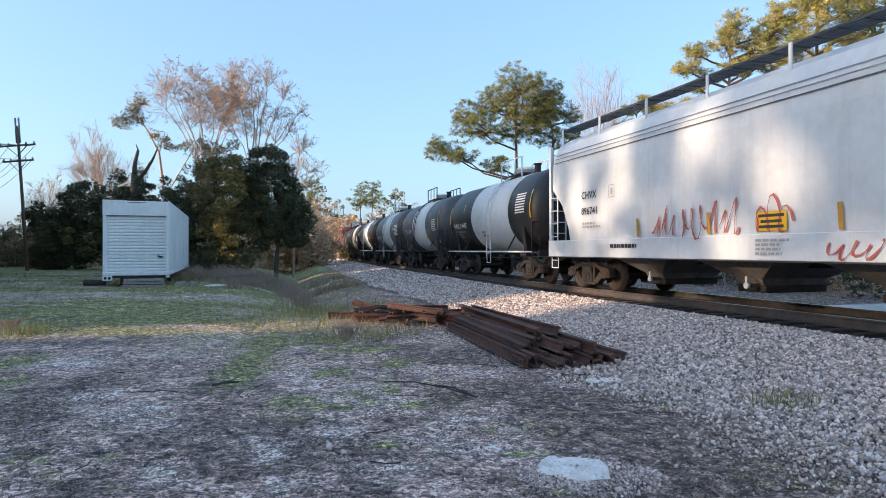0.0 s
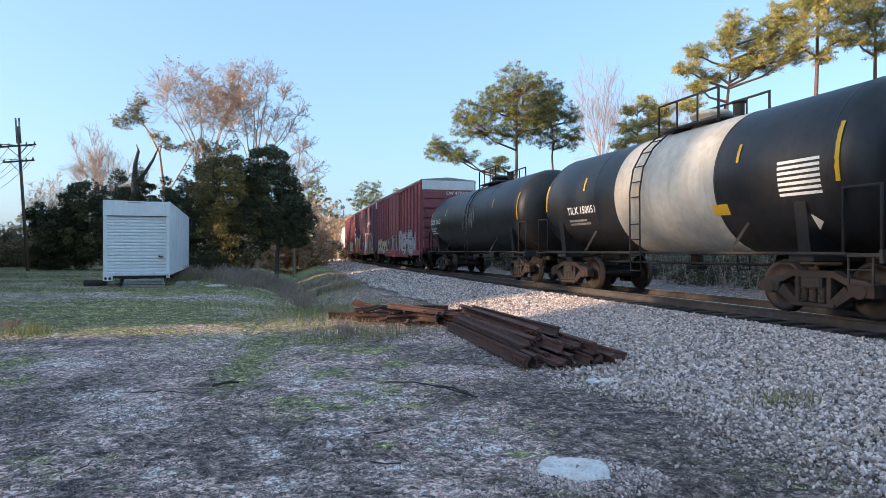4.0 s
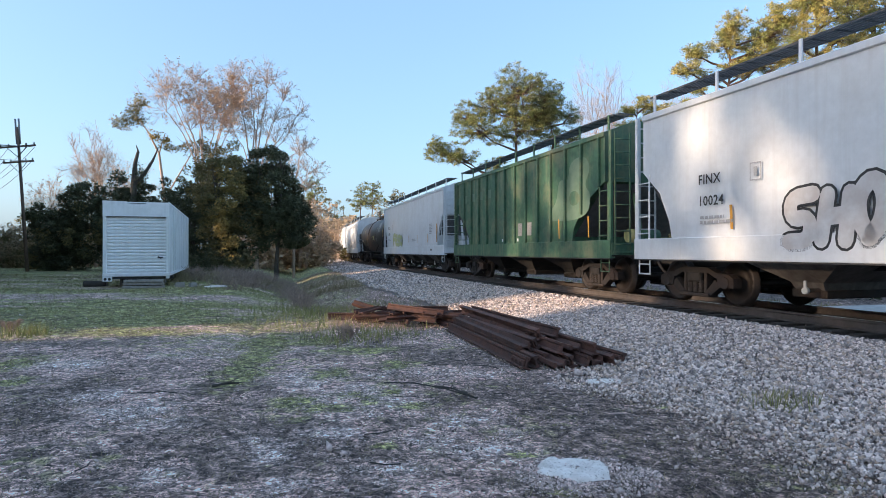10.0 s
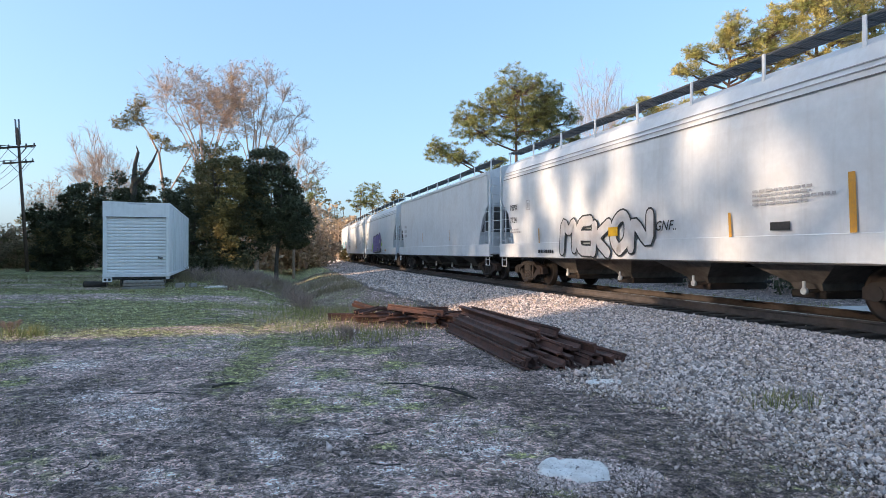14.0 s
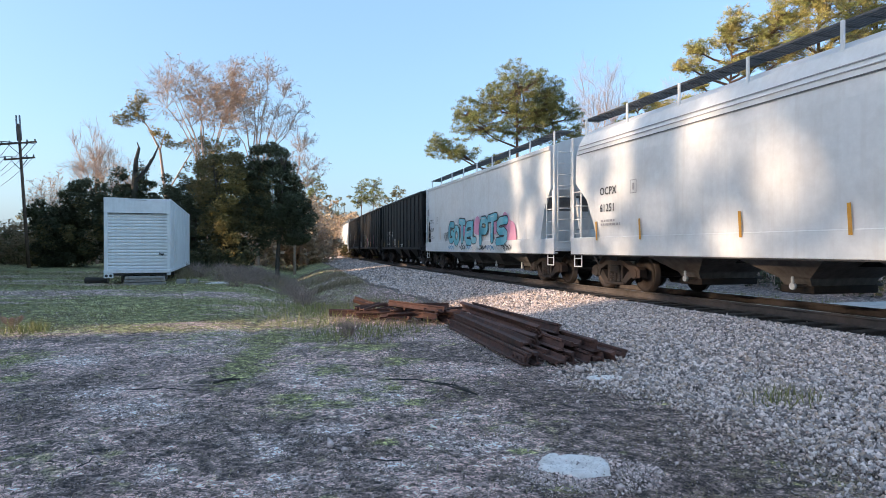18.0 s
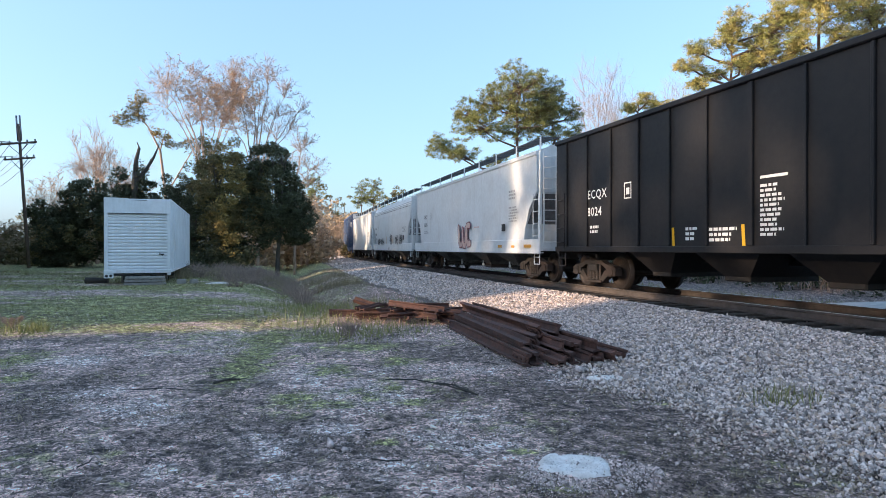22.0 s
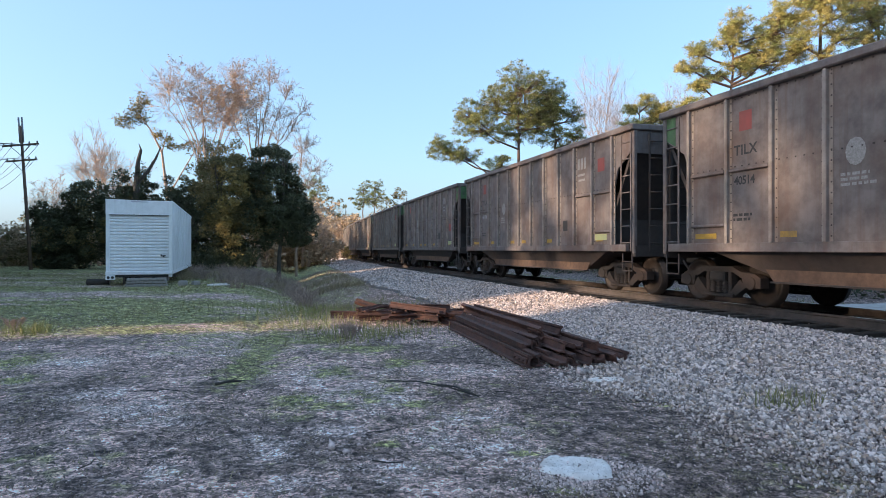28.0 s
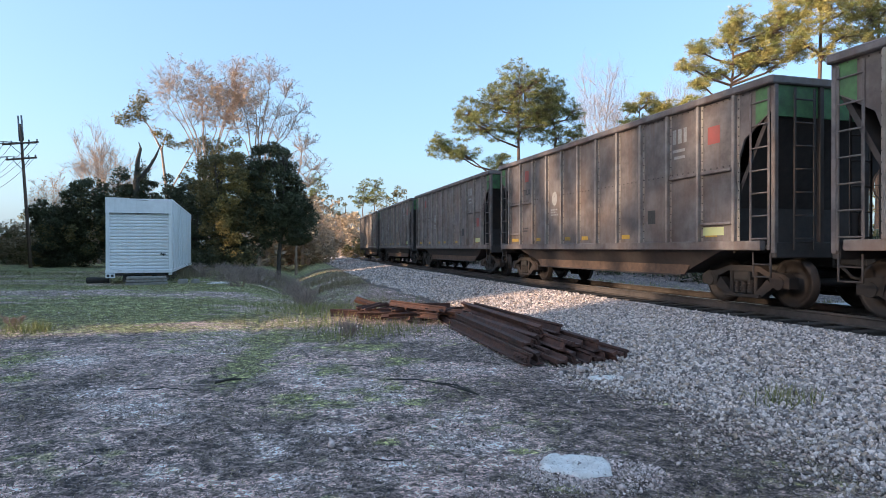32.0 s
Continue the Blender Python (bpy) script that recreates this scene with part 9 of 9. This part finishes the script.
def scrap_piles():
    rnd = random.Random(9)
    # near stack: parallel rails, near ends towards the camera
    k = 0
    rows = [  # near end x, y ; far end x, y ; height ; roll
        (1.16, 8.75, 0.12, 13.0, 0.08, -14), (1.30, 8.80, 0.26, 13.2, 0.09, 10), (1.48, 9.15, 0.40, 13.4, 0.08, -6), (1.62, 8.72, 0.62, 13.0, 0.08, 88),
        (1.82, 8.85, 0.78, 13.3, 0.09, 14), (2.02, 8.80, 0.98, 13.5, 0.08, -20), (2.20, 8.95, 1.16, 13.2, 0.09, 94), (2.42, 8.95, 1.32, 12.8, 0.08, 20), (2.62, 9.15, 1.60, 12.6, 0.08, -10),
        (1.22, 9.35, 0.30, 13.3, 0.235, 95), (1.42, 9.60, 0.46, 13.1, 0.225, 24), (1.70, 9.05, 0.58, 13.6, 0.235, -12), (1.95, 9.25, 0.80, 13.2, 0.24, 82), (2.18, 9.05, 1.02, 13.0, 0.23, 8),
        (1.50, 9.75, 0.42, 13.9, 0.36, 30), (1.80, 9.95, 0.62, 13.7, 0.37, -15)]
    for x0, y0, x1, y1, z, roll in rows:
        g0, g1 = ground_at(x0, y0), ground_at(x1, y1)
        scrap_rail(x1, y1, x0, y0, g1 + z + rnd.uniform(0, 0.02), g0 + z, roll, k)
        k += 1
    # far jumble of shorter pieces
    for i in range(36):
        u = rnd.random()
        x, y = -1.75 + 1.95 * u + rnd.uniform(-0.25, 0.25), 14.9 - 0.6 * u + rnd.uniform(-0.7, 0.7)
        a = radians(rnd.choice((8, -25, 150, 100, -70, 35, 60, -45)) + rnd.uniform(-14, 14))
        L = rnd.uniform(0.45, 1.5)
        z = 0.06 + 0.10 * (i // 12) + rnd.uniform(0, 0.05)
        g = ground_at(x, y)
        dx, dy = math.cos(a) * L / 2, math.sin(a) * L / 2
        scrap_rail(x - dx, y - dy, x + dx, y + dy, g + z, g + z + rnd.uniform(-0.03, 0.14), rnd.choice((0, 90, 15, -20, 45, 130)), k, rnd.uniform(0.62, 0.8))
        k += 1
    scrap_rail(-2.75, 15.2, -0.9, 14.7, ground_at(-2.7, 15.2) + 0.08, ground_at(-0.9, 14.7) + 0.10, 5, 51)
    # a paint mark and a red rag end in the near stack
    solid("tag_plate", MB().box((0, 0, 0), (0.10, 0.012, 0.05), 0.003).box((0, -0.004, 0), (0.07, 0.01, 0.02)), M_offwhite, "small white marker wedged on the scrap rails", "marker", pose(1.22, 11.1, ground_at(1.2, 11.1) + 0.40, 20, 0, -10))


scrap_piles()


def slab_and_litter():
    rng = random.Random(3)
    # flat broken concrete slab with a hollow
    n = 22
    def rnd_sq(v):
        return math.copysign(abs(v) ** 0.6, v)
    out = [(0.27 * rnd_sq(math.cos(2 * math.pi * i / n)) * (1 + rng.uniform(-0.12, 0.12)), 0.21 * rnd_sq(math.sin(2 * math.pi * i / n)) * (1 + rng.uniform(-0.15, 0.15))) for i in range(n)]
    z0 = ground_at(0.98, 4.72)
    rings = []
    for sc, z in ((1.04, -0.05), (0.97, 0.008), (0.88, 0.026), (0.76, 0.032), (0.62, 0.026), (0.46, 0.012), (0.14, 0.010)):
        rings.append([(p * sc + rng.uniform(-0.006, 0.006), q * sc + rng.uniform(-0.006, 0.006), z + rng.uniform(-0.009, 0.009)) for p, q in out])
    solid("concrete_slab", MB().loft(rings, True), M_concrete, "broken pale concrete lump half buried in gravel", "slab", pose(0.98, 4.72, z0, 0, 0, -18))
    n2 = [(0.26 * math.cos(2 * math.pi * i / 14) * (1 + rng.uniform(-0.15, 0.15)), 0.13 * math.sin(2 * math.pi * i / 14)) for i in range(14)]
    solid("concrete_piece", MB().loft([[(p * s, q * s, z) for p, q in n2] for s, z in ((1.1, -0.03), (1.0, 0.025), (0.8, 0.035), (0.2, 0.033))], True), M_concrete, "thin pale piece of concrete on the ground", "slab", pose(2.0, 7.95, ground_at(2.0, 7.95), 0, 0, 10))
    # sticks
    def stick(pts, r, label):
        x, y = pts[0][0], pts[0][1]
        g = ground_at(x, y)
        mb = MB()
        for (ax, ay, az), (bx, by, bz) in zip(pts, pts[1:]):
            mb.tube((ax - x, ay - y, az), (bx - x, by - y, bz), r, r * 0.8, 7)
        s = thing("fallen_branch", label, "branch", pose(x, y, g))
        part("stem", mb, M_stick, s)
        for i in range(3 if r > 0.012 else 0):
            tw = MB()
            p = Vector(pts[min(i, len(pts) - 1)])
            tw.tube((p.x - x, p.y - y, p.z), (p.x - x + rng.uniform(-0.25, 0.25), p.y - y + rng.uniform(-0.15, 0.2), p.z + 0.02), r * 0.4, r * 0.2, 5)
            part("twig", tw, M_stick, s)
    stick([(-0.72, 7.75, 0.03), (-0.35, 7.65, 0.05), (0.05, 7.35, 0.04), (0.32, 7.0, 0.03)], 0.009, "dark fallen branch lying on the gravel")
    stick([(-0.10, 7.62, 0.03), (0.12, 7.45, 0.04), (0.36, 6.92, 0.05)], 0.012, "dark fallen branch beside another one")
    stick([(-3.55, 7.2, 0.02), (-3.2, 7.25, 0.03), (-2.95, 7.2, 0.02)], 0.006, "short dark stick lying on dirt")
    stick([(-2.75, 7.55, 0.02), (-2.62, 7.7, 0.03), (-2.5, 7.75, 0.02)], 0.016, "stub of dark wood lying on dirt")
    for i in range(15):
        y = rng.uniform(4.4, 10.5)
        x = rng.uniform(-0.66, 0.35) * y
        a = rng.uniform(0, 6.28)
        l = rng.uniform(0.08, 0.28)
        stick([(x, y, 0.012), (x + math.cos(a) * l, y + math.sin(a) * l, 0.015), (x + math.cos(a + 0.3) * l * 1.7, y + math.sin(a + 0.3) * l * 1.7, 0.012)], rng.uniform(0.003, 0.007), "small dark twig lying on dirt")
    # single stones
    spots = [(-0.93, 5.2, 0.10), (-0.80, 5.1, 0.06), (-0.72, 5.25, 0.05), (-1.02, 5.05, 0.05), (1.2, 4.3, 0.07), (1.42, 4.35, 0.05), (2.55, 4.5, 0.06), (1.75, 4.75, 0.05), (1.78, 8.3, 0.12), (1.5, 8.2, 0.08), (2.9, 8.6, 0.10)]
    for i in range(22):
        y = rng.uniform(4.2, 10)
        spots.append((rng.uniform(-0.6, 0.4) * y, y, rng.uniform(0.025, 0.05)))
    for i, (x, y, s) in enumerate(spots):
        v, f = stones(np.zeros(1), np.zeros(1), np.full(1, s * 0.25), np.full(1, s * 1.0), 500 + i)
        solid("stone", raw_mesh("stone", v, f, M_pebble, True), M_pebble, "single pale stone lying on the dirt", "stone", pose(x, y, ground_at(x, y), 0, 0, 0), group="loose stones")


slab_and_litter()


def utility_pole(x, y, h, lean, label, arms):
    g = ground_at(x, y)
    t = thing("utility_pole", label, "utility pole", pose(x, y, g - 0.1, 0, lean, 0))
    part("mast", MB().tube((0, 0, 0), (0, 0, h), 0.12, 0.085, 12), M_pole, t)
    for z, w in arms:
        arm = part("crossarm", MB().box((0, -0.14, z), (w, 0.10, 0.12), 0.012), M_pole, t)
        for sg in (-1, 1):
            part("arm_brace", MB().bar((0, -0.17, z - 0.75), (sg * w * 0.28, -0.17, z - 0.05), 0.02, 0.04), M_wire, arm)
        for fx in (-0.46, -0.24, 0.24, 0.46):
            part("insulator", MB().lathe([(z + 0.06, 0.02), (z + 0.08, 0.06), (z + 0.13, 0.045), (z + 0.16, 0.06), (z + 0.22, 0.03)], (fx * w, -0.14, 0), "Z", 10), M_porcelain, arm)
    return t


p1 = utility_pole(-29.55, 45.0, 10.4, -4.1, "dark wooden utility pole with two crossarms", ((9.0, 2.6), (7.9, 2.2)))
part("pole_top", MB().tube((-0.12, 0, 9.2), (-0.12, 0, 11.0), 0.06, n=8).tube((0.12, 0, 9.2), (0.12, 0, 11.0), 0.06, n=8), M_walk, p1, "paired pole-top pins")
p2 = utility_pole(-55.0, 72.0, 10.0, 0.0, "distant dark utility pole with crossarm", ((8.6, 2.4), (7.8, 2.0)))


def wire(a, b, sag, label):
    n = 14
    pts = [(a[0] + (b[0] - a[0]) * k / n, a[1] + (b[1] - a[1]) * k / n, a[2] + (b[2] - a[2]) * k / n - sag * 4 * (k / n) * (1 - k / n)) for k in range(n + 1)]
    o = Vector(pts[0])
    side = (Vector(b) - Vector(a)).cross(Vector((0, 0, 1))).normalized() * 0.018
    rings = [[tuple(Vector(p) - o + side * math.cos(q * 1.2566) + Vector((0, 0, 0.018 * math.sin(q * 1.2566)))) for q in range(5)] for p in pts]
    solid("power_line", MB().loft(rings), M_wire, label, "cable", pose(*pts[0]), group="power lines")


for _dx, _z in ((-1.2, 9.05), (-0.6, 9.05), (0.6, 9.05), (1.2, 9.05), (-1.0, 8.05), (1.0, 8.05)):
    wire((-30.2 + _dx, 44.9, _z), (-55 + _dx, 71.9, _z - 0.3), 0.9, "dark overhead power line between wooden poles")
    wire((-30.2 + _dx, 44.9, _z), (-46 + _dx, 16, _z + 0.2), 0.7, "dark overhead power line leaving the wooden pole")

def blades(name, label, x, y, h, w, seed, mat, zoff=0.0, spread=0.05, lean=0.5):
    """Grass blades at the given places, as one sheet of stuff."""
    rng = np.random.default_rng(seed)
    n = len(x)
    a = rng.uniform(0, 2 * np.pi, n)
    d = np.stack([np.cos(a), np.sin(a), np.zeros(n)], -1)
    p = np.stack([x + rng.normal(size=n) * spread, y + rng.normal(size=n) * spread, np.zeros(n)], -1)
    p[:, 2] = ground_z(p[:, 0], p[:, 1]) - 0.005 + zoff
    hh = h * (0.5 + rng.random(n))
    tip = p + np.stack([rng.normal(size=n) * lean, rng.normal(size=n) * lean, np.ones(n)], -1) * hh[:, None]
    v = np.stack([p - d * np.reshape(w, (-1, 1)), p + d * np.reshape(w, (-1, 1)), tip], 1).reshape(-1, 3)
    return tagged(new(name, raw_mesh(name, v, np.arange(3 * n).reshape(-1, 3), mat)), label, "grass", kind="stuff")


def scatter_grass():
    rng = np.random.default_rng(21)
    # lawn and sparse green over the yard
    n = 420000
    y = 4.0 + 36 * rng.random(n) ** 1.35
    x = (rng.random(n) * 2 - 1) * 0.74 * y
    k = (rng.random(n) < grass_cover(x, y) ** 1.5 * 0.34) & (track_sq(x, y)[1] < -5.2)
    x, y = x[k], y[k]
    h = np.clip(0.014 + 0.0010 * y, 0, 0.04)
    blades("lawn_grass", "short patchy green grass on the yard", x, y, h, 0.003 + 0.0007 * y, 22, M_grass, lean=0.55)
    # dry straw mixed in
    n = 130000
    y = 4.0 + 34 * rng.random(n) ** 1.4
    x = (rng.random(n) * 2 - 1) * 0.74 * y
    k = (rng.random(n) < 0.10 + 0.22 * grass_cover(x, y) + 0.25 * smooth_step(0.55, 0.7, fbm(x * 1.1, y * 1.1, 44))) & (track_sq(x, y)[1] < -5.0)
    x, y = x[k], y[k]
    blades("dry_grass", "dry straw-coloured stalks among the grass", x, y, 0.03 + 0.002 * y, 0.002 + 0.0005 * y, 23, M_straw, lean=1.3)
    # short straws lying flat on the dirt
    n = 70000
    y = 4.0 + 8.5 * rng.random(n) ** 1.3
    x = (rng.random(n) * 2 - 1) * 0.72 * y
    k = (rng.random(n) < 0.25 + 0.75 * smooth_step(0.42, 0.62, fbm(x * 1.7, y * 1.7, 47))) & (track_sq(x, y)[1] < -5.4)
    blades("straw_litter", "pale short straws lying on the dirt", x[k], y[k], 0.009, 0.0028, 29, M_straw, lean=3.2)
    # tall weeds beside the scrap and along the track foot
    xs, ys = [], []
    for cx, cy, r, m in ((-2.4, 13.0, 0.9, 260), (-1.9, 11.5, 0.6, 140), (-3.1, 15.2, 1.2, 380), (-2.2, 16.5, 1.0, 500), (-1.3, 12.3, 0.5, 220), (-4.2, 17.5, 1.3, 500), (3.55, 6.55, 0.18, 160), (-8.0, 12.2, 0.25, 200), (-3.0, 19.0, 1.2, 500)):
        xs.append(cx + rng.normal(size=m) * r)
        ys.append(cy + rng.normal(size=m) * r * 0.8)
    x, y = np.concatenate(xs), np.concatenate(ys)
    blades("weed_patch", "ankle-high pale green weeds near the scrap rails", x, y, 0.20, 0.008, 24, M_grass, lean=0.28)
    # dry tall grass along the ditch and before the clump
    n = 16000
    y = rng.uniform(29, 36, n)
    x = rng.uniform(-0.42, -0.12, n) * y
    k = (rng.random(n) < smooth_step(0.42, 0.6, fbm(x * 0.7, y * 0.7, 51))) & (track_sq(x, y)[1] < -5.4)
    blades("tall_dry_grass", "tall dry grass and brush in the ditch", x[k], y[k], 0.34, 0.009, 25, M_straw, lean=0.35)
    # brown leafless brush in the ditch and along the foot of the clump
    segs = []
    for k in range(420):
        y = rng.uniform(21, 36)
        x = rng.uniform(-0.40, -0.17) * y
        if track_sq(np.array([x]), np.array([y]))[1][0] > -8.3 or fbm(np.array([x * 0.5]), np.array([y * 0.5]), 57)[0] < 0.47:
            continue
        z, h = ground_at(x, y), rng.uniform(0.25, 0.75)
        for i in range(26):
            a, l = rng.uniform(0, 6.28), rng.uniform(0.15, 0.6)
            p = np.array([x + rng.normal() * 0.12, y + rng.normal() * 0.12, z])
            m = p + np.array([math.cos(a) * l * 0.4, math.sin(a) * l * 0.4, h * rng.uniform(0.4, 0.6)])
            e = m + np.array([math.cos(a) * l * 0.5 + rng.normal() * 0.12, math.sin(a) * l * 0.5, h * rng.uniform(0.2, 0.5)])
            segs += [(tuple(p), tuple(m), 0.008, 0.006), (tuple(m), tuple(e), 0.006, 0.003), (tuple(m), tuple(m + (e - m) * 0.7 + rng.normal(size=3) * 0.1), 0.004, 0.002)]
    tagged(new("ditch_brush", raw_mesh("ditch_brush", *limbs(segs, 3), M_brush)), "brown leafless brush filling the ditch", "brush", kind="stuff")
    # short dry growth on the bank between ditch and ballast
    n = 26000
    bs, bq = rng.uniform(13.0, 46, n), rng.uniform(-8.4, -4.7, n)
    a = bs / RTRACK
    al, off = (RTRACK - bq) * np.sin(a), DTRACK + RTRACK - (RTRACK - bq) * np.cos(a)
    bx, by = off * NX + al * UX, off * NY + al * UY
    k = rng.random(n) < 0.25 + 0.75 * smooth_step(0.4, 0.6, fbm(bx * 0.8, by * 0.8, 53))
    blades("bank_grass", "short dry brown grass on the bank", bx[k], by[k], 0.09, 0.008, 28, M_brush, lean=0.9)
    # far side verge
    n = 9000
    s, q = rng.uniform(2, 45, n), rng.uniform(4.6, 14, n)
    a = s / RTRACK
    al, off = (RTRACK - q) * np.sin(a), DTRACK + RTRACK - (RTRACK - q) * np.cos(a)
    k = (q < 6.5) | (q > 10.2)
    blades("verge_grass", "dry and green grass on the far verge", (off * NX + al * UX)[k], (off * NY + al * UY)[k], 0.16, 0.012, 27, M_grass, lean=0.4)


scatter_grass()

for _x, _y, _s in ((-8.6, 12.6, 0.30), (3.75, 6.9, 0.16), (-1.75, 11.6, 0.30)):
    _t = thing("dry_shrub", "small leafless brown shrub growing in dirt", "shrub", pose(_x, _y, ground_at(_x, _y) - 0.02))
    _sg = []
    for _k in range(7):
        _a = _k * 0.9
        _sg += grow((0, 0, 0), _s * 0.6, (0.9 * math.cos(_a), 0.9 * math.sin(_a)), int(_x * 10) + _k, 3, 0.006, 40, 0.2, (2, 3))[0]
    part("stem", raw_mesh("stem", *limbs(_sg, 3), M_brush), None, _t)
# ================= ties =================
_tie = MB().box((0, 0, 0), (0.23, 2.6, 0.18), 0.012).mesh("tie", M_tie)
_tie_rnd = random.Random(17)
ties = thing("cross_ties", "row of dark creosoted wooden cross ties", "railway ties", kind="structure")
for k in range(-20, 260):
    x, y, ux, uy = track(k * 0.52)
    part("tie", _tie, None, ties, m=pose(x, y, RAIL_Z - 0.172 - 0.088, 0, 0, math.degrees(math.atan2(uy, ux)) + _tie_rnd.uniform(-0.8, 0.8)))

motions()
